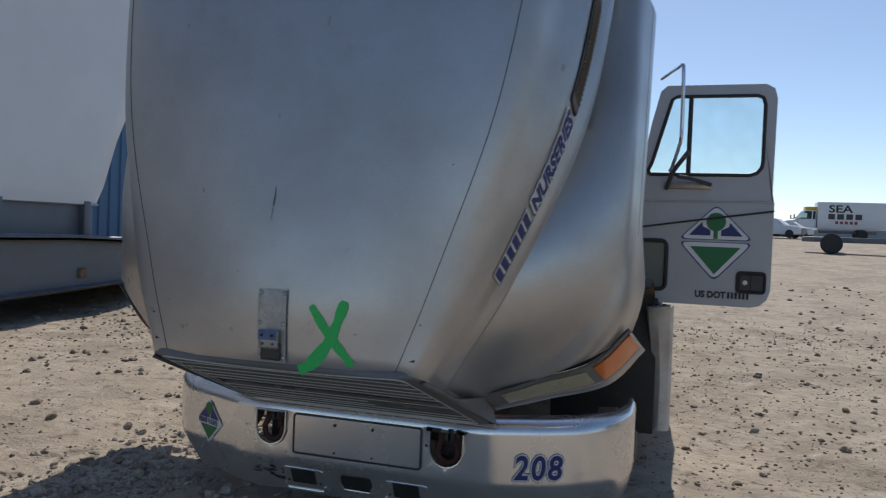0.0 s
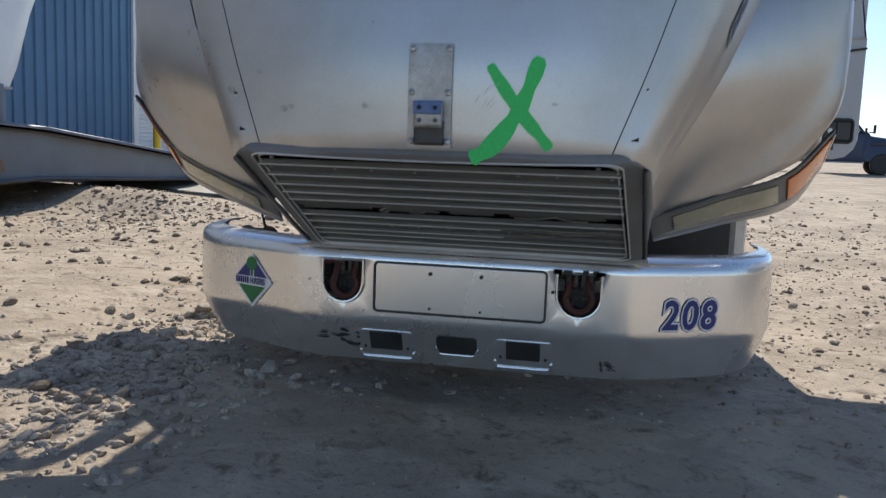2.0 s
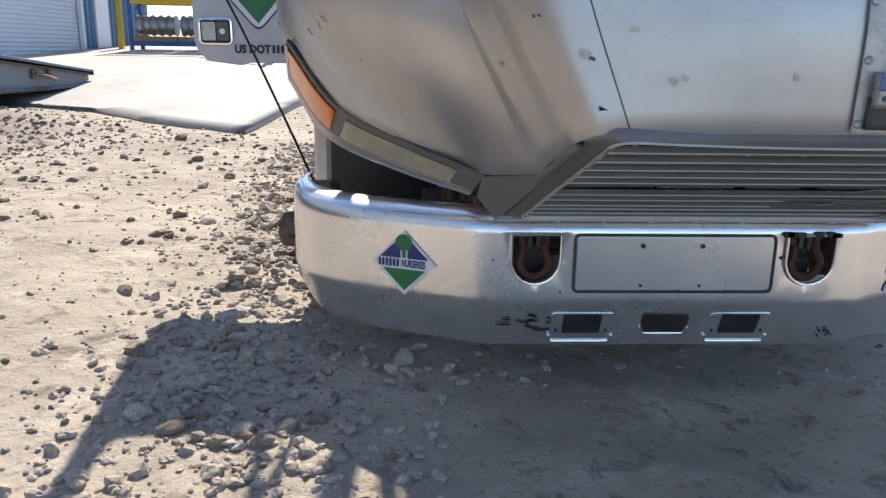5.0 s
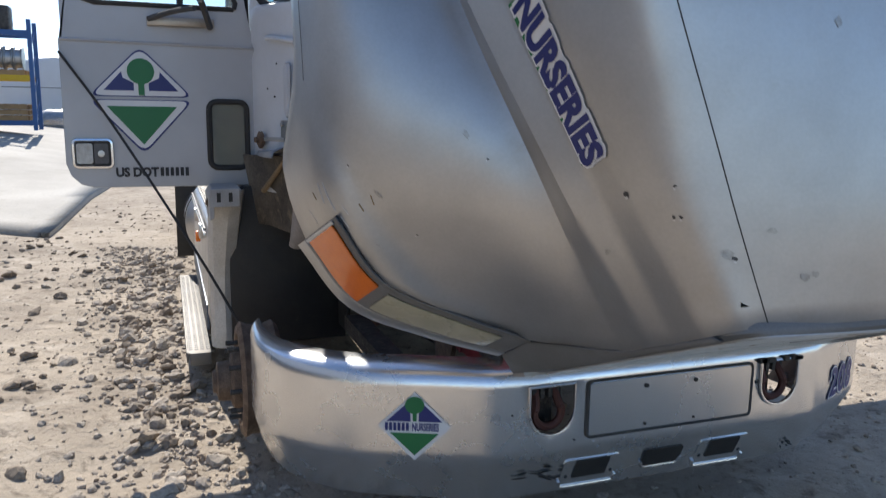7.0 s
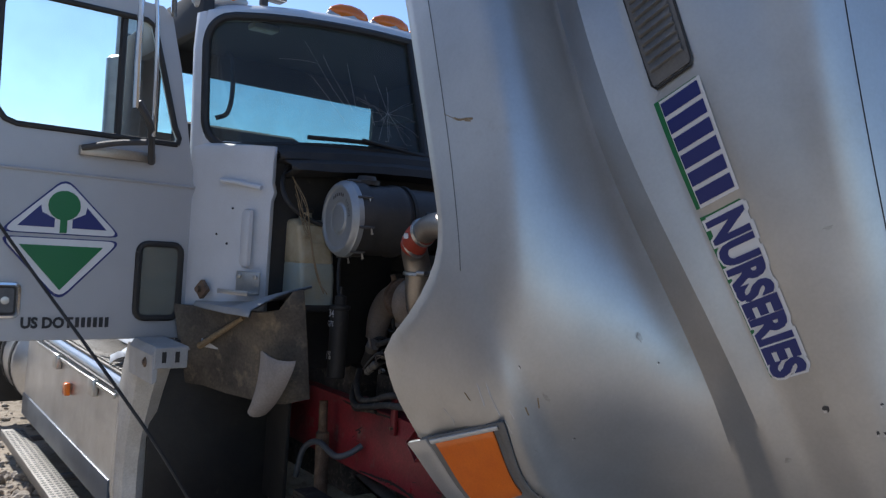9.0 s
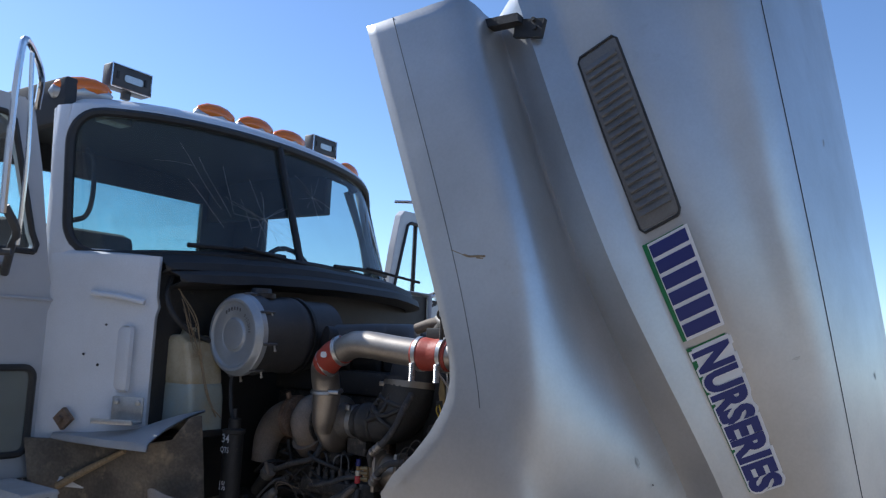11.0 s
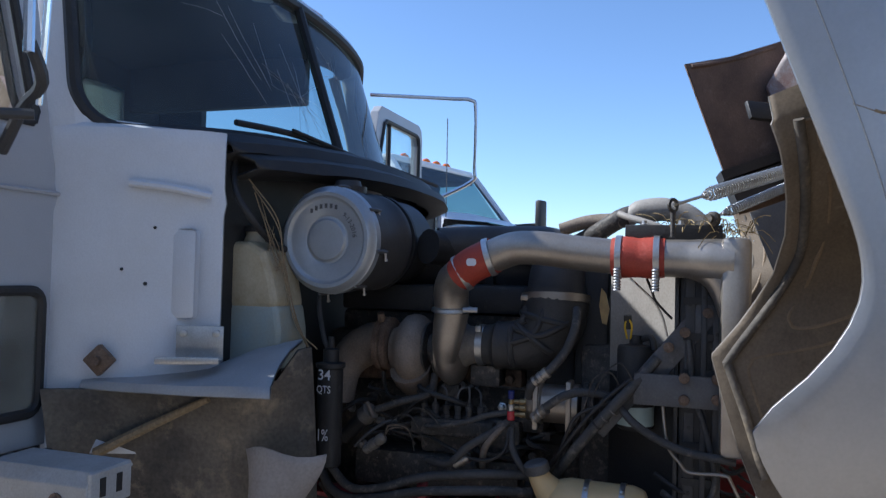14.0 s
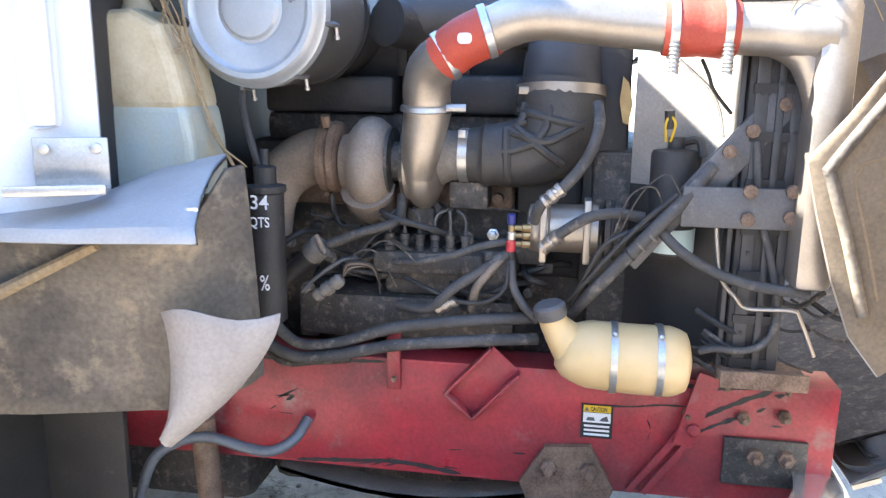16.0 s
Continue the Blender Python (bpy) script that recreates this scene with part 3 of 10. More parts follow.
for sd_ in (-1, 1):
    bm = bmesh.new()
    tube(bm, [hood_at(2.0, r, sd_, -0.0005) for r in rs], 0.0019, 6, 1)
    part("panel_seam", bm, M_BLACK, hood, "dark panel seam")
    bm = bmesh.new()
    tube(bm, [hood_at(10.38, r, sd_, 0.0) for r in rs[13:]], 0.0014, 6, 1)
    part("flange_line", bm, M_VENT, hood, "thin dark flange line")
    # lamp band along the fender's lower front edge
    U = spline([(0.735, 0.06, 0.687), (0.95, 0.143, 0.668), (1.172, 0.251, 0.644), (1.308, 0.415, 0.555)], 6)
    L = spline([(0.757, 0.044, 0.82), (0.985, 0.125, 0.825), (1.209, 0.23, 0.81), (1.340, 0.418, 0.80)], 6)
    slim = 0.088 if sd_ > 0 else 0.0
    if sd_ > 0:     # this lamp wraps further round the corner
        U, L = ([Vector((p.x + 0.035 * max(0.0, (p.x - 1.0) / 0.3), p.y, p.z + 0.15 * max(0.0, (p.x - 0.95) / 0.36) ** 1.5)) for p in q] for q in (U, L))
    U, L = [hp(sd_ * (p.x - slim), p.y, p.z) for p in U], [hp(sd_ * (p.x - slim), p.y, p.z) for p in L]
    def band(i0, i1, f0, f1, out):
        n_ = Vector((sd_ * 0.5, -0.55, -0.65)) * out
        return [U[i].lerp(L[i], f0) + n_ for i in range(i0, i1)], [U[i].lerp(L[i], f1) + n_ for i in range(i0, i1)]
    strip("lamp_housing", *band(0, 19, -0.08, 1.08, -0.002), M_RING, hood, "grey lamp surround", 0.01)
    strip("headlight_lens", *band(2, 12, 0.14, 0.86, 0.006), M_LENS, hood, "yellowed clear headlight lens", 0.008)
    ue, le, ne = U[17].lerp(U[18], 0.72), L[17].lerp(L[18], 0.72), Vector((sd_ * 0.5, -0.55, -0.65))
    a_, b_ = band(12, 18, 0.08, 0.89, 0.007)
    strip("turn_signal", a_ + [ue.lerp(le, 0.08) + ne * 0.007], b_ + [ue.lerp(le, 0.89) + ne * 0.007], M_AMBER, hood, "orange turn signal lens", 0.008)
    strip("lamp_bezel", [p.lerp(q, 0.0) + ne * 0.0085 for p, q in ((ue, le), (U[18], L[18]))], [p.lerp(q, 0.95) + ne * 0.0085 for p, q in ((ue, le), (U[18], L[18]))], M_WORN_GLINT, hood, "pale worn lamp bezel", 0.006)
    strip("lamp_trim", *band(0, 19, -0.08, 0.01, 0.002), M_VENT, hood, "grey upper lamp trim", 0.005)
    strip("lamp_trim", *band(0, 19, 1.0, 1.28, 0.002), M_SILVER, hood, "silver lamp trim", 0.012)
    # nose side between grille and fender
    g0 = [hp(sd_ * (0.575 + 0.083 * (h + 0.07)), -0.022, h) for h in (0.03, 0.14, 0.25, 0.36, 0.47, 0.58, 0.70, 0.85, 0.96)]
    g1 = [hp(sd_ * (a - slim * min(max((h - 0.36) / 0.33, 0.0), 1.0)), s, h) for a, s, h in ((0.596, -0.008, 0.05), (0.607, -0.010, 0.15), (0.617, -0.010, 0.25), (0.629, -0.010, 0.36), (0.66, 0.008, 0.46), (0.698, 0.033, 0.57), (0.737, 0.058, 0.69), (0.735, 0.038, 0.89), (0.667, -0.022, 0.97))]
    bm = bmesh.new()
    sheet(bm, [g0, g1], sd_ < 0)
    thicken(part("nose_side", bm, M_RING, hood, "grey moulded nose corner"), 0.012, 0.0)

# grille: one moulded ring, slats and torn screen pieces behind
def ring_loop(top, bottom, h0, h1, r, s, arch=0.0, n=7):
    """Rounded trapezoid round the grille mouth."""
    out = []
    for sa, sh, a0 in ((1, 1, 0), (-1, 1, 90), (-1, -1, 180), (1, -1, 270)):
        for k in range(n + 1):
            t = radians(a0 + 90 * k / n)
            h = (h1 - r if sh > 0 else h0 + r) + r * math.sin(t)
            w = top + (bottom - top) * (h - h0) / (h1 - h0)
            out.append((sa * (w - r) + r * math.cos(t), s, h))
        if sh < 0 and sa < 0:
            for k in range(1, 8):
                out.append((-(top - r) + (2 * (top - r)) * k / 8, s, h0))
    return [hp(a, q + 0.05 * a * a * (h < 0.1), h + arch * a * a * max(0, 0.1 - h) / 0.15) for a, q, h in out]


rings = [ring_loop(0.585, 0.655, -0.045, 0.965, 0.075, 0.0, 0.13), ring_loop(0.58, 0.652, -0.05, 0.96, 0.07, -0.013, 0.13), ring_loop(0.572, 0.645, -0.048, 0.952, 0.065, -0.026, 0.12),
         ring_loop(0.527, 0.605, -0.032, 0.90, 0.05, -0.034, 0.06), ring_loop(0.519, 0.598, -0.026, 0.893, 0.045, -0.03, 0.05), ring_loop(0.514, 0.594, -0.02, 0.888, 0.04, 0.05, 0.05)]
bm = bmesh.new()
vr = [[bm.verts.new(p) for p in r_] for r_ in rings]
for a, b in zip(vr, vr[1:]):
    for k in range(len(a)):
        bm.faces.new((a[k], a[(k + 1) % len(a)], b[(k + 1) % len(a)], b[k]))
bmesh.ops.recalc_face_normals(bm, faces=bm.faces)
grille = part("grille_frame", bm, M_RING, hood, "grey moulded grille surround")
for w0, w1, h0, s in ((0.522, 0.601, -0.028, -0.036), (0.508, 0.588, -0.012, -0.030)):
    bm = bmesh.new()
    lp = ring_loop(w0, w1, h0, 0.893, 0.045, s, 0.05)
    tube(bm, lp + lp[:1], 0.003, 6, 1)
    part("grille_rim_line", bm, M_WORN_GLINT, grille, "thin bright rim line")
bm = bmesh.new()
sheet(bm, [[hp(a, 0.05, h) for a in (-0.56 - 0.05 * h, 0.56 + 0.05 * h)] for h in (-0.02, 0.96)], True)
thicken(part("grille_backing", bm, M_GREASE, hood, "dirty dark insect screen"), 0.01, 0.0)
SLATS = (0.063, 0.148, 0.232, 0.308, 0.381, 0.54, 0.62, 0.708, 0.768, 0.845)
for k, h in enumerate(SLATS):
    nxt = SLATS[k + 1] if k < 9 else 0.90
    d_ = min(nxt - h, 0.085) - 0.012
    w = 0.517 + 0.083 * h
    def slat_row(s, hh, droop=0.0):
        out = []
        for j in range(9):
            a = -w + 2 * w * j / 8
            out.append(hp(a, s + droop * (0.5 + noise.noise(Vector((a * 3, k, 0)))), hh))
        return out
    bm = bmesh.new()
    sheet(bm, [slat_row(-0.010, h - 0.005), slat_row(-0.022, h - 0.003), slat_row(-0.024, h + 0.003), slat_row(-0.019, h + 0.012), slat_row(-0.014, h + d_ + 0.008)], True)
    slat = thicken(part("grille_slat", bm, M_SLAT, hood), 0.004, 0.0)
    # pale line along the edge: the sky's reflection put into its colour
    bm = bmesh.new()
    gap = k in (6, 7)
    tube(bm, [p for p in slat_row(-0.0255, h)][:(6 if gap else 9)], 0.0022, 6, 1)
    part("slat_edge", bm, M_WORN_GLINT, slat, "bright slat edge, sky reflection put into its pale colour")
# bent screen plates in the open row: trapezoids with a notch or a peak, and torn scraps
for o in ([(-0.535, 0.478), (-0.53, 0.425), (-0.455, 0.425), (-0.42, 0.455), (-0.395, 0.462), (-0.36, 0.43), (-0.29, 0.43), (-0.29, 0.492), (-0.535, 0.505)],
          [(-0.27, 0.505), (-0.26, 0.495), (-0.20, 0.438), (-0.125, 0.438), (-0.055, 0.505)], [(-0.02, 0.505), (-0.02, 0.44), (0.13, 0.435), (0.13, 0.505)],
          [(0.185, 0.50), (0.20, 0.445), (0.27, 0.43), (0.33, 0.44), (0.41, 0.43), (0.47, 0.46), (0.50, 0.505)]):
    bm = bmesh.new()
    prism(bm, [(a, h) for a, h in o], 0.004, Matrix.Translation(hp(0, -0.012, 0)) @ Matrix(((1, 0, 0, 0), (0, HN.y, HD.y, 0), (0, HN.z, HD.z, 0), (0, 0, 0, 1))))
    bmesh.ops.recalc_face_normals(bm, faces=bm.faces)
    plate = part("screen_plate", bm, M_SLAT, grille, "dusty torn screen plate", False)
    bm = bmesh.new()
    tube(bm, [hp(a, -0.0135, h) for a, h in o[1:-1]], 0.0016, 5, 1)
    part("screen_edge", bm, M_ALU, plate, "bent bright screen edge")
for a0, h0, a1, h1 in ((0.33, 0.455, 0.44, 0.49), (0.20, 0.48, 0.34, 0.455), (-0.15, 0.472, -0.10, 0.470), (-0.255, 0.472, -0.22, 0.470), (0.26, 0.60, 0.50, 0.595), (0.30, 0.64, 0.47, 0.628), (0.22, 0.655, 0.33, 0.672)):
    bm = bmesh.new()
    tube(bm, [hp(a0, -0.022, h0), hp((a0 + a1) / 2, -0.026, (h0 + h1) / 2 + 0.004), hp(a1, -0.022, h1)], 0.0024, 5, 3)
    part("screen_scrap", bm, M_ALU, grille, "bent metal scrap")
for a0, a1, h in ((-0.40, -0.30, 0.01), (0.12, 0.24, 0.012)):
    bm = bmesh.new()
    sheet(bm, [[hp(a, -0.008, h), hp(a, -0.008, h + 0.02)] for a in (a0, (a0 + a1) / 2, a1)], True)
    part("screen_slot", bm, M_BLACK, grille, "dark slot")
for a, h in ((-0.30, 0.10), (-0.19, 0.10), (-0.06, 0.105), (0.24, 0.10), (0.35, 0.10), (-0.47, 0.03), (0.46, 0.03), (-0.26, 0.665), (-0.16, 0.665), (-0.05, 0.665), (0.06, 0.665), (0.17, 0.665), (-0.5, 0.10), (0.5, 0.10)):
    bm = bmesh.new()
    lathe(bm, [(0, 0.007), (0.004, 0.007), (0.006, 0.004)], hp(a, -0.014, h), HD * -1, 8)
    part("screen_bolt", bm, M_STEEL, grille)
bm = bmesh.new()
q = [hp(-0.665, -0.038, 0.90), hp(0.665, -0.038, 0.90), hp(0.675, -0.034, 0.968), hp(-0.675, -0.034, 0.968)]
v = [bm.verts.new(p) for p in q] + [bm.verts.new(p + 0.012 * HD) for p in q]
for f in ((3, 2, 1, 0), (4, 5, 6, 7), (0, 1, 5, 4), (1, 2, 6, 5), (2, 3, 7, 6), (3, 0, 4, 7)):
    bm.faces.new([v[i] for i in f])
lip = part("grille_lip", bm, M_ALU, hood, "bare aluminium lip with rivets", False)
for k in range(9):
    bm = bmesh.new()
    lathe(bm, [(0, 0.007), (0.003, 0.006)], hp(-0.62 + k * 0.155, -0.038, 0.935), HD * -1, 8)
    part("rivet", bm, M_STEEL, lip)

# latch plate, latch and spray mark on the middle panel
def on_hood(x, r, lift):
    """A point on the middle panel by its sideways place."""
    lo, hi = 0.0, 3.0
    for _ in range(24):
        m_ = (lo + hi) / 2
        if hood_at(m_, r, 1).x - HX < abs(x):
            lo = m_
        else:
            hi = m_
    return hood_at(lo, r, 1 if x >= 0 else -1, lift)


def patch(name, x0, x1, r0, r1, material, label, lift=0.006, t=0.004, n=6):
    bm = bmesh.new()
    sheet(bm, [[on_hood(x0 + (x1 - x0) * k / n, r0 + (r1 - r0) * j / n, lift) for k in range(n + 1)] for j in range(n + 1)])
    return thicken(part(name, bm, material, hood, label), t, 1.0)


patch("latch_plate", -0.047, 0.07, 0.003, 0.122, M_GALV, "galvanised steel latch plate with rivets")
patch("latch_body", -0.026, 0.052, 0.006, 0.034, M_DARK, "dark latch recess", 0.012, 0.012)
patch("latch_handle", -0.024, 0.05, 0.026, 0.056, M_GALV, "scuffed bright latch tab", 0.02, 0.02)
patch("latch_badge", -0.024, 0.05, 0.041, 0.0555, M_SCUFFBLUE, "blue scuffed latch tab cover", 0.042, 0.003)
for x in (-0.008, 0.034):
    for r, m_ in ((0.048, M_BLACK), (0.034, M_STAYGREY)):
        bm = bmesh.new()
        lathe(bm, [(0, 0.006), (0.003, 0.006), (0.004, 0.003)], on_hood(x, r, 0.0455 if r > 0.04 else 0.041), HN * -1, 9)
        part("tab_screw", bm, m_, hood)
for x in (-0.037, 0.06):
    for r in (0.010, 0.065, 0.115):
        bm = bmesh.new()
        lathe(bm, [(0, 0.009), (0.005, 0.009), (0.009, 0.004)], on_hood(x, r, 0.009), HN * -1, 10)
        part("rivet", bm, M_STEEL, hood)


def stroke(name, pts, w, material, label, n=8):
    """A brushed stroke laid on the middle panel through (sideways, r) points."""
    line = spline([(*p, 0) for p in pts], n)
    left, mid, right = [], [], []
    for i, p in enumerate(line):
        d = line[min(i + 1, len(line) - 1)] - line[max(i - 1, 0)]
        d = Vector((d.x, d.y * 2.1, 0)).normalized()
        k = w * (0.8 + 0.35 * noise.noise(p * 31)) * (0.55 if i in (0, len(line) - 1) else 1)
        for out, f in ((left, 1), (mid, 0), (right, -1)):
            out.append(on_hood(p.x - d.y * k * f, p.y + d.x * k * f / 2.1, 0.003))
    bm = bmesh.new()
    sheet(bm, [left, mid, right], True)
    return part(name, bm, material, hood, label)


stroke("spray_stroke", [(0.166, 0.100), (0.21, 0.072), (0.255, 0.046), (0.30, 0.024), (0.332, 0.007)], 0.021, M_SPRAY, "green spray-painted stroke")
stroke("spray_stroke", [(0.298, 0.113), (0.262, 0.066), (0.225, 0.034), (0.175, 0.006), (0.124, -0.009)], 0.025, M_SPRAY, "green spray-painted stroke")

# decals and louvres on the shoulders
for sd_ in (-1, 1):
    def shoulder(v, r, lift=0.003, sd_=sd_):
        return hood_at(4.04 + 0.93 * v, r, sd_, lift)
    RT, RB = 0.575, 0.216
    def run(u, v, lift, sd_=sd_):
        """u from 0 at one end of the writing to 1, v 0..1 across it."""
        r = RB + (RT - RB) * (u if sd_ > 0 else 1 - u)
        return shoulder(1 - v, r, lift, sd_)
    def bar(name, u0, u1, v0, v1, lift, material, label="", n=10, sd_=sd_):
        bm = bmesh.new()
        sheet(bm, [[run(u0 + (u1 - u0) * k / n, v0 + (v1 - v0) * j / 3, lift) for k in range(n + 1)] for j in range(4)], True)
        return part(name, bm, material, hood, label)
    for k in range(6):
        u0 = 0.010 + k * 0.0635
        bar("decal_shadow", u0 - 0.012, u0 + 0.062, -0.10, 0.92, 0.002, M_DECALG, "green decal shadow", 3)
        bar("decal_backing", u0 - 0.008, u0 + 0.062, 0.0, 1.0, 0.004, M_DECALW, "white decal edge", 3)
        bar("decal_bar", u0 + 0.002, u0 + 0.050, 0.06, 0.93, 0.006, M_DECALB, "dark blue lettering bar", 3)
    bar("decal_shadow", 0.418, 0.985, -0.11, 0.93, 0.002, M_DECALG, "green decal shadow", 16)
    bar("decal_backing", 0.424, 0.99, -0.02, 1.0, 0.004, M_DECALW, "white decal edge", 16)
    for dv, lift, material, off, lab in ((0.0, 0.0045, M_DECALW, 0.12, "white word edge"), (0.0, 0.0065, M_DECALB, 0.05, "dark blue word")):
        words("NURSERIES", 1.0, material, hood, "lettering", lambda u, v: run(0.436 + u * 0.1145, 0.05 + dv + v * 1.24, lift), lab, off)
    # louvred vent above the writing
    bm = bmesh.new()
    sheet(bm, [[shoulder(0.04 + 0.92 * j / 3, 0.594 + 0.266 * k / 14, 0.004) for k in range(15)] for j in range(4)], sd_ < 0)
    vent = thicken(part("vent_panel", bm, M_VENT, hood, "grey plastic louvred side vent"), 0.006, 0.0)
    for k in range(20):
        r = 0.611 + k * 0.0118
        bm = bmesh.new()
        sheet(bm, [[shoulder(v, r, 0.006), shoulder(v, r + 0.0012, 0.016), shoulder(v, r + 0.009, 0.009)] for v in (0.12, 0.32, 0.5, 0.68, 0.88)])
        thicken(part("louvre", bm, M_VENT, vent), 0.002, 0.0)
    bm = bmesh.new()
    tube(bm, [shoulder(v, r, 0.005) for v, r in ((0.10, 0.590), (0.90, 0.590), (0.97, 0.597), (0.98, 0.73), (0.97, 0.857), (0.90, 0.864), (0.10, 0.864), (0.03, 0.857), (0.02, 0.73), (0.03, 0.597), (0.10, 0.590))], 0.004, 6, 1)
    part("vent_rim", bm, M_BLACK, vent)

# brown scratch on the passenger fender and chips by the lamp
for pts, r_ in (([(9.75, 0.55), (9.9, 0.549), (10.05, 0.546), (10.15, 0.547)], 0.003), ([(10.15, 0.546), (10.4, 0.549)], 0.0012), ([(9.8, 0.546), (9.92, 0.546)], 0.002), ([(9.4, 0.14), (9.42, 0.15)], 0.002), ([(9.15, 0.16), (9.12, 0.175)], 0.002), ([(10.2, 0.12), (10.24, 0.13)], 0.0015)):
    bm = bmesh.new()
    tube(bm, [hood_at(u, r, -1, 0.0) for u, r in pts], r_, 6, 3)
    part("paint_scratch", bm, M_RIDGE, hood, "brown paint scratch")
M_SMUDGE = mat("dull_paint_smudge", (0.43, 0.42, 0.405), 0.45, 0.65, (0.33, 0.32, 0.30), 60.0, 0.9, 0.1, 160)
rq = random.Random(5)


def hood_mark(name, u, r, sd_, size, material, label, n=9, long=1.0):
    """An irregular flake or smudge that lies on the hood's skin."""
    c = hood_at(u, r, sd_)
    eu = max((hood_at(u + 0.05, r, sd_) - c).length / 0.05, 1e-3)
    er = max((hood_at(u, min(r + 0.01, 1.0), sd_) - c).length / 0.01, 1e-3)
    bm = bmesh.new()
    mid, ring = bm.verts.new(hood_at(u, r, sd_, 0.0012)), []
    for k in range(n):
        a, q = 2 * math.pi * k / n, size * rq.uniform(0.45, 1.15)
        ring.append(bm.verts.new(hood_at(u + q * math.cos(a) / eu, r + long * q * math.sin(a) / er, sd_, 0.0012)))
    for k in range(n):
        f = bm.faces.new((mid, ring[k], ring[(k + 1) % n]))
        f.normal_update()
        if f.normal.dot(hood_at(u, r, sd_, 0.05) - c) < 0:
            f.normal_flip()
    return part(name, bm, material, hood, label)


for u, r, sd_, size in ((4.1, 0.17, -1, 0.009), (3.2, 0.13, -1, 0.006), (3.05, 0.128, -1, 0.005), (2.2, 0.075, -1, 0.008), (7.7, 0.25, -1, 0.004), (2.9, 0.16, -1, 0.005), (1.72, 0.37, 1, 0.004), (2.1, 0.09, 1, 0.005), (9.3, 0.21, -1, 0.004), (8.8, 0.13, -1, 0.004)):
    hood_mark("paint_chip", u, r, sd_, size, M_DARK, "small dark paint chip", 7)
    hood_mark("chip_edge", u + 0.03, r - 0.003, sd_, size * 0.6, M_WORN_GLINT, "bright flaked edge", 6)
for u, r, sd_, size, long in ((1.5, 0.05, -1, 0.012, 1.2), (1.4, 0.052, -1, 0.010, 0.8), (0.6, 0.05, -1, 0.010, 1.0), (1.7, 0.10, -1, 0.012, 0.6), (2.3, 0.08, -1, 0.016, 0.8), (1.2, 0.06, 1, 0.010, 0.5), (0.9, 0.20, 1, 0.006, 3.0), (0.1, 0.43, -1, 0.006, 4.0),
                              (1.2, 0.63, -1, 0.010, 2.0), (0.3, 0.60, 1, 0.008, 3.0), (3.5, 0.63, 1, 0.009, 2.0), (2.9, 0.36, -1, 0.012, 0.4), (9.5, 0.085, -1, 0.008, 0.6), (9.0, 0.18, -1, 0.010, 1.5), (7.9, 0.28, -1, 0.008, 2.0), (5.6, 0.12, -1, 0.010, 1.0), (1.0, 0.30, -1, 0.009, 1.6), (0.5, 0.15, -1, 0.006, 1.0)):
    hood_mark("paint_smudge", u, r, sd_, size, M_SMUDGE, "dull smudge in the paint", 11, long)
for pts in ([(10.0, 0.155), (9.96, 0.135), (9.9, 0.115)], [(10.1, 0.15), (10.06, 0.12)], [(9.85, 0.11), (9.8, 0.095)], [(10.5, 0.09), (10.45, 0.075), (10.47, 0.065)], [(9.75, 0.13), (9.70, 0.12)]):
    bm = bmesh.new()
    tube(bm, [hood_at(u, r, -1, 0.0) for u, r in pts], 0.0011, 5, 3)
    part("lamp_scratch", bm, M_WORN_GLINT, hood, "pale scratch above the lamp")
for k in range(7):      # hair scratches beside the latch
    x, r = 0.085 + rq.uniform(0, 0.09), rq.uniform(0.045, 0.075)
    stroke("hair_scratch", [(x, r), (x + rq.uniform(0.01, 0.03), r + rq.uniform(0.004, 0.014))], 0.0008, M_SMUDGE, "dull hair scratch", 3)

# ---- bumper ----
BX = -1.655


def bumper_row(z, back, k=1.0):
    plan = [(0, 3.47), (0.35, 3.471), (0.56, 3.475), (0.655, 3.483), (0.70, 3.494), (0.745, 3.512), (0.85, 3.557), (0.95, 3.604), (1.10, 3.70), (1.22, 3.86), (1.275, 4.05), (1.28, 4.25)]
    half = spline([(x * k, y + back, z) for x, y in plan], 4)
    return [Vector((BX - p.x - 0.10 * max(0, p.x - 0.9) / 0.38, p.y, p.z)) for p in half[:0:-1]] + [Vector((BX + p.x + 0.02 * max(0, p.x - 0.9) / 0.38, p.y, p.z)) for p in half]


def hook_outline(u):
    """Round-bottomed tow hook opening."""
    return [(u - 0.085, 0.49), (u - 0.085, 0.40)] + [(u + 0.085 * math.cos(radians(a)), 0.40 + 0.085 * math.sin(radians(a))) for a in range(190, 351, 16)] + [(u + 0.085, 0.40), (u + 0.085, 0.49)]


bm = bmesh.new()
sheet(bm, [bumper_row(*q) for q in ((0.05, 0.115, 0.955), (0.06, 0.085, 0.965), (0.14, 0.047, 0.985), (0.222, 0.010, 0.998), (0.238, 0.004, 1.0), (0.255, 0.0, 1.0), (0.27, 0.0, 1.0), (0.40, 0.0, 1.0), (0.488, 0.0, 1.0), (0.50, 0.0, 1.0), (0.53, 0.008, 1.0), (0.55, 0.03, 0.995), (0.56, 0.07, 0.985), (0.56, 0.13, 0.97))])
bm.normal_update()
facing = next(f.normal.y for f in bm.faces if 0.26 < f.calc_center_median().z < 0.39 and abs(f.calc_center_median().x - BX) < 0.2)
gone = [f for f in bm.faces if 0.255 < f.calc_center_median().z < 0.50 and 0.36 < abs(f.calc_center_median().x - BX) < 0.59]
bmesh.ops.delete(bm, geom=gone, context="FACES")
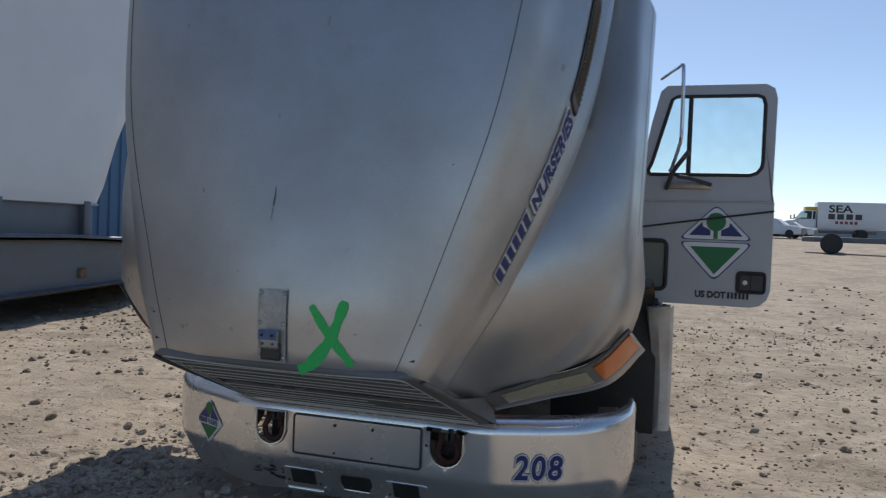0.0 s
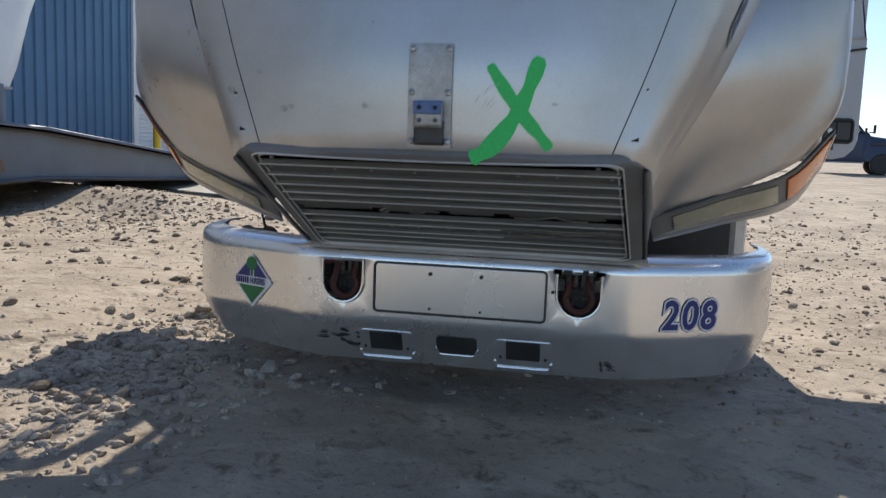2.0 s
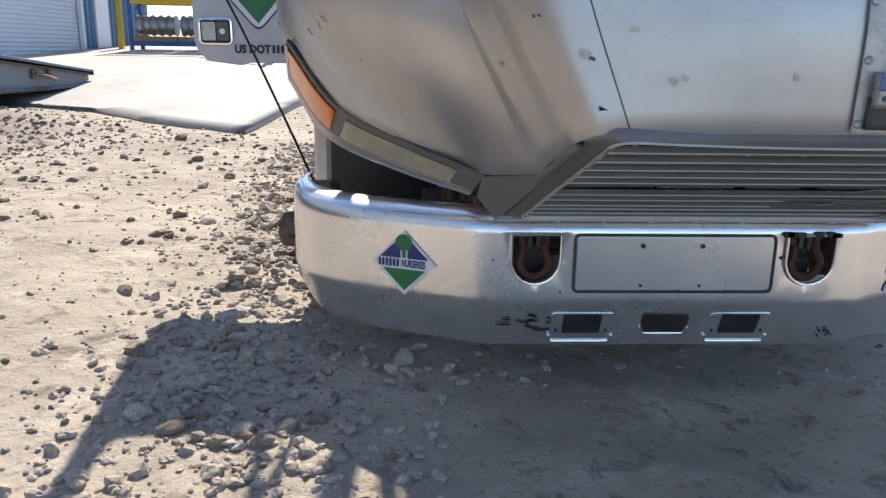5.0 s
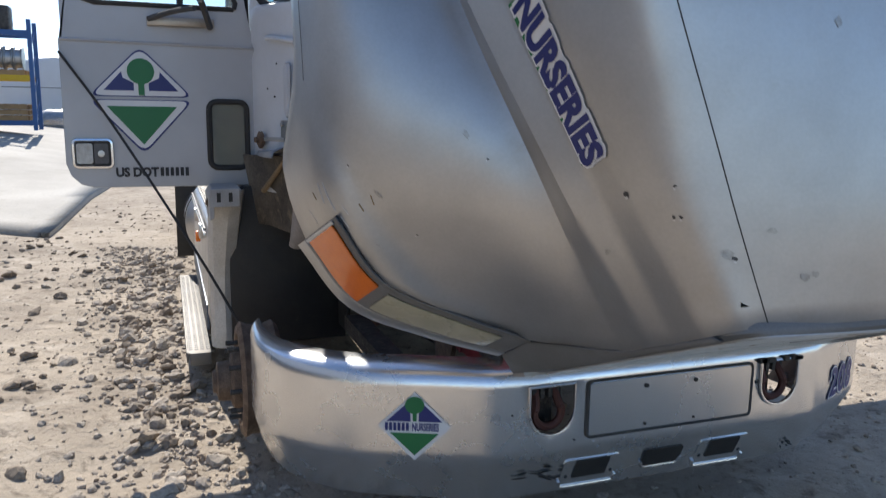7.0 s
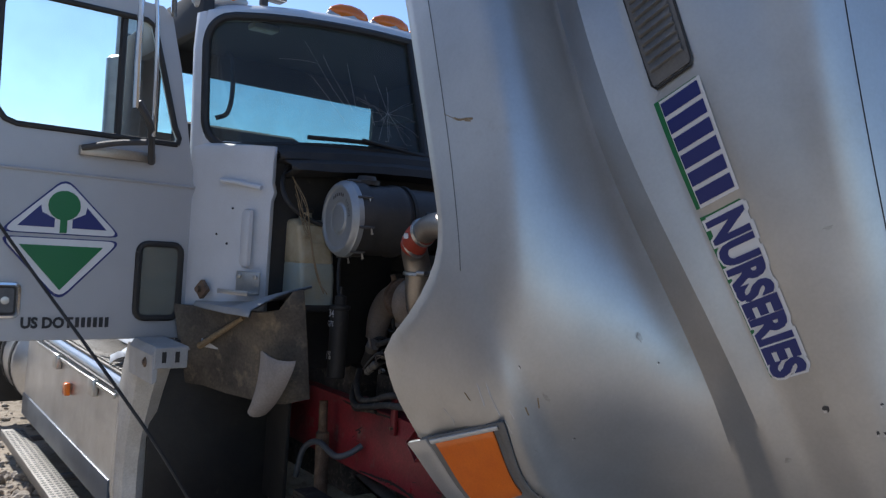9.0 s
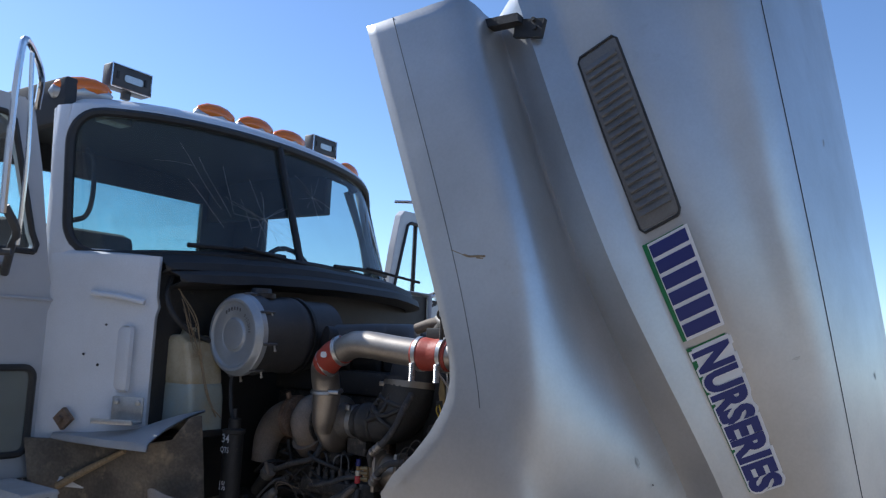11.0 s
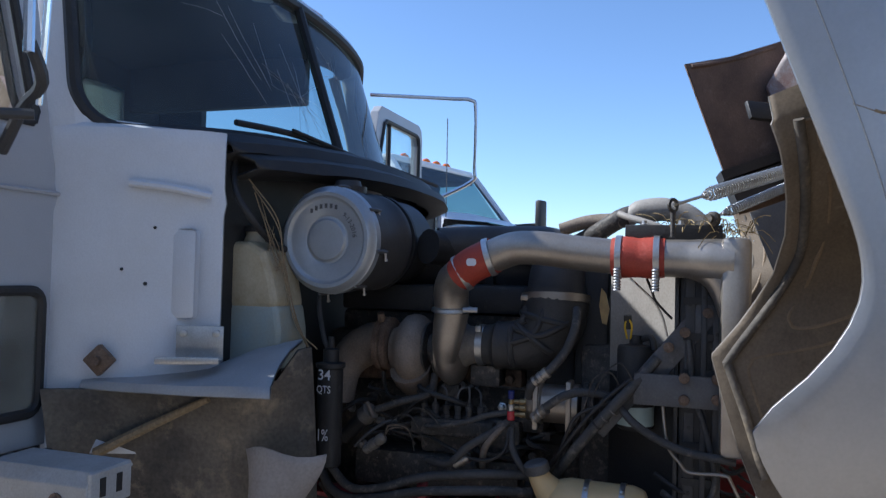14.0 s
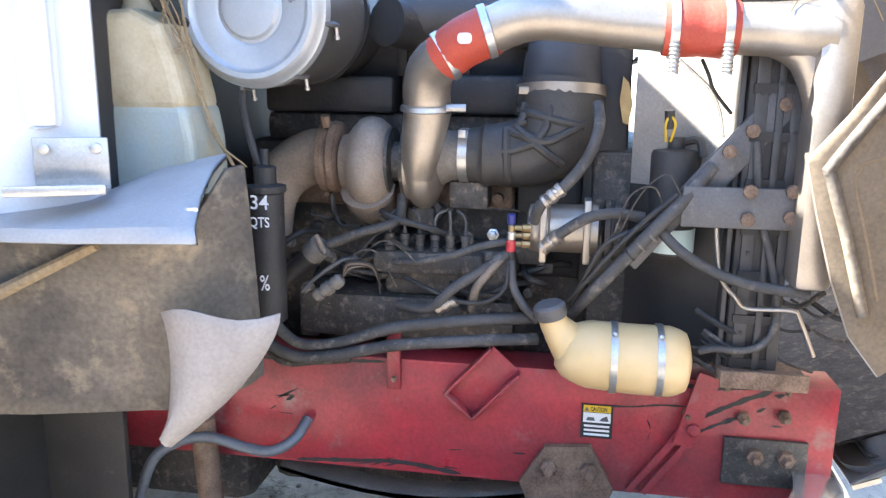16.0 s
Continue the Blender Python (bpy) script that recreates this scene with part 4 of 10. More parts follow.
for u in (-0.475, 0.475):
    loop = [v for v in bm.verts if v.is_boundary and 0.25 < v.co.z < 0.505 and 0.34 < (v.co.x - BX) * (1 if u > 0 else -1) < 0.60]
    edges = {e for v in loop for e in v.link_edges if e.is_boundary and e.other_vert(v) in loop}
    inner = [bm.verts.new((BX + a, 3.472, b)) for a, b in hook_outline(u)]
    edges |= {bm.edges.new((inner[k], inner[(k + 1) % len(inner)])) for k in range(len(inner))}
    made = [g for g in bmesh.ops.triangle_fill(bm, edges=list(edges), use_beauty=True)["geom"] if isinstance(g, bmesh.types.BMFace)]
    for f in made:
        f.normal_update()
        if f.normal.y * facing < 0:
            f.normal_flip()
bumper = thicken(part("bumper", bm, M_BUMPER, truck, "silver painted steel front bumper"), 0.006, -1.0)
front = Matrix.Translation((BX, 3.47, 0)) @ Matrix(((1, 0, 0, 0), (0, 0, 1, 0), (0, 1, 0, 0), (0, 0, 0, 1)))   # u: x, v: z, depth: +y


def bump_part(name, outline, out, depth, material, label):
    bm = bmesh.new()
    prism(bm, outline, depth, front @ Matrix.Translation((0, 0, -out)))
    bmesh.ops.recalc_face_normals(bm, faces=bm.faces)
    return part(name, bm, material, bumper, label, False)


def frame_part(name, outline, width, out, depth, material, label):
    """A raised rim that follows an outline."""
    bm = bmesh.new()
    tube(bm, [front @ Vector((u, v, -out)) for u, v in outline + outline[:1]], width, 6, 1)
    return part(name, bm, material, bumper, label)


bump_part("plate_panel", rounded(0.675, 0.185, 0.012, 3, 0.004, 0.388), 0.006, 0.012, M_BUMPER, "blank silver plate recess")
frame_part("plate_rim", rounded(0.69, 0.20, 0.016, 3, 0.004, 0.388), 0.005, 0.004, 0.01, M_DARK, "dark plate rim line")
for u in (-0.11, 0.095):
    for v, r_ in ((0.452, 0.008), (0.312, 0.005)):
        bm = bmesh.new()
        lathe(bm, [(0, r_), (0.004, r_)], (BX + u, 3.4635, v), (0, -1, 0), 10)
        part("bolt_hole", bm, M_BLACK, bumper)
for u in (-0.475, 0.475):
    o = hook_outline(u)
    frame_part("hook_rim", o, 0.006, 0.004, 0.01, M_BUMPER, "rolled opening edge")
    bm = bmesh.new()
    ring = [(BX + u + 0.052 * math.cos(radians(a)), 3.50, 0.385 + 0.052 * math.sin(radians(a))) for a in range(-210, 60, 18)]
    tube(bm, [(BX + u - 0.03, 3.56, 0.50)] + ring + [(BX + u + 0.03, 3.56, 0.50)], 0.015, 8, 2)
    part("tow_hook", bm, M_HOOK, bumper, "red painted rusty tow hook")
    bm = bmesh.new()
    for x in (-0.045, -0.015, 0.015, 0.045):
        box(bm, BX + u + x - 0.008, BX + u + x + 0.008, 3.51, 3.60, 0.43, 0.50, 0.003)
    box(bm, BX + u - 0.06, BX + u + 0.06, 3.58, 3.80, 0.30, 0.52, 0.006)
    part("hook_bracket", bm, M_GREASE, bumper, "dark ribbed hook bracket")
for u, w, flange in ((-0.295, 0.135, 0.225), (0.0, 0.165, 0.0), (0.268, 0.135, 0.225)):
    slot = front @ Matrix.Translation((u, 0.142, 0.046)) @ Matrix.Rotation(radians(-25), 4, "X")
    if flange:
        bm = bmesh.new()
        prism(bm, rounded(flange, 0.135, 0.018, 4), 0.006, slot @ Matrix.Translation((0, 0, -0.003)))
        bmesh.ops.recalc_face_normals(bm, faces=bm.faces)
        fl = part("slot_flange", bm, M_BUMPER, bumper, "silver step slot flange")
        for s_ in (-1, 1):
            bm = bmesh.new()
            prism(bm, rounded(0.009, 0.012, 0.001, 1, s_ * 0.09, -0.015), 0.004, slot @ Matrix.Translation((0, 0, -0.0052)))
            bmesh.ops.recalc_face_normals(bm, faces=bm.faces)
            part("square_bolt", bm, M_BLACK, fl, "", False)
    bm = bmesh.new()
    prism(bm, rounded(w, 0.088, 0.006 if flange else 0.015, 3, 0, 0.020), 0.010, slot @ Matrix.Translation((0, 0, -0.0062)))
    bmesh.ops.recalc_face_normals(bm, faces=bm.faces)
    part("slot_opening", bm, M_BLACK, bumper, "dark slot opening")
    half, low = (flange / 2, -0.066) if flange else (w / 2, -0.026)
    bm = bmesh.new()
    tube(bm, [slot @ Vector((x, y, -0.004)) for x, y in ((-half, low + 0.03), (-half + 0.006, low + 0.008), (-half + 0.02, low), (0, low), (half - 0.02, low), (half - 0.006, low + 0.008), (half, low + 0.03))], 0.006, 8, 2)
    part("slot_lip", bm, M_BUMPER, bumper, "rolled lower slot lip")


def low_face(x, z, out=0.003):
    """A point on the bumper's lower, turned-under face near the middle."""
    return Vector((x, 3.474 + (0.238 - z) * 0.455 - out, z))


rs_ = random.Random(21)
for cx_, cz_, n_, sp, lean in ((-2.09, 0.155, 11, (0.05, 0.04), 2.9), (-2.14, 0.165, 6, (0.09, 0.015), 2.95), (-1.065, 0.105, 5, (0.03, 0.025), -0.75)):
    for k in range(n_):     # torn black scuffs
        x, z = cx_ + rs_.uniform(-1, 1) * sp[0], cz_ + rs_.uniform(-1, 1) * sp[1]
        a, l_, w_ = lean + rs_.uniform(-0.35, 0.35), rs_.uniform(0.012, 0.035), rs_.uniform(0.0025, 0.006)
        dx, dz = math.cos(a), math.sin(a) * 0.9
        bm = bmesh.new()
        pts = [(-l_, 0), (-l_ * 0.2, w_), (l_ * 0.5, w_ * 0.7), (l_, -w_ * 0.3), (l_ * 0.2, -w_ * 0.8), (-l_ * 0.4, -w_)]
        f = bm.faces.new([bm.verts.new(low_face(x + u * dx - v * dz, z + u * dz + v * dx)) for u, v in pts])
        if f.normal.y > 0:
            f.normal_flip()
        part("black_scuff", bm, M_BLACK, bumper, "torn black scuff mark", False)
for k in range(9):      # torn rubber above one tow hook opening
    x = BX + 0.475 + rs_.uniform(-0.09, 0.10)
    bm = bmesh.new()
    box(bm, x - rs_.uniform(0.006, 0.02), x + rs_.uniform(0.006, 0.02), 3.455, 3.472, 0.485, 0.492 + rs_.uniform(0.0, 0.012), 0.0, None)
    part("torn_rubber", bm, M_BLACK, bumper, "torn black rubber scrap", False)
for u, v, r_ in ((-0.62, 0.40, 0.004), (-0.385, 0.285, 0.004), (0.16, 0.335, 0.003), (0.16, 0.35, 0.003), (0.375, 0.41, 0.007), (0.33, 0.335, 0.003), (-0.26, 0.49, 0.003)):
    bm = bmesh.new()
    lathe(bm, [(0, r_), (0.003, r_ * 0.8)], (BX + u, 3.471, v), (0, -1, 0), 8)
    part("small_hole", bm, M_BLACK, bumper)


def bumper_at(x, z, out=0.004):
    """A point on the bumper's face at a sideways place."""
    row = bumper_row(z, 0.0)
    i = min(range(len(row) - 1), key=lambda j: abs((row[j].x + row[j + 1].x) / 2 - x))
    a, b = row[i], row[i + 1]
    t = (x - a.x) / (b.x - a.x)
    n = Vector(((b - a).y, -(b - a).x, 0)).normalized()
    return a.lerp(b, t) + n * out


def bumper_decal(name, outline, cx, cz, out, material, label):
    bm = bmesh.new()
    v = [bm.verts.new(bumper_at(cx + u, cz + w, out)) for u, w in outline]
    bm.faces.new(v)
    bmesh.ops.recalc_face_normals(bm, faces=bm.faces)
    return part(name, bm, material, bumper, label, False)


DX, DZ = -2.575, 0.357
bumper_decal("decal_diamond", [(0, 0.118), (0.112, 0), (0, -0.118), (-0.112, 0)], DX, DZ, 0.005, M_DECALW, "white diamond decal")
bumper_decal("decal_triangle", [(0.075, -0.022), (0, -0.10), (-0.075, -0.022)], DX, DZ, 0.008, M_DECALG, "green decal triangle")
bumper_decal("decal_triangle", [(-0.085, 0.018), (-0.012, 0.018), (-0.014, 0.06), (-0.03, 0.075)], DX, DZ, 0.008, M_DECALB, "blue decal triangle")
bumper_decal("decal_triangle", [(0.085, 0.018), (0.03, 0.075), (0.014, 0.06), (0.012, 0.018)], DX, DZ, 0.008, M_DECALB, "blue decal triangle")
bumper_decal("decal_tree", [(0.03 * math.cos(radians(a)), 0.075 + 0.03 * math.sin(radians(a))) for a in range(0, 360, 24)], DX, DZ, 0.009, M_DECALG, "green tree disc")
bumper_decal("decal_trunk", [(-0.006, 0.02), (0.006, 0.02), (0.006, 0.06), (-0.006, 0.06)], DX, DZ, 0.009, M_DECALG, "green tree stem")
for k in range(6):
    u = -0.09 + k * 0.0128
    bumper_decal("decal_bar", [(u, -0.014), (u + 0.0085, -0.014), (u + 0.0085, 0.014), (u, 0.014)], DX, DZ, 0.009, M_DECALB, "small blue lettering bar")
words("NURSERIES", 0.037, M_DECALB, bumper, "lettering", lambda u, v: bumper_at(DX - 0.008 + u * 0.46, DZ - 0.013 + v, 0.009), "small blue word", 0.0012)
def number_at(out):
    return lambda u, v: bumper_at(-0.862 + u * 0.80 + v * 0.08, 0.285 + v, out)


words("208", 0.16, M_DECALB, bumper, "fleet_number_outline", number_at(0.003), "thin blue number outline", 0.013, spacing=1.15)
words("208", 0.16, M_DECALW, bumper, "fleet_number_edge", number_at(0.005), "white number edging", 0.0105, spacing=1.15)
words("208", 0.16, M_DECALB, bumper, "fleet_number", number_at(0.007), "blue fleet number", 0.004, spacing=1.15)
# scrape marks and chips on the middle panel
for pts, w_ in (([(-0.02, 0.30), (-0.022, 0.285), (-0.026, 0.265)], 0.0022), ([(-0.025, 0.262), (-0.03, 0.24)], 0.001)):
    stroke("scrape_mark", pts, w_, M_DARK, "dark scrape mark", 4)

# ---- cab ----
CX = -1.685
M_SEAT = mat("grey_seat_cloth", (0.07, 0.07, 0.075), 0.9, 0.0, (0.05, 0.05, 0.05), 8.0, 0.6, 0.15, 200)
M_TRIM = mat("dark_cab_trim", (0.035, 0.036, 0.04), 0.7, 0.0, (0.06, 0.06, 0.06), 5.0, 0.6, 0.1, 150)


WC = -1.80      # middle of the windshield


def cab_plan(z, dy=0.0, k=1.0):
    """The front of the cab in plan at a height; it narrows towards the roof."""
    f = z - 1.95
    pts = [(0, 5.125, 0.34), (0.42, 5.15, 0.32), (0.74, 5.225, 0.26), (0.93, 5.33, 0.19), (1.03, 5.43, 0.13), (1.065, 5.55, 0.10)]
    half = spline([(x * k, y + lean * f + dy, z) for x, y, lean in pts], 4)
    near, far = 1 - 1.2 * max(0.0, z - 2.45) ** 2, 1.05 - 0.28 * max(0.0, f)
    return [Vector((WC - p.x * near, p.y, p.z)) for p in half[:0:-1]] + [Vector((WC + p.x * far, p.y, p.z)) for p in half]


def crown(x):
    """How far the roof's front edge drops towards the corners."""
    return -0.085 * ((x - WC) / 1.05) ** 2


cab = part("cab", bmesh.new(), M_WHITE, truck, "white painted truck cab")
# corner panels from the firewall round to the door jamb
for sd_ in (-1, 1):
    bm = bmesh.new()
    prof = [(0.965, 5.08), (0.985, 5.07), (1.04, 5.12), (1.11, 5.25), (1.165, 5.40), (1.185, 5.50), (1.185, 5.56)]
    rows = []
    for z in (0.98, 1.05, 1.3, 1.5, 1.66, 1.70, 1.74, 1.86, 1.905):
        g = 0.012 if z == 1.70 else 0.0
        rows.append([(CX + sd_ * (x - g), y, z) for x, y in prof])
    sheet(bm, rows, sd_ > 0)
    thicken(part("corner_panel", bm, M_WHITE, cab, "white cowl corner panel with dirt and bolt holes"), 0.012, 1.0)
for sd_ in (-1, 1):     # shoulders that carry the corner panels up to the glass
    bm = bmesh.new()
    prof = [(0.965, 5.08), (0.985, 5.07), (1.04, 5.12), (1.11, 5.25), (1.165, 5.40), (1.185, 5.50), (1.185, 5.56)]
    low = cab_plan(1.90, -0.012)
    inner = [low[i] if sd_ < 0 else low[40 - i] for i in (10, 8, 6, 5, 3, 2, 0)]
    rows = []
    for f in (0, 0.15, 0.4, 0.7, 1.0):
        rows.append([(CX + sd_ * a + (q.x - CX - sd_ * a) * f, b + (q.y - b) * f, 1.90 + 0.02 * math.sin(f * 1.57)) for (a, b), q in zip(prof, inner)])
    sheet(bm, rows, sd_ > 0)
    thicken(part("corner_shoulder", bm, M_WHITE, cab, "white rounded cowl shoulder"), 0.012, 1.0)
bm = bmesh.new()
sheet(bm, [cab_plan(z)[3:38] for z in (1.84, 1.90, 1.93)])
thicken(part("cowl_panel", bm, M_WHITE, cab), 0.01, 1.0)
bm = bmesh.new()
head = [[p + Vector((0, 0, crown(p.x))) for p in cab_plan(*q)] for q in ((2.60, 0.0), (2.635, -0.004), (2.662, 0.012, 0.995), (2.685, 0.06, 0.985), (2.705, 0.14, 0.97))]
back = [[Vector((WC + (p.x - WC) * 0.97, y + 0.16 * (p.y - 5.2), z + crown(p.x) * 0.8)) for p in cab_plan(2.6)] for y, z in ((5.80, 2.735), (6.15, 2.75), (6.5, 2.75), (6.95, 2.725))]
sheet(bm, head + back)
thicken(part("roof", bm, [M_WHITE, M_TRIM], cab, "white domed cab roof"), 0.03, -1.0, 1)
for sd_ in (-1, 1):
    bm = bmesh.new()
    lo_, mi_, hi_ = (cab_plan(z)[0 if sd_ < 0 else 40] for z in (1.90, 2.25, 2.55))
    tube(bm, [lo_ + Vector((-0.02 * sd_, 0.01, 0)), mi_ + Vector((-0.02 * sd_, 0.01, 0)), hi_ + Vector((-0.03 * sd_, 0.03, 0))], [0.030, 0.020, 0.030], 10, 6)
    part("a_pillar", bm, M_WHITE, cab)
    bm = bmesh.new()
    sx = -2.83 if sd_ < 0 else -0.66
    box(bm, sx - 0.03, sx + 0.03, 6.62, 6.98, 0.98, 2.66, 0.02)
    box(bm, sx - 0.04, sx + 0.04, 5.5, 6.7, 0.95, 1.08, 0.015)
    if sd_ < 0:
        box(bm, sx - 0.01, sx + 0.05, 5.6, 6.7, 2.49, 2.70, 0.015)
    if sd_ > 0:
        box(bm, sx - 0.29, sx - 0.23, 5.78, 6.98, 2.40, 2.70, 0.01)
    part("side_frame", bm, M_TRIM, cab, "dark trimmed door opening")
bm = bmesh.new()
for x0, x1, z0, z1 in ((-1.14, -0.92, 0.98, 2.7), (0.69, 1.05, 0.98, 2.7), (-0.92, 0.69, 0.98, 2.12), (-0.92, 0.69, 2.53, 2.7)):
    box(bm, CX + x0, CX + x1, 6.93, 6.97, z0, z1)
part("back_wall", bm, M_TRIM, cab, "dark back wall with rear window", False)
bm = bmesh.new()
box(bm, CX - 0.92, CX + 0.69, 6.945, 6.951, 2.12, 2.53)
rw = part("rear_window", bm, M_PANE, cab, "clear rear window", False)
rw.visible_shadow = False
# windshield, seal, divider and wipers
def shield_at(i, f):
    """Point i across the windshield (0..40), f up it; its edges drop towards the corners."""
    a = max(0, min(39, int(i)))
    x = abs(cab_plan(2.2)[a].lerp(cab_plan(2.2)[a + 1], i - a).x - WC) / 1.06
    z0, z1 = 1.968 - 0.075 * x * x, 2.60 - 0.075 * x * x
    row = cab_plan(z0 + (z1 - z0) * f)
    return row[a].lerp(row[a + 1], i - a)


def shield_span(i):
    """How much of a column is glass: the four corners are rounded off."""
    t = min(1.0, max(0.0, (7.5 - min(i, 40 - i)) / 4.5))
    e = 0.24 * (1 - math.sqrt(max(0.0, 1 - t * t)))
    return e, 1 - e


SPAN = [3.0, 3.05, 3.2, 3.5, 4.0, 4.6, 5.3, 6.2, 7.5] + list(range(9, 32)) + [32.5, 33.8, 34.7, 35.4, 36.0, 36.5, 36.8, 36.95, 37.0]
bm = bmesh.new()
sheet(bm, [[shield_at(i, shield_span(i)[0] + (shield_span(i)[1] - shield_span(i)[0]) * f) + Vector((0, 0.010, 0)) for i in SPAN] for f in (0, 0.15, 0.3, 0.45, 0.6, 0.75, 0.9, 1.0)])
ws = part("windshield", bm, M_SHIELD, cab, "dusty cracked windshield in two panes")
ws.visible_shadow = False
bm = bmesh.new()        # white frame round the glass
SIDE = [0.0, 1.0, 2.0, 2.99]
for lo_, hi_, fn in ((-0.12, None, 0), (None, 1.05, 1)):
    cols = [(i, 0.5) for i in SIDE] + [(i, shield_span(i)[fn]) for i in SPAN] + [(40 - i, 0.5) for i in SIDE[::-1]]
    sheet(bm, [[shield_at(i, (lo_ if fn == 0 else e) + ((e if fn == 0 else hi_) - (lo_ if fn == 0 else e)) * k) for i, e in cols] for k in (0, 0.5, 1)])
thicken(part("windshield_frame", bm, M_WHITE, cab, "white windshield surround"), 0.012, 1.0)
edge_loop = [shield_at(i, shield_span(i)[0]) for i in SPAN] + [shield_at(i, shield_span(i)[1]) for i in SPAN[::-1]]
bm = bmesh.new()
tube(bm, edge_loop + edge_loop[:1], 0.021, 8, 1)
part("windshield_seal", bm, M_BLACK, cab, "thick black rubber windshield seal")
bm = bmesh.new()
tube(bm, [shield_at(20, f) for f in (0, 0.25, 0.5, 0.75, 1)], 0.020, 8, 1)
part("windshield_divider", bm, M_BLACK, cab, "black rubber divider between the panes")
for z, dy0, dip, k_, lab in ((1.935, 0.0, 0.0, 1.0, "black rubber cowl seal and wiper tray"), (1.895, -0.06, 0.012, 0.97, "sagging lower rubber cowl flap")):
    bm = bmesh.new()
    rows = []
    for dz, dy, k in ((0.012, -0.005, 0.98), (0.012, -0.09, 0.965), (-0.002, -0.17, 0.95), (-0.022, -0.22, 0.94), (-0.050, -0.225, 0.94), (-0.07, -0.13, 0.94)):
        row = cab_plan(z + dz, dy + dy0, k * k_)[9:37]
        rows.append([p + Vector((0, 0, -dip - 0.035 * ((p.x - WC) / 0.9) ** 2 + 0.008 * noise.noise(Vector((p.x * 6, dz * 40, z))))) for p in row])
    sheet(bm, rows)
    thicken(part("cowl_seal", bm, M_BLACK, cab, lab), 0.012, 0.0)
def on_glass(x, z, out=0.006):
    """A point on the windshield by its sideways place and height."""
    row = cab_plan(z)
    j = max(0, min(39, next((k for k in range(40) if row[k + 1].x > x), 39)))
    p = row[j].lerp(row[j + 1], (x - row[j].x) / (row[j + 1].x - row[j].x))
    return Vector((x, p.y + 0.010 - out, z))


for x0, x1 in ((-2.45, -1.92), (-1.55, -0.95)):
    bm = bmesh.new()
    tube(bm, [on_glass(x0, 1.985, 0.03), on_glass((x0 + x1) / 2, 1.995, 0.03), on_glass(x1, 1.99, 0.03)], 0.011, 6, 4)
    tube(bm, [(x1 + 0.05, 5.03, 1.955), on_glass((x0 + x1) / 2, 2.005, 0.045)], 0.008, 6, 1)
    part("wiper", bm, M_BLACK, cab, "black wiper arm and blade")
bm = bmesh.new()
box(bm, CX - 0.97, CX + 0.97, 5.10, 5.13, 0.9, 1.88)
part("firewall", bm, M_BLACK, cab, "grimy black firewall", False)
bm = bmesh.new()
box(bm, CX - 1.1, CX + 1.1, 5.5, 6.95, 0.94, 1.0)
part("cab_floor", bm, M_TRIM, cab, "", False)
bm = bmesh.new()
sheet(bm, [[(WC + x, y + 0.16 * x * x, z) for x in (-0.98, -0.5, 0, 0.5, 0.98)] for y, z in ((5.22, 1.90), (5.45, 1.945), (5.62, 1.93), (5.66, 1.80), (5.60, 1.45), (5.5, 1.1))], True)
thicken(part("dashboard", bm, M_TRIM, cab, "dark dashboard"), 0.02, 0.0)
for sx, hw, top_ in ((-0.50, 0.42, 2.17), (0.52, 0.26, 2.10)):
    bm = bmesh.new()
    box(bm, CX + sx - hw, CX + sx + hw, 6.1, 6.62, 1.32, 1.5, 0.05)
    box(bm, CX + sx - hw, CX + sx + hw, 6.55, 6.72, 1.4, top_, 0.06)
    part("seat", bm, M_SEAT, cab, "dark cloth truck seat")
bm = bmesh.new()
ring = [(CX + 0.52 + 0.23 * math.cos(a), 5.82 + 0.07 * math.sin(a), 1.93 + 0.22 * math.sin(a)) for a in (2 * math.pi * k / 20 for k in range(21))]
tube(bm, ring, 0.016, 8, 1)
tube(bm, [(CX + 0.52, 5.62, 1.75), (CX + 0.52, 5.82, 1.93)], 0.03, 8, 1)
part("steering_wheel", bm, M_BLACK, cab, "black steering wheel")
bm = bmesh.new()
tube(bm, [(CX - 1.02, 5.62, 2.40), (CX - 0.99, 5.60, 2.36), (CX - 0.985, 5.59, 2.2), (CX - 1.0, 5.6, 2.1), (CX - 1.05, 5.62, 2.07)], 0.012, 8, 4)
part("grab_handle", bm, M_BLACK, cab, "black grab handle inside pillar")
bm = bmesh.new()
box(bm, -2.42, -2.27, 5.95, 6.05, 2.655, 2.69, 0.008)
part("dome_lamp", bm, M_LENS, cab, "pale dome lamp lens under the roof")
# cracks: stars of jagged lines in both panes, long runs between
rc = random.Random(12)
def crack(x, z, a, length, bend=0.5):
    pts, n_ = [], max(3, int(length / 0.03))
    for k in range(n_ + 1):
        pts.append(on_glass(x, z))
        x, z, a = x + math.cos(a) * length / n_, z + math.sin(a) * length / n_, a + rc.uniform(-bend, bend) * 0.35
        z = min(max(z, 2.02), 2.54)
    bm = bmesh.new()
    tube(bm, pts, 0.0005, 4, 1)
    part("glass_crack", bm, M_STEEL, ws, "thin bright crack")
for x, z, n_, lo_, hi_ in ((-1.99, 2.17, 15, 0.05, 0.24), (-1.60, 2.36, 9, 0.04, 0.16), (-2.02, 2.13, 6, 0.05, 0.12)):
    for k in range(n_):
        crack(x, z, 2 * math.pi * k / n_ + rc.uniform(-0.3, 0.3), rc.uniform(lo_, hi_))
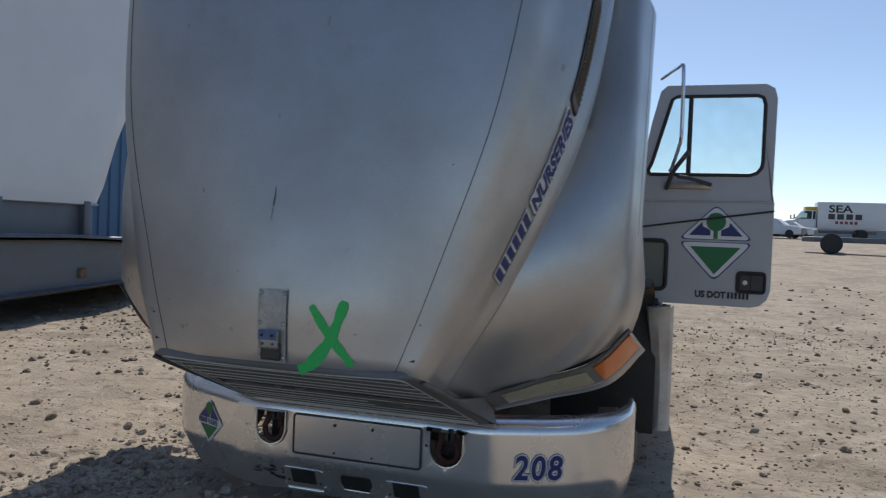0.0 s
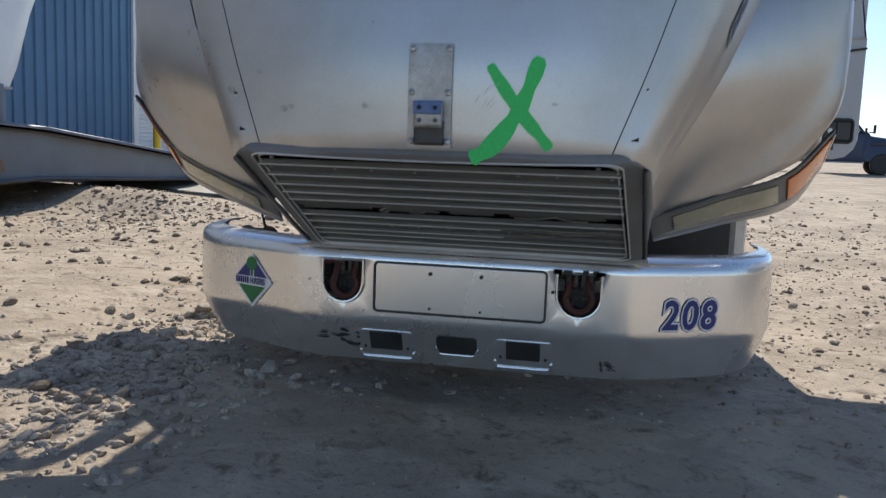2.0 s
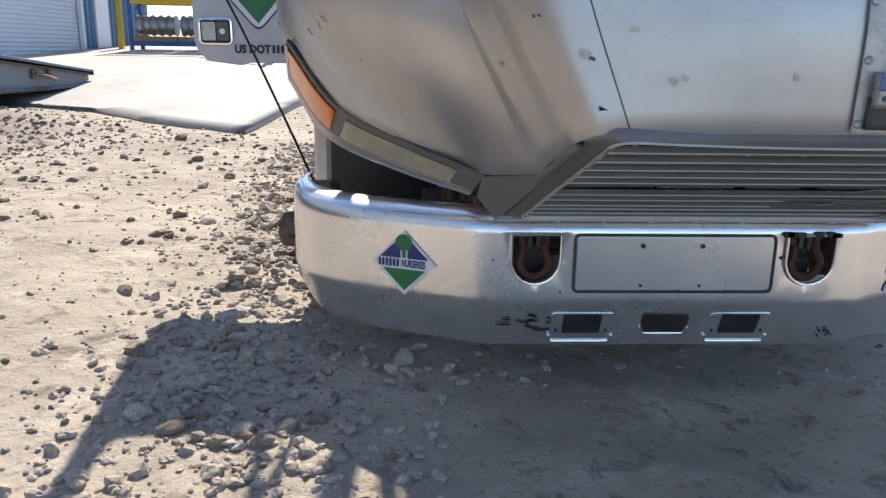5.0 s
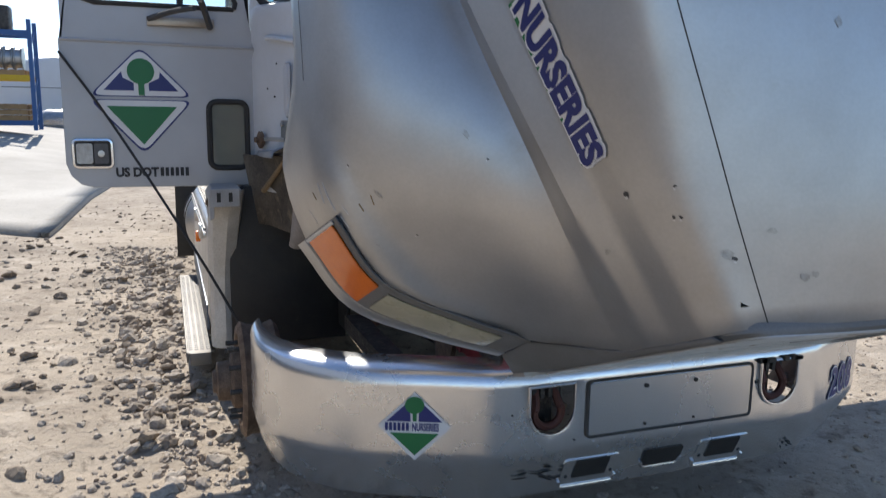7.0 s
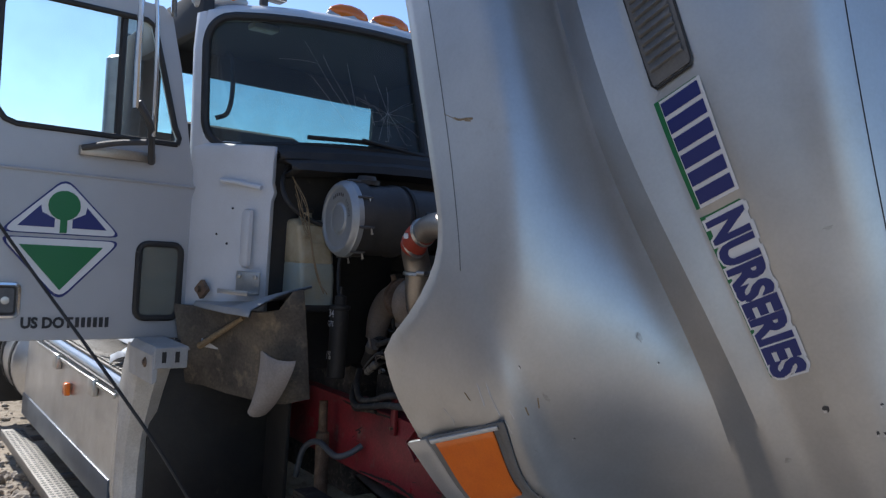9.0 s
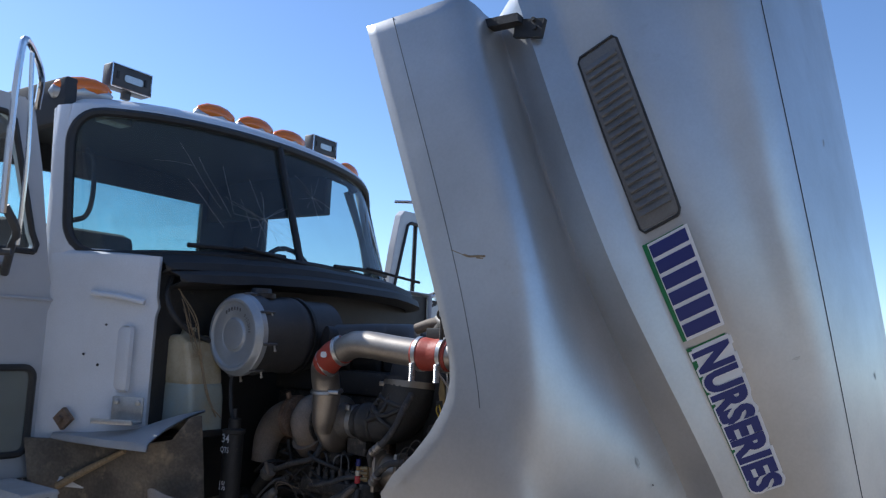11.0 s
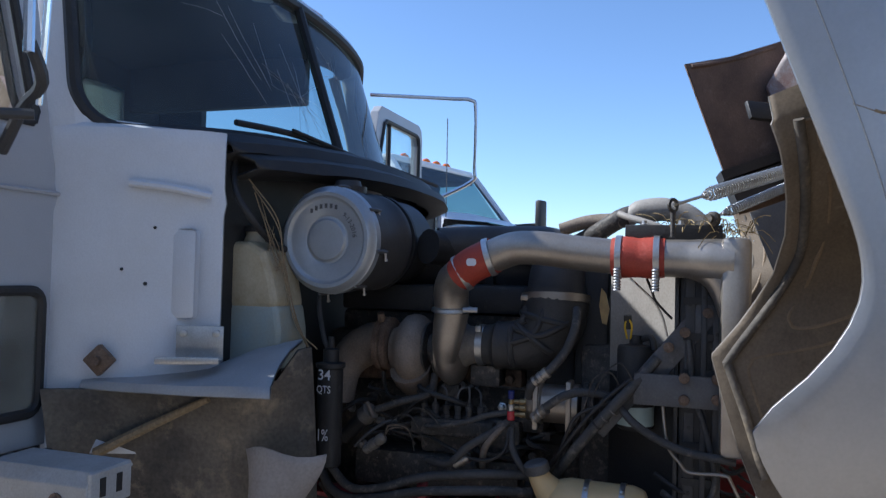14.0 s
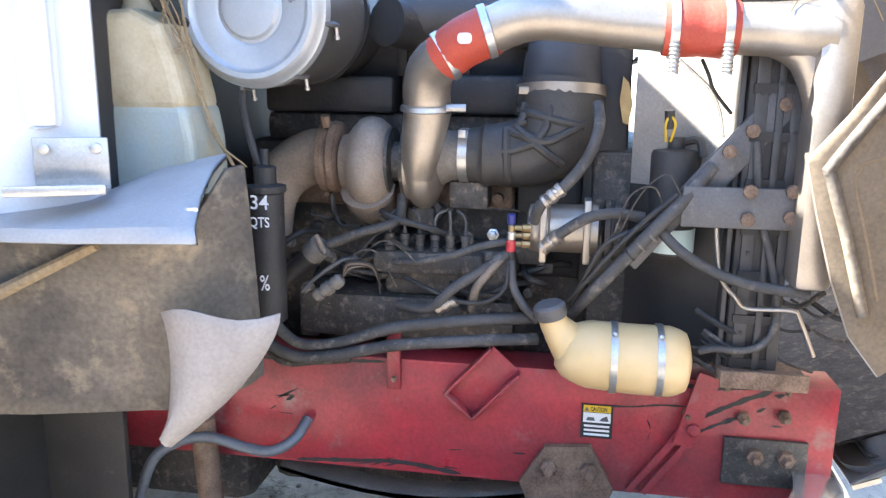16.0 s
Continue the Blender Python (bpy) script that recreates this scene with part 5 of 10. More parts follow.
for x, z, a, l_ in ((-2.42, 2.47, -1.0, 0.34), (-2.33, 2.42, -1.2, 0.30), (-2.40, 2.30, -0.9, 0.26), (-2.20, 2.40, -1.5, 0.22), (-2.12, 2.25, -1.3, 0.16), (-2.55, 2.36, 0.1, 0.18)):
    crack(x, z, a, l_, 0.25)
# marker lamps and roof boxes
for x, y, z in ((-0.94, 5.66, 2.66), (-0.265, 5.57, 2.712), (0.0, 5.56, 2.716), (0.265, 5.57, 2.712), (0.90, 5.66, 2.662)):
    bm = bmesh.new()
    prof = [(-0.125, 0.004), (-0.11, 0.026), (-0.065, 0.048), (0, 0.056), (0.055, 0.050), (0.10, 0.032), (0.125, 0.004)]
    turn = (1, 0.35 * math.copysign(1, x) if abs(x) > 0.5 else 0, -0.12 * (abs(x) > 0.5) * math.copysign(1, x))
    lathe(bm, prof, (WC + x, y - 0.02, z + 0.010), turn, 18)
    lamp = part("marker_lamp", bm, M_AMBER, cab, "orange roof marker lamp")
    bm = bmesh.new()
    lathe(bm, [(-0.135, 0.004), (-0.12, 0.03), (0, 0.062), (0.11, 0.034), (0.135, 0.004)], (WC + x, y - 0.015, z - 0.012), turn, 14)
    part("lamp_base", bm, M_SILVER, lamp, "grey lamp base")
for x in (-2.49, -1.12):
    bm = bmesh.new()
    box(bm, x - 0.11, x + 0.11, 5.655, 5.73, 2.735, 2.852, 0.010)
    box(bm, x - 0.02, x + 0.02, 5.68, 5.71, 2.70, 2.76, 0.004)
    rb = part("roof_lamp_box", bm, M_DARK, cab, "dark rectangular roof lamp with chrome rim")
    bm = bmesh.new()
    tube(bm, [(x + u * 0.106, 5.652, 2.7935 + v * 0.054) for u, v in ((-1, -1), (1, -1), (1, 1), (-1, 1), (-1, -1))], 0.0045, 6, 1)
    part("lamp_rim", bm, M_CHROME, rb, "chrome lamp rim")
    bm = bmesh.new()
    prism(bm, rounded(0.10, 0.034, 0.012, 3), 0.003, Matrix.Translation((x + 0.01, 5.6515, 2.792)) @ Matrix(((1, 0, 0, 0), (0, 0, 1, 0), (0, 1, 0, 0), (0, 0, 0, 1))))
    bmesh.ops.recalc_face_normals(bm, faces=bm.faces)
    part("lamp_emblem", bm, M_STEEL, rb, "plain bright emblem", False)
    for u in (-0.075, 0.075):
        bm = bmesh.new()
        box(bm, x + u - 0.006, x + u + 0.006, 5.650, 5.656, 2.78, 2.815)
        part("lamp_slot", bm, M_BLACK, rb, "", False)
# small fittings on the corner panel
for x, y, z, rot in ((-1.17, 5.33, 1.245, 45),):
    bm = bmesh.new()
    m_ = pose(CX + x, y, z, 0, 0, 17) @ pose(0, 0, 0, rot, 0, 0)
    box(bm, -0.012, 0.012, -0.032, 0.032, -0.032, 0.032, 0.004, m_)
    lathe(bm, [(0, 0.014), (0.02, 0.014)], (CX + x - 0.01, y, z), (-1, -0.3, 0), 12)
    part("door_stop_bolt", bm, M_RUST, cab, "rusty square bolted plate")
bm = bmesh.new()
br = pose(CX - 1.068, 5.10, 1.30, 0, 0, -64)
box(bm, -0.085, 0.085, -0.075, 0.0, -0.055, -0.045, 0.003, br)
box(bm, -0.045, 0.085, -0.008, 0.0, -0.05, 0.045, 0.003, br)
box(bm, -0.085, 0.085, -0.080, -0.072, -0.055, -0.035, 0.003, br)
rest = part("hood_rest_bracket", bm, M_STEEL, cab, "bent zinc hood rest bracket")
for u in (-0.025, 0.065):
    bm = bmesh.new()
    lathe(bm, [(0, 0.011), (0.010, 0.011), (0.012, 0.007)], br @ Vector((u, -0.008, 0.025)), br.to_3x3() @ Vector((0, -1, 0)), 8)
    part("bolt", bm, M_STEEL, rest)
for y, z, r_ in ((5.24, 1.46, 0.006), (5.22, 1.62, 0.005), (5.30, 1.50, 0.005), (5.12, 1.52, 0.006), (5.12, 1.44, 0.005)):
    bm = bmesh.new()
    k_ = 1.04 + (y - 5.12) * 0.45
    lathe(bm, [(0, r_), (0.004, r_ * 0.8)], (CX - k_ - 0.011, y, z), (-1, -0.45, 0), 8)
    part("panel_hole", bm, M_BLACK, cab)
bm = bmesh.new()
box(bm, CX - 1.07, CX - 1.045, 5.10, 5.22, 1.36, 1.62, 0.02, pose(0, 0, 0))
part("pressed_panel", bm, M_WHITE, cab)
bm = bmesh.new()
tube(bm, [(CX - 1.135, 5.28, 1.745), (CX - 1.09, 5.18, 1.735), (CX - 1.03, 5.08, 1.715)], 0.012, 8, 4)
part("pressed_rib", bm, M_WHITE, cab, "raised rib with rust streak")


# ---- doors ----
M_LOWPANE = glass_mat("dusty_low_window_glass", (0.75, 0.78, 0.74), 0.03, dirt=(0.55, 0.52, 0.46), dirt_amount=0.16)


def door(side):
    """An open cab door, swung out square to the truck; side -1 passenger, +1 driver."""
    hinge = CX + side * 1.17
    y = 5.50 if side < 0 else 5.60
    d = part("door", bmesh.new(), M_DOOR, truck, "grey cab door standing wide open")
    F = Matrix.Translation((hinge, y, 0)) @ Matrix(((side, 0, 0, 0), (0, 0, 1, 0), (0, 1, 0, 0), (0, 0, 0, 1)))   # u outwards, v up, depth back

    def panel(name, outline, depth, out, material, label="", parent=d):
        bm = bmesh.new()
        prism(bm, outline, depth, F @ Matrix.Translation((0, 0, -out)))
        bmesh.ops.recalc_face_normals(bm, faces=bm.faces)
        return part(name, bm, material, parent, label, False)

    # shell with window opening, from strips round it
    outer = [(0.0, 1.0), (0.80, 1.0), (0.86, 1.015), (0.905, 1.06), (0.925, 1.12), (0.925, 1.72), (0.91, 1.74), (0.915, 2.42), (0.895, 2.49), (0.84, 2.52), (0.20, 2.52), (0.155, 2.48), (0.10, 2.25), (0.03, 1.85), (0.0, 1.72)]
    inner = [(0.10, 1.90), (0.76, 1.90), (0.805, 1.915), (0.835, 1.955), (0.84, 2.0), (0.84, 2.2), (0.84, 2.3), (0.84, 2.38), (0.825, 2.425), (0.79, 2.44), (0.27, 2.44), (0.235, 2.42), (0.18, 2.22), (0.115, 1.98), (0.092, 1.93)]
    bm = bmesh.new()
    for dep in (0.0, 0.055):
        vo = [bm.verts.new(F @ Vector((u, v, dep))) for u, v in outer]
        vi = [bm.verts.new(F @ Vector((u, v, dep))) for u, v in inner]
        n = len(vo)
        for i in range(n):
            bm.faces.new((vo[i], vo[(i + 1) % n], vi[(i + 1) % n], vi[i]))
        if dep == 0:
            fo, fi = vo, vi
    for i in range(n):
        bm.faces.new((fo[i], vo[i], vo[(i + 1) % n], fo[(i + 1) % n]))
        bm.faces.new((fi[i], fi[(i + 1) % n], vi[(i + 1) % n], vi[i]))
    bmesh.ops.recalc_face_normals(bm, faces=bm.faces)
    shell = part("door_shell", bm, [M_DOOR], d, "", False)
    bw = shell.modifiers.new("round", "BEVEL")
    bw.width, bw.segments, bw.limit_method, bw.angle_limit = 0.012, 2, "ANGLE", radians(50)
    bm = bmesh.new()
    tube(bm, [F @ Vector((u, v, -0.002)) for u, v in inner + inner[:1]], 0.013, 8, 1)
    part("window_seal", bm, M_BLACK, d, "black rubber window seal")
    bm = bmesh.new()
    tube(bm, [F @ Vector((0.005, 1.71, -0.006)), F @ Vector((0.5, 1.715, -0.006)), F @ Vector((0.92, 1.72, -0.006))], 0.007, 6, 1)
    part("swage_line", bm, M_DOOR, d)
    bm = bmesh.new()
    bm.faces.new([bm.verts.new(F @ Vector((u, v, 0.028))) for u, v in inner])
    g = part("window_pane", bm, M_PANE, d, "clear side window", False)
    g.visible_shadow = False
    bm = bmesh.new()
    tube(bm, [F @ Vector((0.36, 1.90, 0.02)), F @ Vector((0.36, 2.44, 0.02))], 0.016, 6, 1)
    part("vent_bar", bm, M_BLACK, d, "black vent window bar")
    # signs: triangle pair with a tree
    cx = 0.56
    def tri(o, out, m_, lab):
        return panel("decal_panel", o, 0.002, out, m_, lab)
    def soft(pts, r):
        out = []
        for i, p in enumerate(pts):
            p, a, b = Vector(p), Vector(pts[i - 1]), Vector(pts[(i + 1) % len(pts)])
            p0, p1 = p + (a - p).normalized() * r, p + (b - p).normalized() * r
            for k in range(5):
                t = k / 4
                out.append(tuple(p0 * (1 - t) ** 2 + p * 2 * t * (1 - t) + p1 * t * t))
        return out
    tri(soft([(cx - 0.245, 1.452), (cx + 0.245, 1.452), (cx, 1.70)], 0.05), 0.003, M_DECALB, "blue decal edge")
    tri(soft([(cx - 0.232, 1.457), (cx + 0.232, 1.457), (cx, 1.69)], 0.05), 0.005, M_DECALW, "white triangle decal")
    tri(soft([(cx - 0.245, 1.438), (cx, 1.165), (cx + 0.245, 1.438)], 0.05), 0.003, M_DECALB, "blue decal edge")
    tri(soft([(cx - 0.232, 1.434), (cx, 1.178), (cx + 0.232, 1.434)], 0.05), 0.005, M_DECALW, "white triangle decal")
    tri([(cx - 0.165, 1.405), (cx, 1.215), (cx + 0.165, 1.405)], 0.007, M_DECALG, "green triangle")
    for s_ in (-1, 1):
        tri([(cx + s_ * 0.175, 1.482), (cx + s_ * 0.035, 1.482), (cx + s_ * 0.035, 1.52), (cx + s_ * 0.085, 1.545), (cx + s_ * 0.09, 1.575)], 0.007, M_DECALB, "blue triangle")
    tri([(cx + 0.064 * math.cos(radians(a)), 1.577 + 0.064 * math.sin(radians(a))) for a in range(0, 360, 20)], 0.008, M_DECALG, "green tree disc")
    tri([(cx - 0.014, 1.46), (cx + 0.014, 1.46), (cx + 0.014, 1.53), (cx - 0.014, 1.53)], 0.0085, M_DECALG, "green tree stem")
    def lay(u, v):
        uu = (0.70 - u * 0.9) if side < 0 else (0.44 + u * 0.9)
        return F @ Vector((uu, 1.055 + v, -0.004))
    words("US DOT", 0.062, M_TRIM, d, "lettering", lay, "small dark lettering", 0.003)
    for k in range(6):
        u = 0.235 + k * 0.027
        q = [(u, 0.0), (u + 0.018, 0.0), (u + 0.018, 0.044), (u, 0.044)]
        bm = bmesh.new()
        bm.faces.new([bm.verts.new(lay(*p)) for p in q])
        part("number_bar", bm, M_TRIM, d, "", False)
    # handle
    bm = bmesh.new()
    tube(bm, [F @ Vector((u, v, -0.006)) for u, v in rounded(0.175, 0.135, 0.02, 3, 0.80, 1.17) + rounded(0.175, 0.135, 0.02, 3, 0.80, 1.17)[:1]], 0.010, 6, 1)
    part("handle_frame", bm, M_CHROME if side < 0 else M_BLACK, d, "rounded handle frame")
    panel("handle_recess", rounded(0.17, 0.13, 0.018, 3, 0.80, 1.17), 0.004, 0.004, M_BLACK, "dark handle recess")
    panel("handle_paddle", rounded(0.075, 0.10, 0.01, 2, 0.838, 1.17), 0.012, 0.012, M_GALV if side < 0 else M_DARK, "handle paddle")
    lock = panel("handle_lock", rounded(0.065, 0.10, 0.008, 2, 0.762, 1.17), 0.008, 0.008, M_STAYGREY if side < 0 else M_DARK, "dull lock plate")
    bm = bmesh.new()
    lathe(bm, [(0, 0.016), (0.006, 0.016), (0.007, 0.007)], F @ Vector((0.762, 1.17, -0.008)), (0, -1, 0), 12)
    part("lock_barrel", bm, M_STEEL, lock, "bright lock barrel")
    # low window by the hinge
    o = rounded(0.19, 0.34, 0.04, 4, 0.145, 1.265)
    bm = bmesh.new()
    tube(bm, [F @ Vector((u, v, -0.006)) for u, v in o + o[:1]], 0.015, 8, 1)
    part("low_window_seal", bm, M_BLACK, d, "black seal of low window")
    lw = panel("low_window", rounded(0.18, 0.33, 0.035, 4, 0.145, 1.265), 0.003, 0.006, M_LOWPANE, "clear low window by the hinge")
    lw.visible_shadow = False
    panel("low_window_card", rounded(0.17, 0.32, 0.03, 4, 0.145, 1.265), 0.002, -0.052, M_TRIM, "dark trim behind the low window")
    # mirror bracket and tall arms
    Q = lambda u, v, o: F @ Vector((u, v, -o))
    bm = bmesh.new()
    box(bm, *sorted((Q(0.20, 0, 0).x, Q(0.52, 0, 0).x)), y - 0.035, y - 0.002, 1.80, 1.845, 0.006)
    part("mirror_base", bm, M_ALU, d, "bare metal mirror base")
    bm = bmesh.new()
    tube(bm, [Q(0.51, 1.83, 0.03), Q(0.40, 1.86, 0.12), Q(0.30, 1.87, 0.22)], 0.014, 8, 4)
    tube(bm, [Q(0.22, 1.80, 0.03), Q(0.26, 1.90, 0.14), Q(0.30, 1.95, 0.24), Q(0.36, 2.03, 0.26)], 0.016, 8, 4)
    part("mirror_brace", bm, M_DARK, d, "dark mirror brace tubes")
    bm = bmesh.new()
    if side > 0:
        bm.free()
        bm = bmesh.new()
        tube(bm, [Q(0.30, 1.95, 0.24), Q(0.34, 2.0, 0.26)], 0.013, 8, 1)
    else:
        tube(bm, [Q(0.37, 2.0, 0.27), Q(0.375, 2.3, 0.27), Q(0.37, 2.60, 0.27), Q(0.34, 2.66, 0.25), Q(0.20, 2.60, 0.10), Q(0.16, 2.48, 0.02)], 0.013, 8, 6)
        tube(bm, [Q(0.27, 1.90, 0.20), Q(0.29, 2.25, 0.24), Q(0.32, 2.62, 0.25)], 0.009, 8, 4)
    part("mirror_arm", bm, M_CHROME, d, "bare steel mirror arm without mirror")
    # strap cord that holds the door
    bm = bmesh.new()
    tube(bm, [Q(0.925, 1.66, 0.01), Q(0.70, 1.32, 0.10) if side < 0 else Q(0.4, 1.58, 0.04), Q(0.35, 0.75, 0.55) if side < 0 else Q(-0.1, 1.5, 0.05)] + ([Q(0.16, 0.40, 0.75)] if side < 0 else []), 0.007, 6, 4)
    part("tie_cord", bm, M_BLACK, d, "black cord holding the door")
    return d


door(-1)
door(1)
bm = bmesh.new()
tube(bm, [(-0.36, 5.66, 2.58), (-0.24, 5.20, 2.56), (-0.215, 5.07, 2.55), (-0.203, 5.04, 2.49), (-0.20, 5.04, 2.15), (-0.205, 5.06, 2.06), (-0.25, 5.30, 1.94), (-0.27, 5.42, 1.91)], 0.0115, 8, 5)
part("mirror_loop", bm, M_CHROME, truck, "chrome tube mirror loop")

# ---- chassis and engine bay ----
bm = bmesh.new()
box(bm, -2.262, -2.25, 3.52, 8.5, 0.47, 0.77, 0.004)
box(bm, -2.262, -2.14, 3.52, 8.5, 0.762, 0.774, 0.004)
box(bm, -2.262, -2.14, 3.52, 8.5, 0.466, 0.478, 0.004)
rail = part("frame_rail", bm, M_REDRAIL, truck, "red painted steel frame rail, scraped")
bm = bmesh.new()
box(bm, -1.10, -1.088, 3.52, 8.5, 0.47, 0.77, 0.004)
box(bm, -1.2, -1.088, 3.52, 8.5, 0.762, 0.774, 0.004)
part("frame_rail", bm, M_REDRAIL, truck, "red painted steel frame rail, scraped")
bm = bmesh.new()
box(bm, -2.2, -1.1, 3.56, 3.66, 0.45, 0.62, 0.01)
part("cross_member", bm, M_GREASE, truck, "greasy cross member")
bm = bmesh.new()
box(bm, -2.25, -1.1, 5.0, 5.2, 0.5, 0.7, 0.01)
part("cross_member", bm, M_GREASE, truck, "greasy cross member")
for y, z, r_ in ((3.70, 0.60, 0.02), (3.63, 0.60, 0.02), (3.64, 0.70, 0.016), (3.73, 0.69, 0.016), (4.18, 0.53, 0.022), (4.08, 0.53, 0.022), (3.86, 0.69, 0.012), (4.57, 0.73, 0.012)):
    bm = bmesh.new()
    lathe(bm, [(0, r_), (0.016, r_), (0.02, r_ * 0.7), (0.035, r_ * 0.5)], (-2.285 if z == 0.53 else -2.275 if z == 0.60 else -2.262, y, z), (-1, 0, 0), 6)
    part("rail_bolt", bm, M_RUST, rail, "rusty hex bolt")
bm = bmesh.new()
box(bm, -2.275, -2.262, 3.58, 3.77, 0.52, 0.64, 0.004)
part("rail_plate", bm, M_GREASE, rail, "dark bolted plate")
bm = bmesh.new()
prism(bm, [(0.12, 0), (0.06, 0.10), (-0.05, 0.11), (-0.11, 0.0), (-0.05, -0.15), (0.06, -0.15)], 0.02, Matrix.Translation((-2.265, 4.13, 0.48)) @ Matrix(((0, 0, -1, 0), (1, 0, 0, 0), (0, 1, 0, 0), (0, 0, 0, 1))))
bmesh.ops.recalc_face_normals(bm, faces=bm.faces)
part("spring_hanger", bm, M_RUST, rail, "rusty red spring hanger", False)
bm = bmesh.new()
box(bm, -2.2655, -2.2625, 4.03, 4.106, 0.606, 0.694)
cl = part("caution_label", bm, M_BLACK, rail, "black and yellow caution label", False)
bm = bmesh.new()
box(bm, -2.2675, -2.2655, 4.035, 4.101, 0.674, 0.691)
part("label_band", bm, M_YELLOW, cl, "yellow band", False)
bm = bmesh.new()
box(bm, -2.2675, -2.2655, 4.035, 4.101, 0.647, 0.672)
for k in range(3):
    box(bm, -2.2675, -2.2655, 4.037, 4.098, 0.613 + k * 0.011, 0.618 + k * 0.011)
part("label_panel", bm, M_DECALW, cl, "white panel and text bars", False)
words("CAUTION", 0.015, M_BLACK, cl, "lettering", lambda u, v: Vector((-2.2685, 4.084 - u * 0.58, 0.6775 + v)), "word on yellow band", 0.0004)
bm = bmesh.new()
for pts in (((4.099, 0.6765), (4.087, 0.6765), (4.093, 0.688)), ((4.094, 0.652), (4.072, 0.652), (4.076, 0.661), (4.090, 0.661)), ((4.062, 0.652), (4.040, 0.652), (4.044, 0.666), (4.056, 0.660))):
    bm.faces.new([bm.verts.new((-2.2682, y, z)) for y, z in pts])
bmesh.ops.recalc_face_normals(bm, faces=bm.faces)
part("label_picture", bm, M_STAYGREY, cl, "small grey warning pictures", False)
# red prop arm, scrapes and the row of dark wear marks
bm = bmesh.new()
for xo, a, b, w in ((-2.290, (3.816, 0.795), (3.868, 0.615), 0.026), (-2.281, (3.866, 0.65), (3.985, 0.48), 0.009), (-2.285, (3.846, 0.63), (3.95, 0.48), 0.009)):
    d_ = (Vector((0, b[0] - a[0], b[1] - a[1]))).normalized()
    n_ = Vector((0, -d_.z, d_.y)) * w
    q = [Vector((xo, *a)) - n_, Vector((xo, *b)) - n_ * 0.8, Vector((xo, *b)) + n_ * 0.8, Vector((xo, *a)) + n_]
    v0, v1 = [bm.verts.new(p) for p in q], [bm.verts.new(p + Vector((0.012, 0, 0))) for p in q]
    bm.faces.new(v0)
    bm.faces.new(v1[::-1])
    for k in range(4):
        bm.faces.new((v0[k], v1[k], v1[(k + 1) % 4], v0[(k + 1) % 4]))
bmesh.ops.recalc_face_normals(bm, faces=bm.faces)
arm = part("prop_arm", bm, M_REDRAIL, rail, "red hinged prop arm", False)
bm = bmesh.new()
lathe(bm, [(0, 0.016), (0.012, 0.016), (0.02, 0.008)], (-2.290, 3.845, 0.66), (-1, 0, 0), 8)
part("arm_bolt", bm, M_REDRAIL, arm)
rw_ = random.Random(8)
for cy, cz, n_, sy, sz in ((3.70, 0.71, 4, 0.09, 0.04), (4.86, 0.655, 3, 0.03, 0.012), (4.55, 0.485, 4, 0.14, 0.006), (4.90, 0.60, 2, 0.05, 0.04), (4.30, 0.56, 2, 0.15, 0.03)):
    for k in range(n_):
        y, z = cy + rw_.uniform(-1, 1) * sy, cz + rw_.uniform(-1, 1) * sz
        l_, w_, a = rw_.uniform(0.006, 0.04), rw_.uniform(0.0012, 0.005), rw_.uniform(-0.6, 0.1)
        bm = bmesh.new()
        pts = [(-l_, 0), (-l_ * 0.3, w_), (l_ * 0.6, w_ * 0.8), (l_, 0.1 * w_), (l_ * 0.3, -w_), (-l_ * 0.5, -w_ * 0.6)]
        f = bm.faces.new([bm.verts.new((-2.2632, y + u * math.cos(a) - v * math.sin(a), z + u * math.sin(a) + v * math.cos(a))) for u, v in pts])
        bm.normal_update()
        if f.normal.x > 0:
            f.normal_flip()
        part("rail_scrape", bm, M_BLACK, rail, "", False)
for pts, w_ in ([((3.832, 0.675), (3.772, 0.709), (3.72, 0.736), (3.67, 0.758)), 0.010], [((3.835, 0.638), (3.774, 0.671), (3.717, 0.696)), 0.006], [((4.084, 0.691), (3.996, 0.693), (3.923, 0.703), (3.862, 0.705)), 0.003], [((3.95, 0.665), (3.94, 0.64), (3.945, 0.61)), 0.004], [((4.60, 0.764), (4.75, 0.757), (4.88, 0.752), (5.02, 0.759)), 0.007], [((3.70, 0.764), (3.80, 0.755), (3.90, 0.760)), 0.006], [((4.40, 0.475), (4.56, 0.492), (4.70, 0.484), (4.84, 0.474)), 0.008], [((4.30, 0.735), (4.33, 0.70), (4.345, 0.66)), 0.003]):
    line, up_side, low_side = spline([(0, *p) for p in pts], 8), [], []
    for k, p in enumerate(line):
        e = w_ * (0.55 + 0.9 * abs(noise.noise(Vector((p.y * 40, p.z * 40, w_ * 99))))) * (0.3 if k in (0, len(line) - 1) else 1.0)
        up_side.append((-2.2634, p.y, p.z + e))
        low_side.append((-2.2634, p.y, p.z - e * 0.8))
    bm = bmesh.new()
    sheet(bm, [up_side, low_side])
    bmesh.ops.recalc_face_normals(bm, faces=bm.faces)
    part("rail_rub", bm, M_BLACK, rail, "black rubbed streak")
bm = bmesh.new()
box(bm, -2.38, -2.27, 3.63, 3.815, 0.815, 0.835, 0.004)
box(bm, -2.385, -2.375, 3.63, 3.815, 0.805, 0.845, 0.003)
foot = part("radiator_foot", bm, M_RUST, truck, "rusty dusty radiator foot bracket")
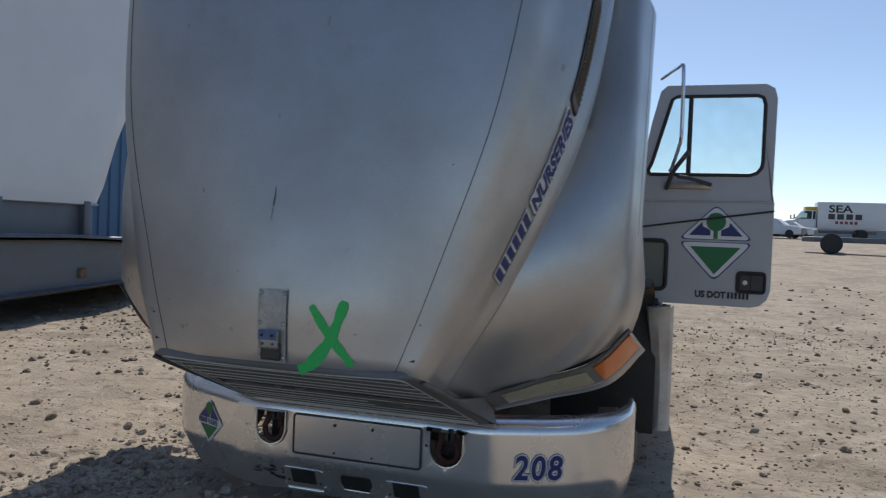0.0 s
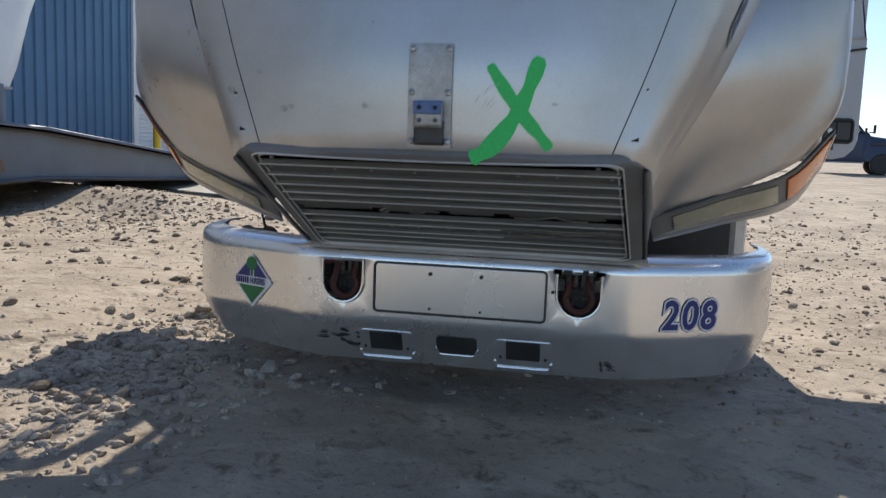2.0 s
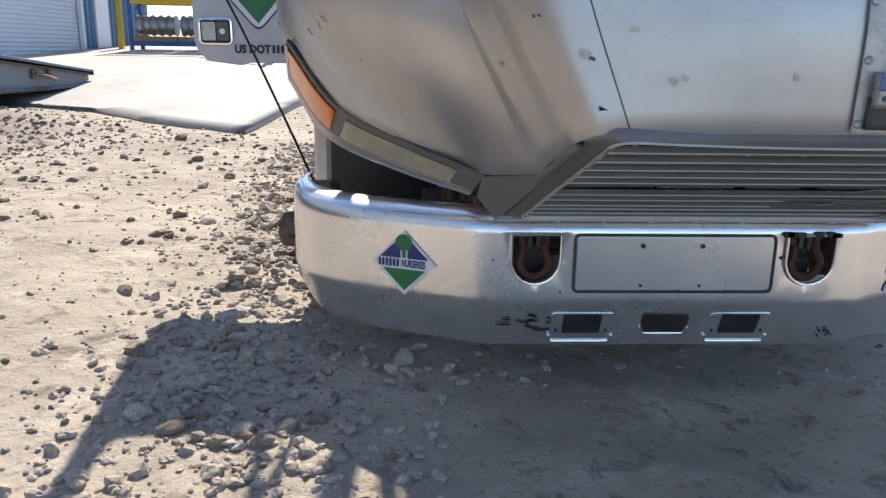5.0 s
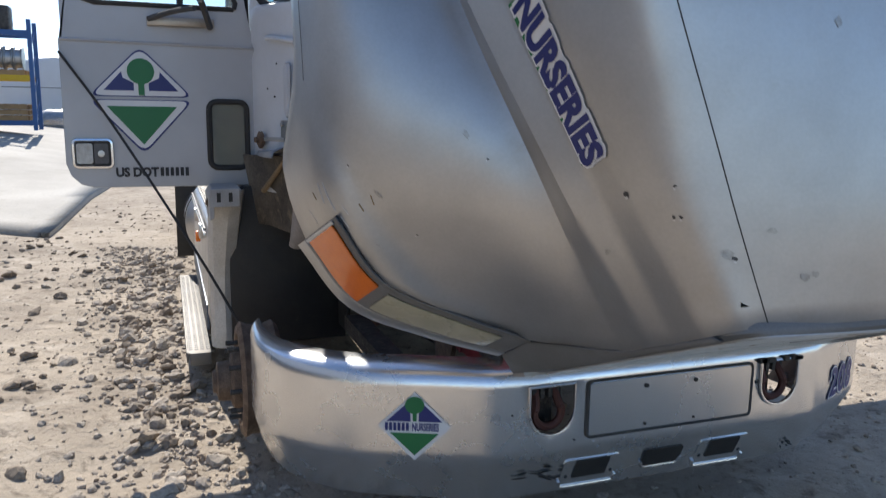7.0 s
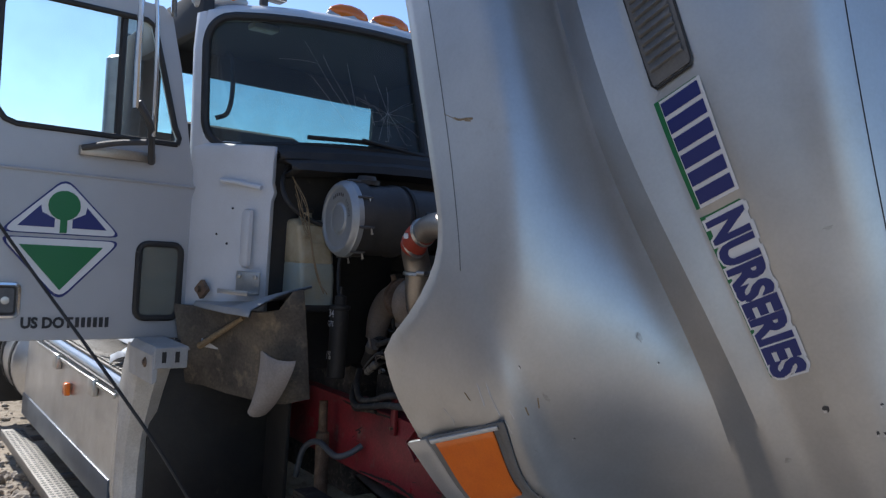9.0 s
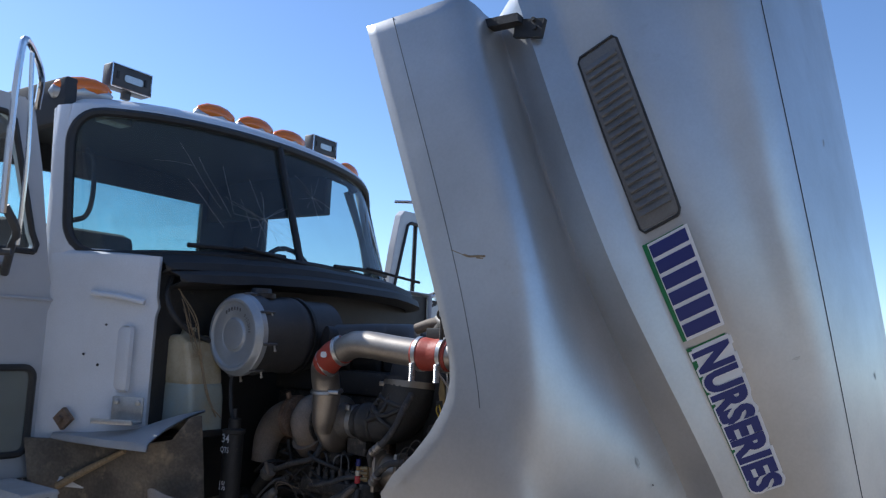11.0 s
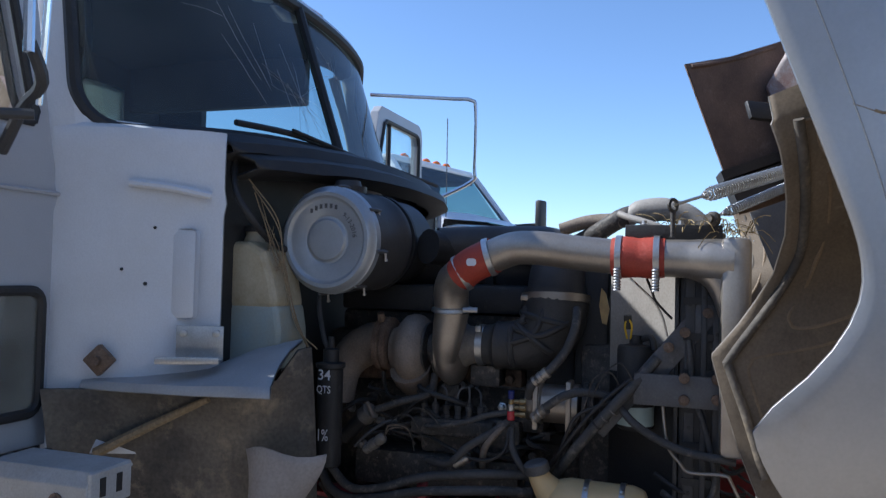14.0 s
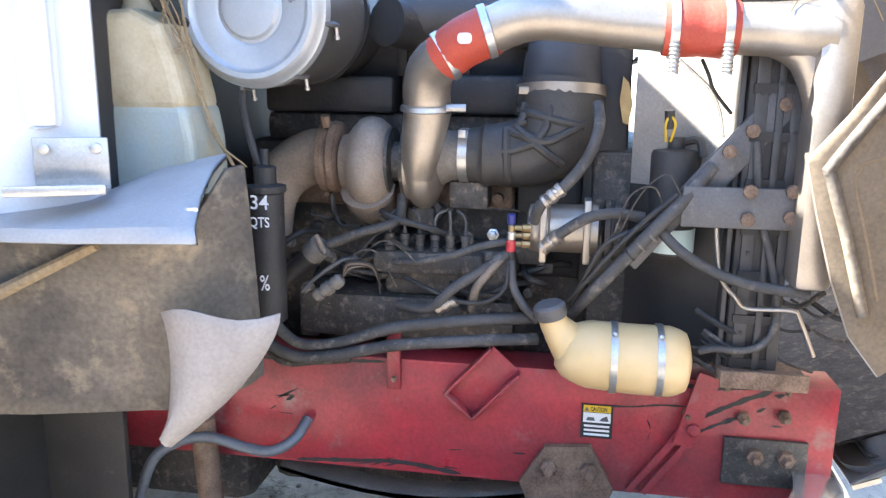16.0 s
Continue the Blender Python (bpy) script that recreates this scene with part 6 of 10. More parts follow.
for y in (3.66, 3.79):
    bm = bmesh.new()
    lathe(bm, [(0, 0.013), (0.010, 0.013), (0.012, 0.008), (0.03, 0.007)], (-2.35, y, 0.815), (0, 0, -1), 8)
    part("foot_bolt", bm, M_RUST, foot)
# red bracket and strap
bm = bmesh.new()
m_ = pose(-2.285, 4.35, 0.735, 0, 0, 0) @ pose(0, 0, 0, -48, 0, 0)
for q in ((-0.02, 0.02, -0.085, 0.085, -0.05, -0.042), (-0.02, 0.02, -0.085, 0.085, 0.042, 0.05), (0.012, 0.02, -0.085, 0.085, -0.05, 0.05), (-0.02, 0.02, 0.078, 0.085, -0.05, 0.05)):
    box(bm, *q, 0.003, m_)
part("red_bracket", bm, M_REDRAIL, rail, "red channel bracket")
bm = bmesh.new()
box(bm, -2.285, -2.268, 4.555, 4.59, 0.70, 0.86, 0.004)
part("hose_strap", bm, M_REDRAIL, rail, "red hose strap")


def piece(name, material, label, *tubes, parent=truck, seg=14):
    bm = bmesh.new()
    for pts, r_ in tubes:
        tube(bm, pts, r_, seg, 6 if len(pts) > 2 else 1)
    return part(name, bm, material, parent, label)


# engine block mass
bm = bmesh.new()
box(bm, -2.02, -1.30, 4.10, 5.05, 0.72, 1.30, 0.03)
engine = part("engine_block", bm, M_GREASE, truck, "greasy dark diesel engine block")
for name_, q, b_, m_ in (("cylinder_head", (-2.05, -1.35, 4.14, 4.98, 1.30, 1.375), 0.02, M_GREASE), ("valve_cover", (-2.08, -1.4, 4.62, 4.97, 1.375, 1.47), 0.015, M_BLACK), ("valve_cover", (-2.08, -1.4, 4.24, 4.60, 1.375, 1.475), 0.015, M_BLACK), ("side_cover", (-2.2, -2.02, 4.28, 4.85, 0.80, 0.92), 0.02, M_GREASE)):
    bm = bmesh.new()
    box(bm, *q, b_)
    part(name_, bm, m_, engine)
bm = bmesh.new()
box(bm, -2.19, -2.02, 4.28, 4.62, 0.92, 1.05, 0.02)
part("pump_drive", bm, M_GREASE, engine, "oily pump drive housing")

bm = bmesh.new()
box(bm, -2.12, -1.2, 3.93, 4.11, 0.70, 1.30, 0.03)
part("front_cover", bm, M_GREASE, engine, "greasy front gear cover")
bm = bmesh.new()
sheet(bm, [[(-2.275, 3.80, 0.82), (-2.275, 3.80, 1.22)], [(-2.20, 3.90, 0.84), (-2.20, 3.90, 1.22)], [(-2.12, 4.01, 0.86), (-2.12, 4.01, 1.22)]], True)
thicken(part("lower_shroud", bm, M_BLACK, truck, "dark lower fan shroud"), 0.01, 0.0)
# turbocharger
bm = bmesh.new()
tube(bm, [(-2.13, 4.76, 1.265), (-2.13, 4.82, 1.262), (-2.135, 4.885, 1.225), (-2.15, 4.92, 1.16), (-2.16, 4.928, 1.06)], [0.074, 0.072, 0.068, 0.058, 0.05], 22, 6)
turbo = part("exhaust_elbow", bm, M_CAST, truck, "tan dusty cast exhaust elbow")
bm = bmesh.new()
lathe(bm, [(0, 0.075), (0.004, 0.090), (0.02, 0.092), (0.024, 0.086), (0.030, 0.086), (0.034, 0.092), (0.048, 0.090), (0.052, 0.075)], (-2.14, 4.738, 1.265), (0, 1, 0), 30)
tube(bm, [(-2.19, 4.765, 1.345), (-2.20, 4.765, 1.372)], 0.012, 8, 1)
part("band_clamp", bm, M_RUST, turbo, "rusty band clamp")
bm = bmesh.new()
lathe(bm, [(0, 0.05), (0.006, 0.078), (0.018, 0.10), (0.038, 0.115), (0.06, 0.119), (0.082, 0.113), (0.10, 0.095), (0.115, 0.075), (0.13, 0.07)], (-2.14, 4.602, 1.252), (0, 1, 0), 36)
tube(bm, [(-2.17, 4.665, 1.19), (-2.13, 4.665, 1.15), (-2.06, 4.665, 1.16)], [0.07, 0.06, 0.055], 14, 4)
part("turbine_housing", bm, M_CAST, truck, "rusty dusty cast turbine housing")
bm = bmesh.new()
lathe(bm, [(0, 0.05), (0.004, 0.092), (0.012, 0.094), (0.016, 0.05), (0.04, 0.05), (0.044, 0.086), (0.052, 0.086)], (-2.14, 4.56, 1.258), (0, 1, 0), 28)
part("bearing_housing", bm, M_GREASE, truck, "oily turbo bearing housing")
bm = bmesh.new()
lathe(bm, [(0, 0.06), (0.010, 0.082), (0.018, 0.103), (0.034, 0.116), (0.052, 0.118), (0.070, 0.110), (0.080, 0.095), (0.088, 0.095), (0.092, 0.06)], (-2.145, 4.474, 1.258), (0, 1, 0), 40)
tube(bm, [(-2.235, 4.52, 1.23), (-2.245, 4.515, 1.28), (-2.25, 4.505, 1.34), (-2.255, 4.495, 1.395)], [0.034, 0.046, 0.053, 0.056], 18, 5)
part("compressor_housing", bm, M_ALU, truck, "dirty aluminium compressor housing")
bm = bmesh.new()
lathe(bm, [(0, 0.055), (0.004, 0.066), (0.014, 0.064), (0.018, 0.055)], (-2.257, 4.495, 1.388), (-0.1, 0, 1), 26)
lathe(bm, [(0, 0.009), (0.045, 0.009)], (-2.30, 4.445, 1.398), (0.2, -1, 0), 8)
part("v_band_clamp", bm, M_STEEL, truck, "steel v-band clamp")
# exhaust manifold under it
bm = bmesh.new()
box(bm, -2.08, -2.0, 4.30, 4.95, 1.13, 1.20, 0.02)
for k in range(6):
    lathe(bm, [(0, 0.014), (0.03, 0.014), (0.032, 0.01)], (-2.08, 4.34 + k * 0.115, 1.165), (-1, 0, 0), 8)
part("exhaust_manifold", bm, M_RUST, engine, "reddish rusty exhaust manifold")
bm = bmesh.new()
tube(bm, [(-2.258, 4.495, 1.40), (-2.27, 4.495, 1.44), (-2.295, 4.48, 1.485), (-2.33, 4.44, 1.515)], [0.055, 0.056, 0.055, 0.052], 20, 5)
part("charge_pipe", bm, M_ALU, truck, "dusty aluminium charge pipe")
bm = bmesh.new()
tube(bm, [(-2.325, 4.448, 1.508), (-2.345, 4.40, 1.54), (-2.36, 4.335, 1.568)], 0.055, 16, 5)
hose = part("charge_hose", bm, M_HOSE, truck, "red silicone charge hose")
bm = bmesh.new()
prism(bm, rounded(0.03, 0.022, 0.008, 3), 0.003, Matrix.Translation((-2.405, 4.39, 1.545)) @ Matrix(((0, 0, -1, 0), (1, 0, 0, 0), (0, 1, 0, 0), (0, 0, 0, 1))))
part("hose_mark", bm, M_DECALW, hose, "white mark", False)
for c, ax in (((-2.328, 4.442, 1.512), (0.15, -0.8, 0.5)), ((-2.358, 4.348, 1.562), (0.1, -0.9, 0.3))):
    bm = bmesh.new()
    lathe(bm, [(-0.009, 0.056), (-0.008, 0.0585), (0.008, 0.0585), (0.009, 0.056)], c, ax, 22)
    part("hose_clamp", bm, M_STEEL, truck, "steel hose clamp")
bm = bmesh.new()
tube(bm, [(-2.357, 4.345, 1.562), (-2.37, 4.27, 1.588), (-2.375, 4.19, 1.590), (-2.37, 4.08, 1.578), (-2.365, 3.965, 1.568)], 0.05, 18, 6)
part("charge_pipe", bm, M_ALU, truck, "dusty aluminium charge pipe")
bm = bmesh.new()
tube(bm, [(-2.365, 3.985, 1.568), (-2.365, 3.95, 1.568), (-2.365, 3.91, 1.567), (-2.365, 3.87, 1.567), (-2.365, 3.84, 1.567)], [0.055, 0.06, 0.056, 0.06, 0.055], 18, 4)
part("charge_hose", bm, M_HOSE, truck, "faded red ribbed charge hose")
for y in (3.965, 3.862):
    bm = bmesh.new()
    lathe(bm, [(-0.009, 0.058), (-0.008, 0.062), (0.008, 0.062), (0.009, 0.058)], (-2.365, y, 1.568), (0, 1, 0), 22)
    lathe(bm, [(k * 0.004, 0.009 + 0.003 * (k % 2)) for k in range(16)], (-2.42, y, 1.535), (0, 0, -1), 10)
    part("spring_clamp", bm, M_STEEL, truck, "spring-loaded hose clamp")
bm = bmesh.new()
tube(bm, [(-2.365, 3.85, 1.567), (-2.365, 3.78, 1.566), (-2.368, 3.722, 1.562), (-2.37, 3.66, 1.56)], [0.052, 0.053, 0.060, 0.062], 20, 5)
tube(bm, [(-2.365, 3.765, 1.545), (-2.367, 3.715, 1.525), (-2.37, 3.688, 1.478), (-2.37, 3.672, 1.40)], [0.034, 0.040, 0.034, 0.022], 14, 5)
box(bm, -2.425, -2.325, 3.618, 3.695, 1.04, 1.625, 0.018)
part("cooler_tank", bm, M_ALU, truck, "cast aluminium charge cooler tank")
# black intake elbow to the air filter
M_TAN = mat("dusty_grey_casting", (0.20, 0.18, 0.155), 0.65, 0.1, (0.10, 0.09, 0.08), 8.0, 0.7, 0.15, 160, 0.001, 90)
M_ELBOW = mat("dusty_rubber", (0.035, 0.034, 0.033), 0.5, 0.0, (0.065, 0.061, 0.056), 7.0, 0.8, 0.12, 180, 0.001, 90, (0.14, 0.125, 0.108), 0.64)
bm = bmesh.new()
tube(bm, [(-2.15, 4.485, 1.275), (-2.15, 4.455, 1.277), (-2.15, 4.42, 1.279)], [0.075, 0.062, 0.062], 20, 4)
part("inlet_bell", bm, M_TAN, truck, "grey dusty inlet bell")
bm = bmesh.new()
lathe(bm, [(-0.012, 0.063), (-0.011, 0.067), (0.011, 0.067), (0.012, 0.063)], (-2.15, 4.42, 1.279), (0, 1, 0), 26)
box(bm, -2.215, -2.20, 4.41, 4.43, 1.325, 1.345, 0.003)
part("hose_clamp", bm, M_STEEL, truck, "bright worm clamp")
bm = bmesh.new()
tube(bm, [(-2.15, 4.425, 1.279), (-2.15, 4.385, 1.281), (-2.15, 4.368, 1.281), (-2.15, 4.35, 1.282), (-2.148, 4.29, 1.286), (-2.14, 4.235, 1.305), (-2.125, 4.20, 1.36), (-2.11, 4.193, 1.41), (-2.10, 4.19, 1.45)], [0.065, 0.067, 0.080, 0.075, 0.083, 0.096, 0.105, 0.108, 0.106], 24, 4, True)
elbow = part("intake_elbow", bm, M_ELBOW, truck, "black rubber intake elbow with raised ribs")
ELB = [((4.34, 1.283), 0.078), ((4.29, 1.286), 0.084), ((4.235, 1.305), 0.096), ((4.205, 1.345), 0.103), ((4.195, 1.39), 0.107), ((4.19, 1.415), 0.107)]


def on_elbow(s, a):
    """A point on the elbow's outer skin: s along the bend 0..5, a across in degrees, 0 facing out."""
    i = min(int(s), len(ELB) - 2)
    (p0, r0), (p1, r1) = ELB[i], ELB[i + 1]
    f = s - i
    y, z, r_ = p0[0] + (p1[0] - p0[0]) * f, p0[1] + (p1[1] - p0[1]) * f, r0 + (r1 - r0) * f
    d_ = Vector((0, p1[0] - p0[0], p1[1] - p0[1])).normalized()
    side = Vector((0, d_.z, -d_.y))
    x = -2.15 + 0.05 * max(0.0, s - 2.0) / 3.0
    return Vector((x, y, z)) + (r_ - 0.004) * (Vector((-1, 0, 0)) * math.cos(radians(a)) + side * math.sin(radians(a)))


for pts in ([(k * 0.5 + 0.4, 10) for k in range(9)], [(k * 0.45 + 0.5, 50) for k in range(9)], [(0.6, a) for a in range(-50, 66, 13)], [(2.1, a) for a in range(-44, 71, 13)],
            [(0.9 + k * 0.36, 48 - k * 11.0) for k in range(9)], [(3.6, a) for a in range(-40, 66, 13)]):
    piece("elbow_rib", M_ELBOW, "", ([on_elbow(s_, a) for s_, a in pts], 0.0105), parent=elbow, seg=8)
bm = bmesh.new()
lathe(bm, [(-0.013, 0.106), (-0.012, 0.111), (0.012, 0.111), (0.013, 0.106)], (-2.102, 4.191, 1.438), (0.1, 0, 1), 30)
box(bm, -2.185, -2.165, 4.265, 4.29, 1.43, 1.448, 0.003)
part("hose_clamp", bm, M_ALU, truck, "wide steel band clamp")
piece("intake_duct", M_DARK, "dark plastic intake duct", ([(-2.095, 4.19, 1.44), (-2.085, 4.19, 1.50), (-2.07, 4.19, 1.545), (-2.03, 4.23, 1.60), (-2.0, 4.40, 1.62), (-2.1, 4.6, 1.61)], [0.10, 0.095, 0.09, 0.075, 0.06, 0.057]))

bm = bmesh.new()
box(bm, -1.98, -1.42, 4.20, 4.95, 1.46, 1.64, 0.04)
for k in range(4):
    box(bm, -2.0, -1.98, 4.26 + k * 0.17, 4.29 + k * 0.17, 1.47, 1.62, 0.004)
part("intake_manifold", bm, M_BLACK, truck, "grimy black intake manifold")

# air filter canister
FC, FA = Vector((-2.445, 4.845, 1.605)), Vector((1.0, -0.06, 0.02)).normalized()
bm = bmesh.new()
lathe(bm, [(0, 0.135), (0.0, 0.165), (0.06, 0.168), (0.065, 0.158), (0.20, 0.158), (0.21, 0.165), (0.24, 0.165), (0.25, 0.155), (0.45, 0.152), (0.47, 0.1)], FC + FA * 0.03, FA, 40)
air = part("air_filter", bm, M_DARK, truck, "black cylindrical air filter canister")
bm = bmesh.new()
lathe(bm, [(-0.010, 0.001), (-0.011, 0.050), (-0.010, 0.061), (-0.003, 0.067), (-0.002, 0.074), (-0.006, 0.080), (-0.006, 0.124), (-0.009, 0.131), (-0.016, 0.137), (-0.017, 0.148), (-0.008, 0.158), (0.004, 0.162), (0.008, 0.168), (0.030, 0.170), (0.036, 0.160)], FC, FA, 56)
lid = part("lid", bm, M_LID, air, "grey steel filter lid with pressed rings")
q = FA.to_track_quat("Z", "Y").to_matrix()
up_ = Vector((0, 0, 1)) - FA * FA.z
side_ = FA.cross(up_).normalized()
words("9-13-2016", 0.021, M_STAYGREY, lid, "stamped_date", lambda u, v: FC - FA * 0.0072 + (0.092 + v) * (math.cos(0.62 + u / 0.10) * up_ + math.sin(0.62 + u / 0.10) * side_), "stamped date on the lid", 0.0002)
for k in range(6):
    u = -0.30 + k * 0.17
    bm = bmesh.new()
    c = FC - FA * 0.0068 + 0.106 * (math.cos(u) * up_ + math.sin(u) * side_ * -1)
    box(bm, -0.0045, 0.0045, -0.007, 0.007, -0.0006, 0.0006, 0.0, Matrix.Translation(c) @ q.to_4x4())
    part("stamp_bar", bm, M_STAYGREY, lid, "", False)
for k in range(8):
    a = 2 * math.pi * k / 8 + 0.2
    c = FC + q @ Vector((0.171 * math.cos(a), 0.171 * math.sin(a), 0.035))
    bm = bmesh.new()
    tube(bm, [c - FA * 0.026, c + FA * 0.01, c + FA * 0.045], [0.005, 0.008, 0.004], 6, 3)
    clip = part("lid_clip", bm, M_STAYGREY, air, "dull steel lid clip")
    bm = bmesh.new()
    lathe(bm, [(0, 0.004), (0.022, 0.004), (0.024, 0.006), (0.03, 0.006)], c + FA * 0.03, -up_ + FA * 0.2, 8)
    part("clip_bolt", bm, M_STEEL, clip)
for d_ in (0.075, 0.30):
    bm = bmesh.new()
    lathe(bm, [(-0.008, 0.160), (-0.008, 0.1665), (0.008, 0.1665), (0.008, 0.160)], FC + FA * d_, FA, 44)
    part("canister_band", bm, M_BLACK, air, "black steel canister band")
piece("intake_snorkel", M_BLACK, "black rubber snorkel", ([(-2.15, 4.62, 1.60), (-1.95, 4.5, 1.58), (-1.8, 4.4, 1.55)], 0.06))
bm = bmesh.new()
lathe(bm, [(0, 0.06), (0.02, 0.062), (0.022, 0.045), (0.04, 0.04)], FC + FA * 0.12 + Vector((0, 0, 0.155)), (0, 0, 1), 18)
part("filter_cap", bm, M_DARK, air)

# washer tank: broad shouldered jug, fluid showing through its lower half
side_on = Matrix(((0, 0, 1, -2.57), (1, 0, 0, 0), (0, 1, 0, 0), (0, 0, 0, 1)))
bm = bmesh.new()
prism(bm, [(5.175, 1.385), (5.17, 1.50), (5.145, 1.565), (5.11, 1.592), (5.05, 1.595), (4.992, 1.565), (4.962, 1.49), (4.946, 1.42), (4.943, 1.385)], 0.17, side_on)
bmesh.ops.recalc_face_normals(bm, faces=bm.faces)
tank = part("washer_tank", bm, M_WASHER, truck, "stained tan washer fluid tank", False)
bm = bmesh.new()
prism(bm, [(5.18, 1.20), (5.175, 1.405), (4.943, 1.405), (4.93, 1.33), (4.925, 1.20)], 0.17, side_on)
bmesh.ops.recalc_face_normals(bm, faces=bm.faces)
low_tank = part("tank_bottom", bm, M_FLUID, tank, "blue fluid showing through the plastic", False)
for ob_ in (tank, low_tank):
    bw = ob_.modifiers.new("round", "BEVEL")
    bw.width, bw.segments, bw.limit_method, bw.angle_limit = (0.022 if ob_ is tank else 0.018), 3, "ANGLE", radians(60)
bm = bmesh.new()
lathe(bm, [(0, 0.034), (0.012, 0.032), (0.02, 0.028), (0.045, 0.028)], (-2.49, 5.078, 1.59), (0, 0, 1), 18)
part("tank_neck", bm, M_WASHER, tank)
bm = bmesh.new()
lathe(bm, [(0, 0.034), (0.016, 0.035), (0.020, 0.028)], (-2.49, 5.078, 1.625), (0, 0, 1), 18)
part("tank_cap", bm, M_BLACK, tank, "black tank cap")
bm = bmesh.new()
box(bm, -2.58, -2.40, 4.915, 5.18, 1.185, 1.215, 0.006)
part("tank_tray", bm, M_BLACK, tank, "black tank tray")
# oil separator with chalk marks
bm = bmesh.new()
lathe(bm, [(0, 0.034), (0.005, 0.04), (0.30, 0.04), (0.305, 0.046), (0.318, 0.046), (0.322, 0.025), (0.36, 0.025), (0.365, 0.01), (0.40, 0.01)], (-2.42, 4.835, 0.905), (0, 0, 1), 22)
cyl = part("oil_reservoir", bm, M_BLACK, truck, "black cylinder with white chalk marks")
words("34", 0.045, M_DECALW, cyl, "chalk_mark", lambda u, v: Vector((-2.4625 + 0.5 * (u - 0.02) ** 2, 4.857 - u, 1.175 + v)), "white chalk figures", 0.0005)
words("QTS", 0.032, M_DECALW, cyl, "chalk_mark", lambda u, v: Vector((-2.4625 + 0.5 * (u - 0.02) ** 2, 4.86 - u * 0.8, 1.135 + v)), "white chalk letters", 0.0005)
words("1%", 0.05, M_DECALW, cyl, "chalk_mark", lambda u, v: Vector((-2.4625 + 0.5 * (u - 0.02) ** 2, 4.857 - u * 0.7, 0.99 + v)), "white chalk figures", 0.0005)
M_SHROUD = mat("dusty_pale_shroud", (0.36, 0.335, 0.30), 0.6, 0.0, (0.25, 0.225, 0.195), 5.0, 0.7, 0.1, 150, 0.0008, 60)
# radiator side rails
for y, w, x in ((3.70, 0.012, -2.335), (3.735, 0.008, -2.34), (3.772, 0.014, -2.335), (3.808, 0.006, -2.32)):
    bm = bmesh.new()
    box(bm, x, -2.27, y - w, y + w, 0.80, 1.62, 0.003)
    rr_ = part("radiator_rail", bm, M_DARK, truck, "dark radiator side rail")
for y, z in ((3.735, 1.46), (3.772, 1.44), (3.70, 1.36), (3.772, 1.10), (3.735, 0.98), (3.772, 0.92), (3.735, 0.90)):
    bm = bmesh.new()
    lathe(bm, [(0, 0.005), (0.003, 0.005)], (-2.341, y, z), (-1, 0, 0), 8)
    part("rail_hole", bm, M_BLACK, rr_)
piece("sensor_lead", M_YELLOW, "yellow sensor wires", ([(-2.25, 3.95, 1.33), (-2.27, 3.955, 1.37), (-2.27, 3.945, 1.395)], 0.003), ([(-2.25, 3.94, 1.33), (-2.275, 3.935, 1.37), (-2.27, 3.945, 1.39)], 0.003), seg=6)
piece("sensor_plug", M_BLACK, "black drier switch plug", ([(-2.26, 3.945, 1.36), (-2.265, 3.948, 1.40)], 0.012), ([(-2.24, 3.91, 1.33), (-2.26, 3.88, 1.335), (-2.27, 3.87, 1.30)], 0.010), seg=8)
# radiator, shroud and top tank
bm = bmesh.new()
box(bm, -2.33, -1.05, 3.70, 3.80, 0.80, 1.60, 0.01)
for k in range(7):
    box(bm, -2.338, -2.33, 3.71, 3.79, 0.84 + k * 0.1, 0.86 + k * 0.1)
part("radiator", bm, M_BLACK, truck, "dusty black radiator")
bm = bmesh.new()
sheet(bm, [[(-2.27, y, z) for y, z in ((3.80, 1.22), (3.80, 1.57))], [(-2.2, y, z) for y, z in ((3.90, 1.22), (3.90, 1.55))], [(-2.12, y, z) for y, z in ((4.01, 1.22), (4.01, 1.52))]], True)
sheet(bm, [[(-2.27, 3.80, 1.57), (-1.15, 3.80, 1.57)], [(-2.12, 4.01, 1.52), (-1.25, 4.01, 1.52)]])
thicken(part("fan_shroud", bm, M_SHROUD, truck, "pale dusty fan shroud"), 0.01, 0.0)
bm = bmesh.new()
box(bm, -2.28, -1.05, 3.68, 3.84, 1.61, 1.645, 0.006)
tube(bm, [(-2.16, 3.965, 1.685), (-2.15, 3.93, 1.715), (-2.15, 3.86, 1.722), (-2.15, 3.79, 1.705), (-2.16, 3.735, 1.67)], [0.022, 0.034, 0.036, 0.034, 0.026], 16, 5)
part("radiator_top_tank", bm, M_SHROUD, truck, "dusty radiator top tank and neck")
bm = bmesh.new()
box(bm, -2.36, -1.10, 3.69, 3.95, 1.648, 1.656, 0.002)
box(bm, -2.366, -2.358, 3.69, 3.95, 1.615, 1.66, 0.002)
shelf = part("radiator_top_plate", bm, M_BLACK, truck, "black steel plate over the radiator")
for y in (3.72, 3.80, 3.90):
    bm = bmesh.new()
    lathe(bm, [(0, 0.012), (0.008, 0.012), (0.010, 0.008), (0.018, 0.007)], (-2.335, y, 1.656), (0, 0, 1), 8)
    part("plate_bolt", bm, M_STEEL, shelf)
piece("overflow_tube", M_SHROUD, "pale dusty hose over the radiator", ([(-2.26, 3.978, 1.70), (-2.28, 3.95, 1.688), (-2.30, 3.90, 1.672), (-2.31, 3.855, 1.655), (-2.31, 3.827, 1.632)], 0.010))
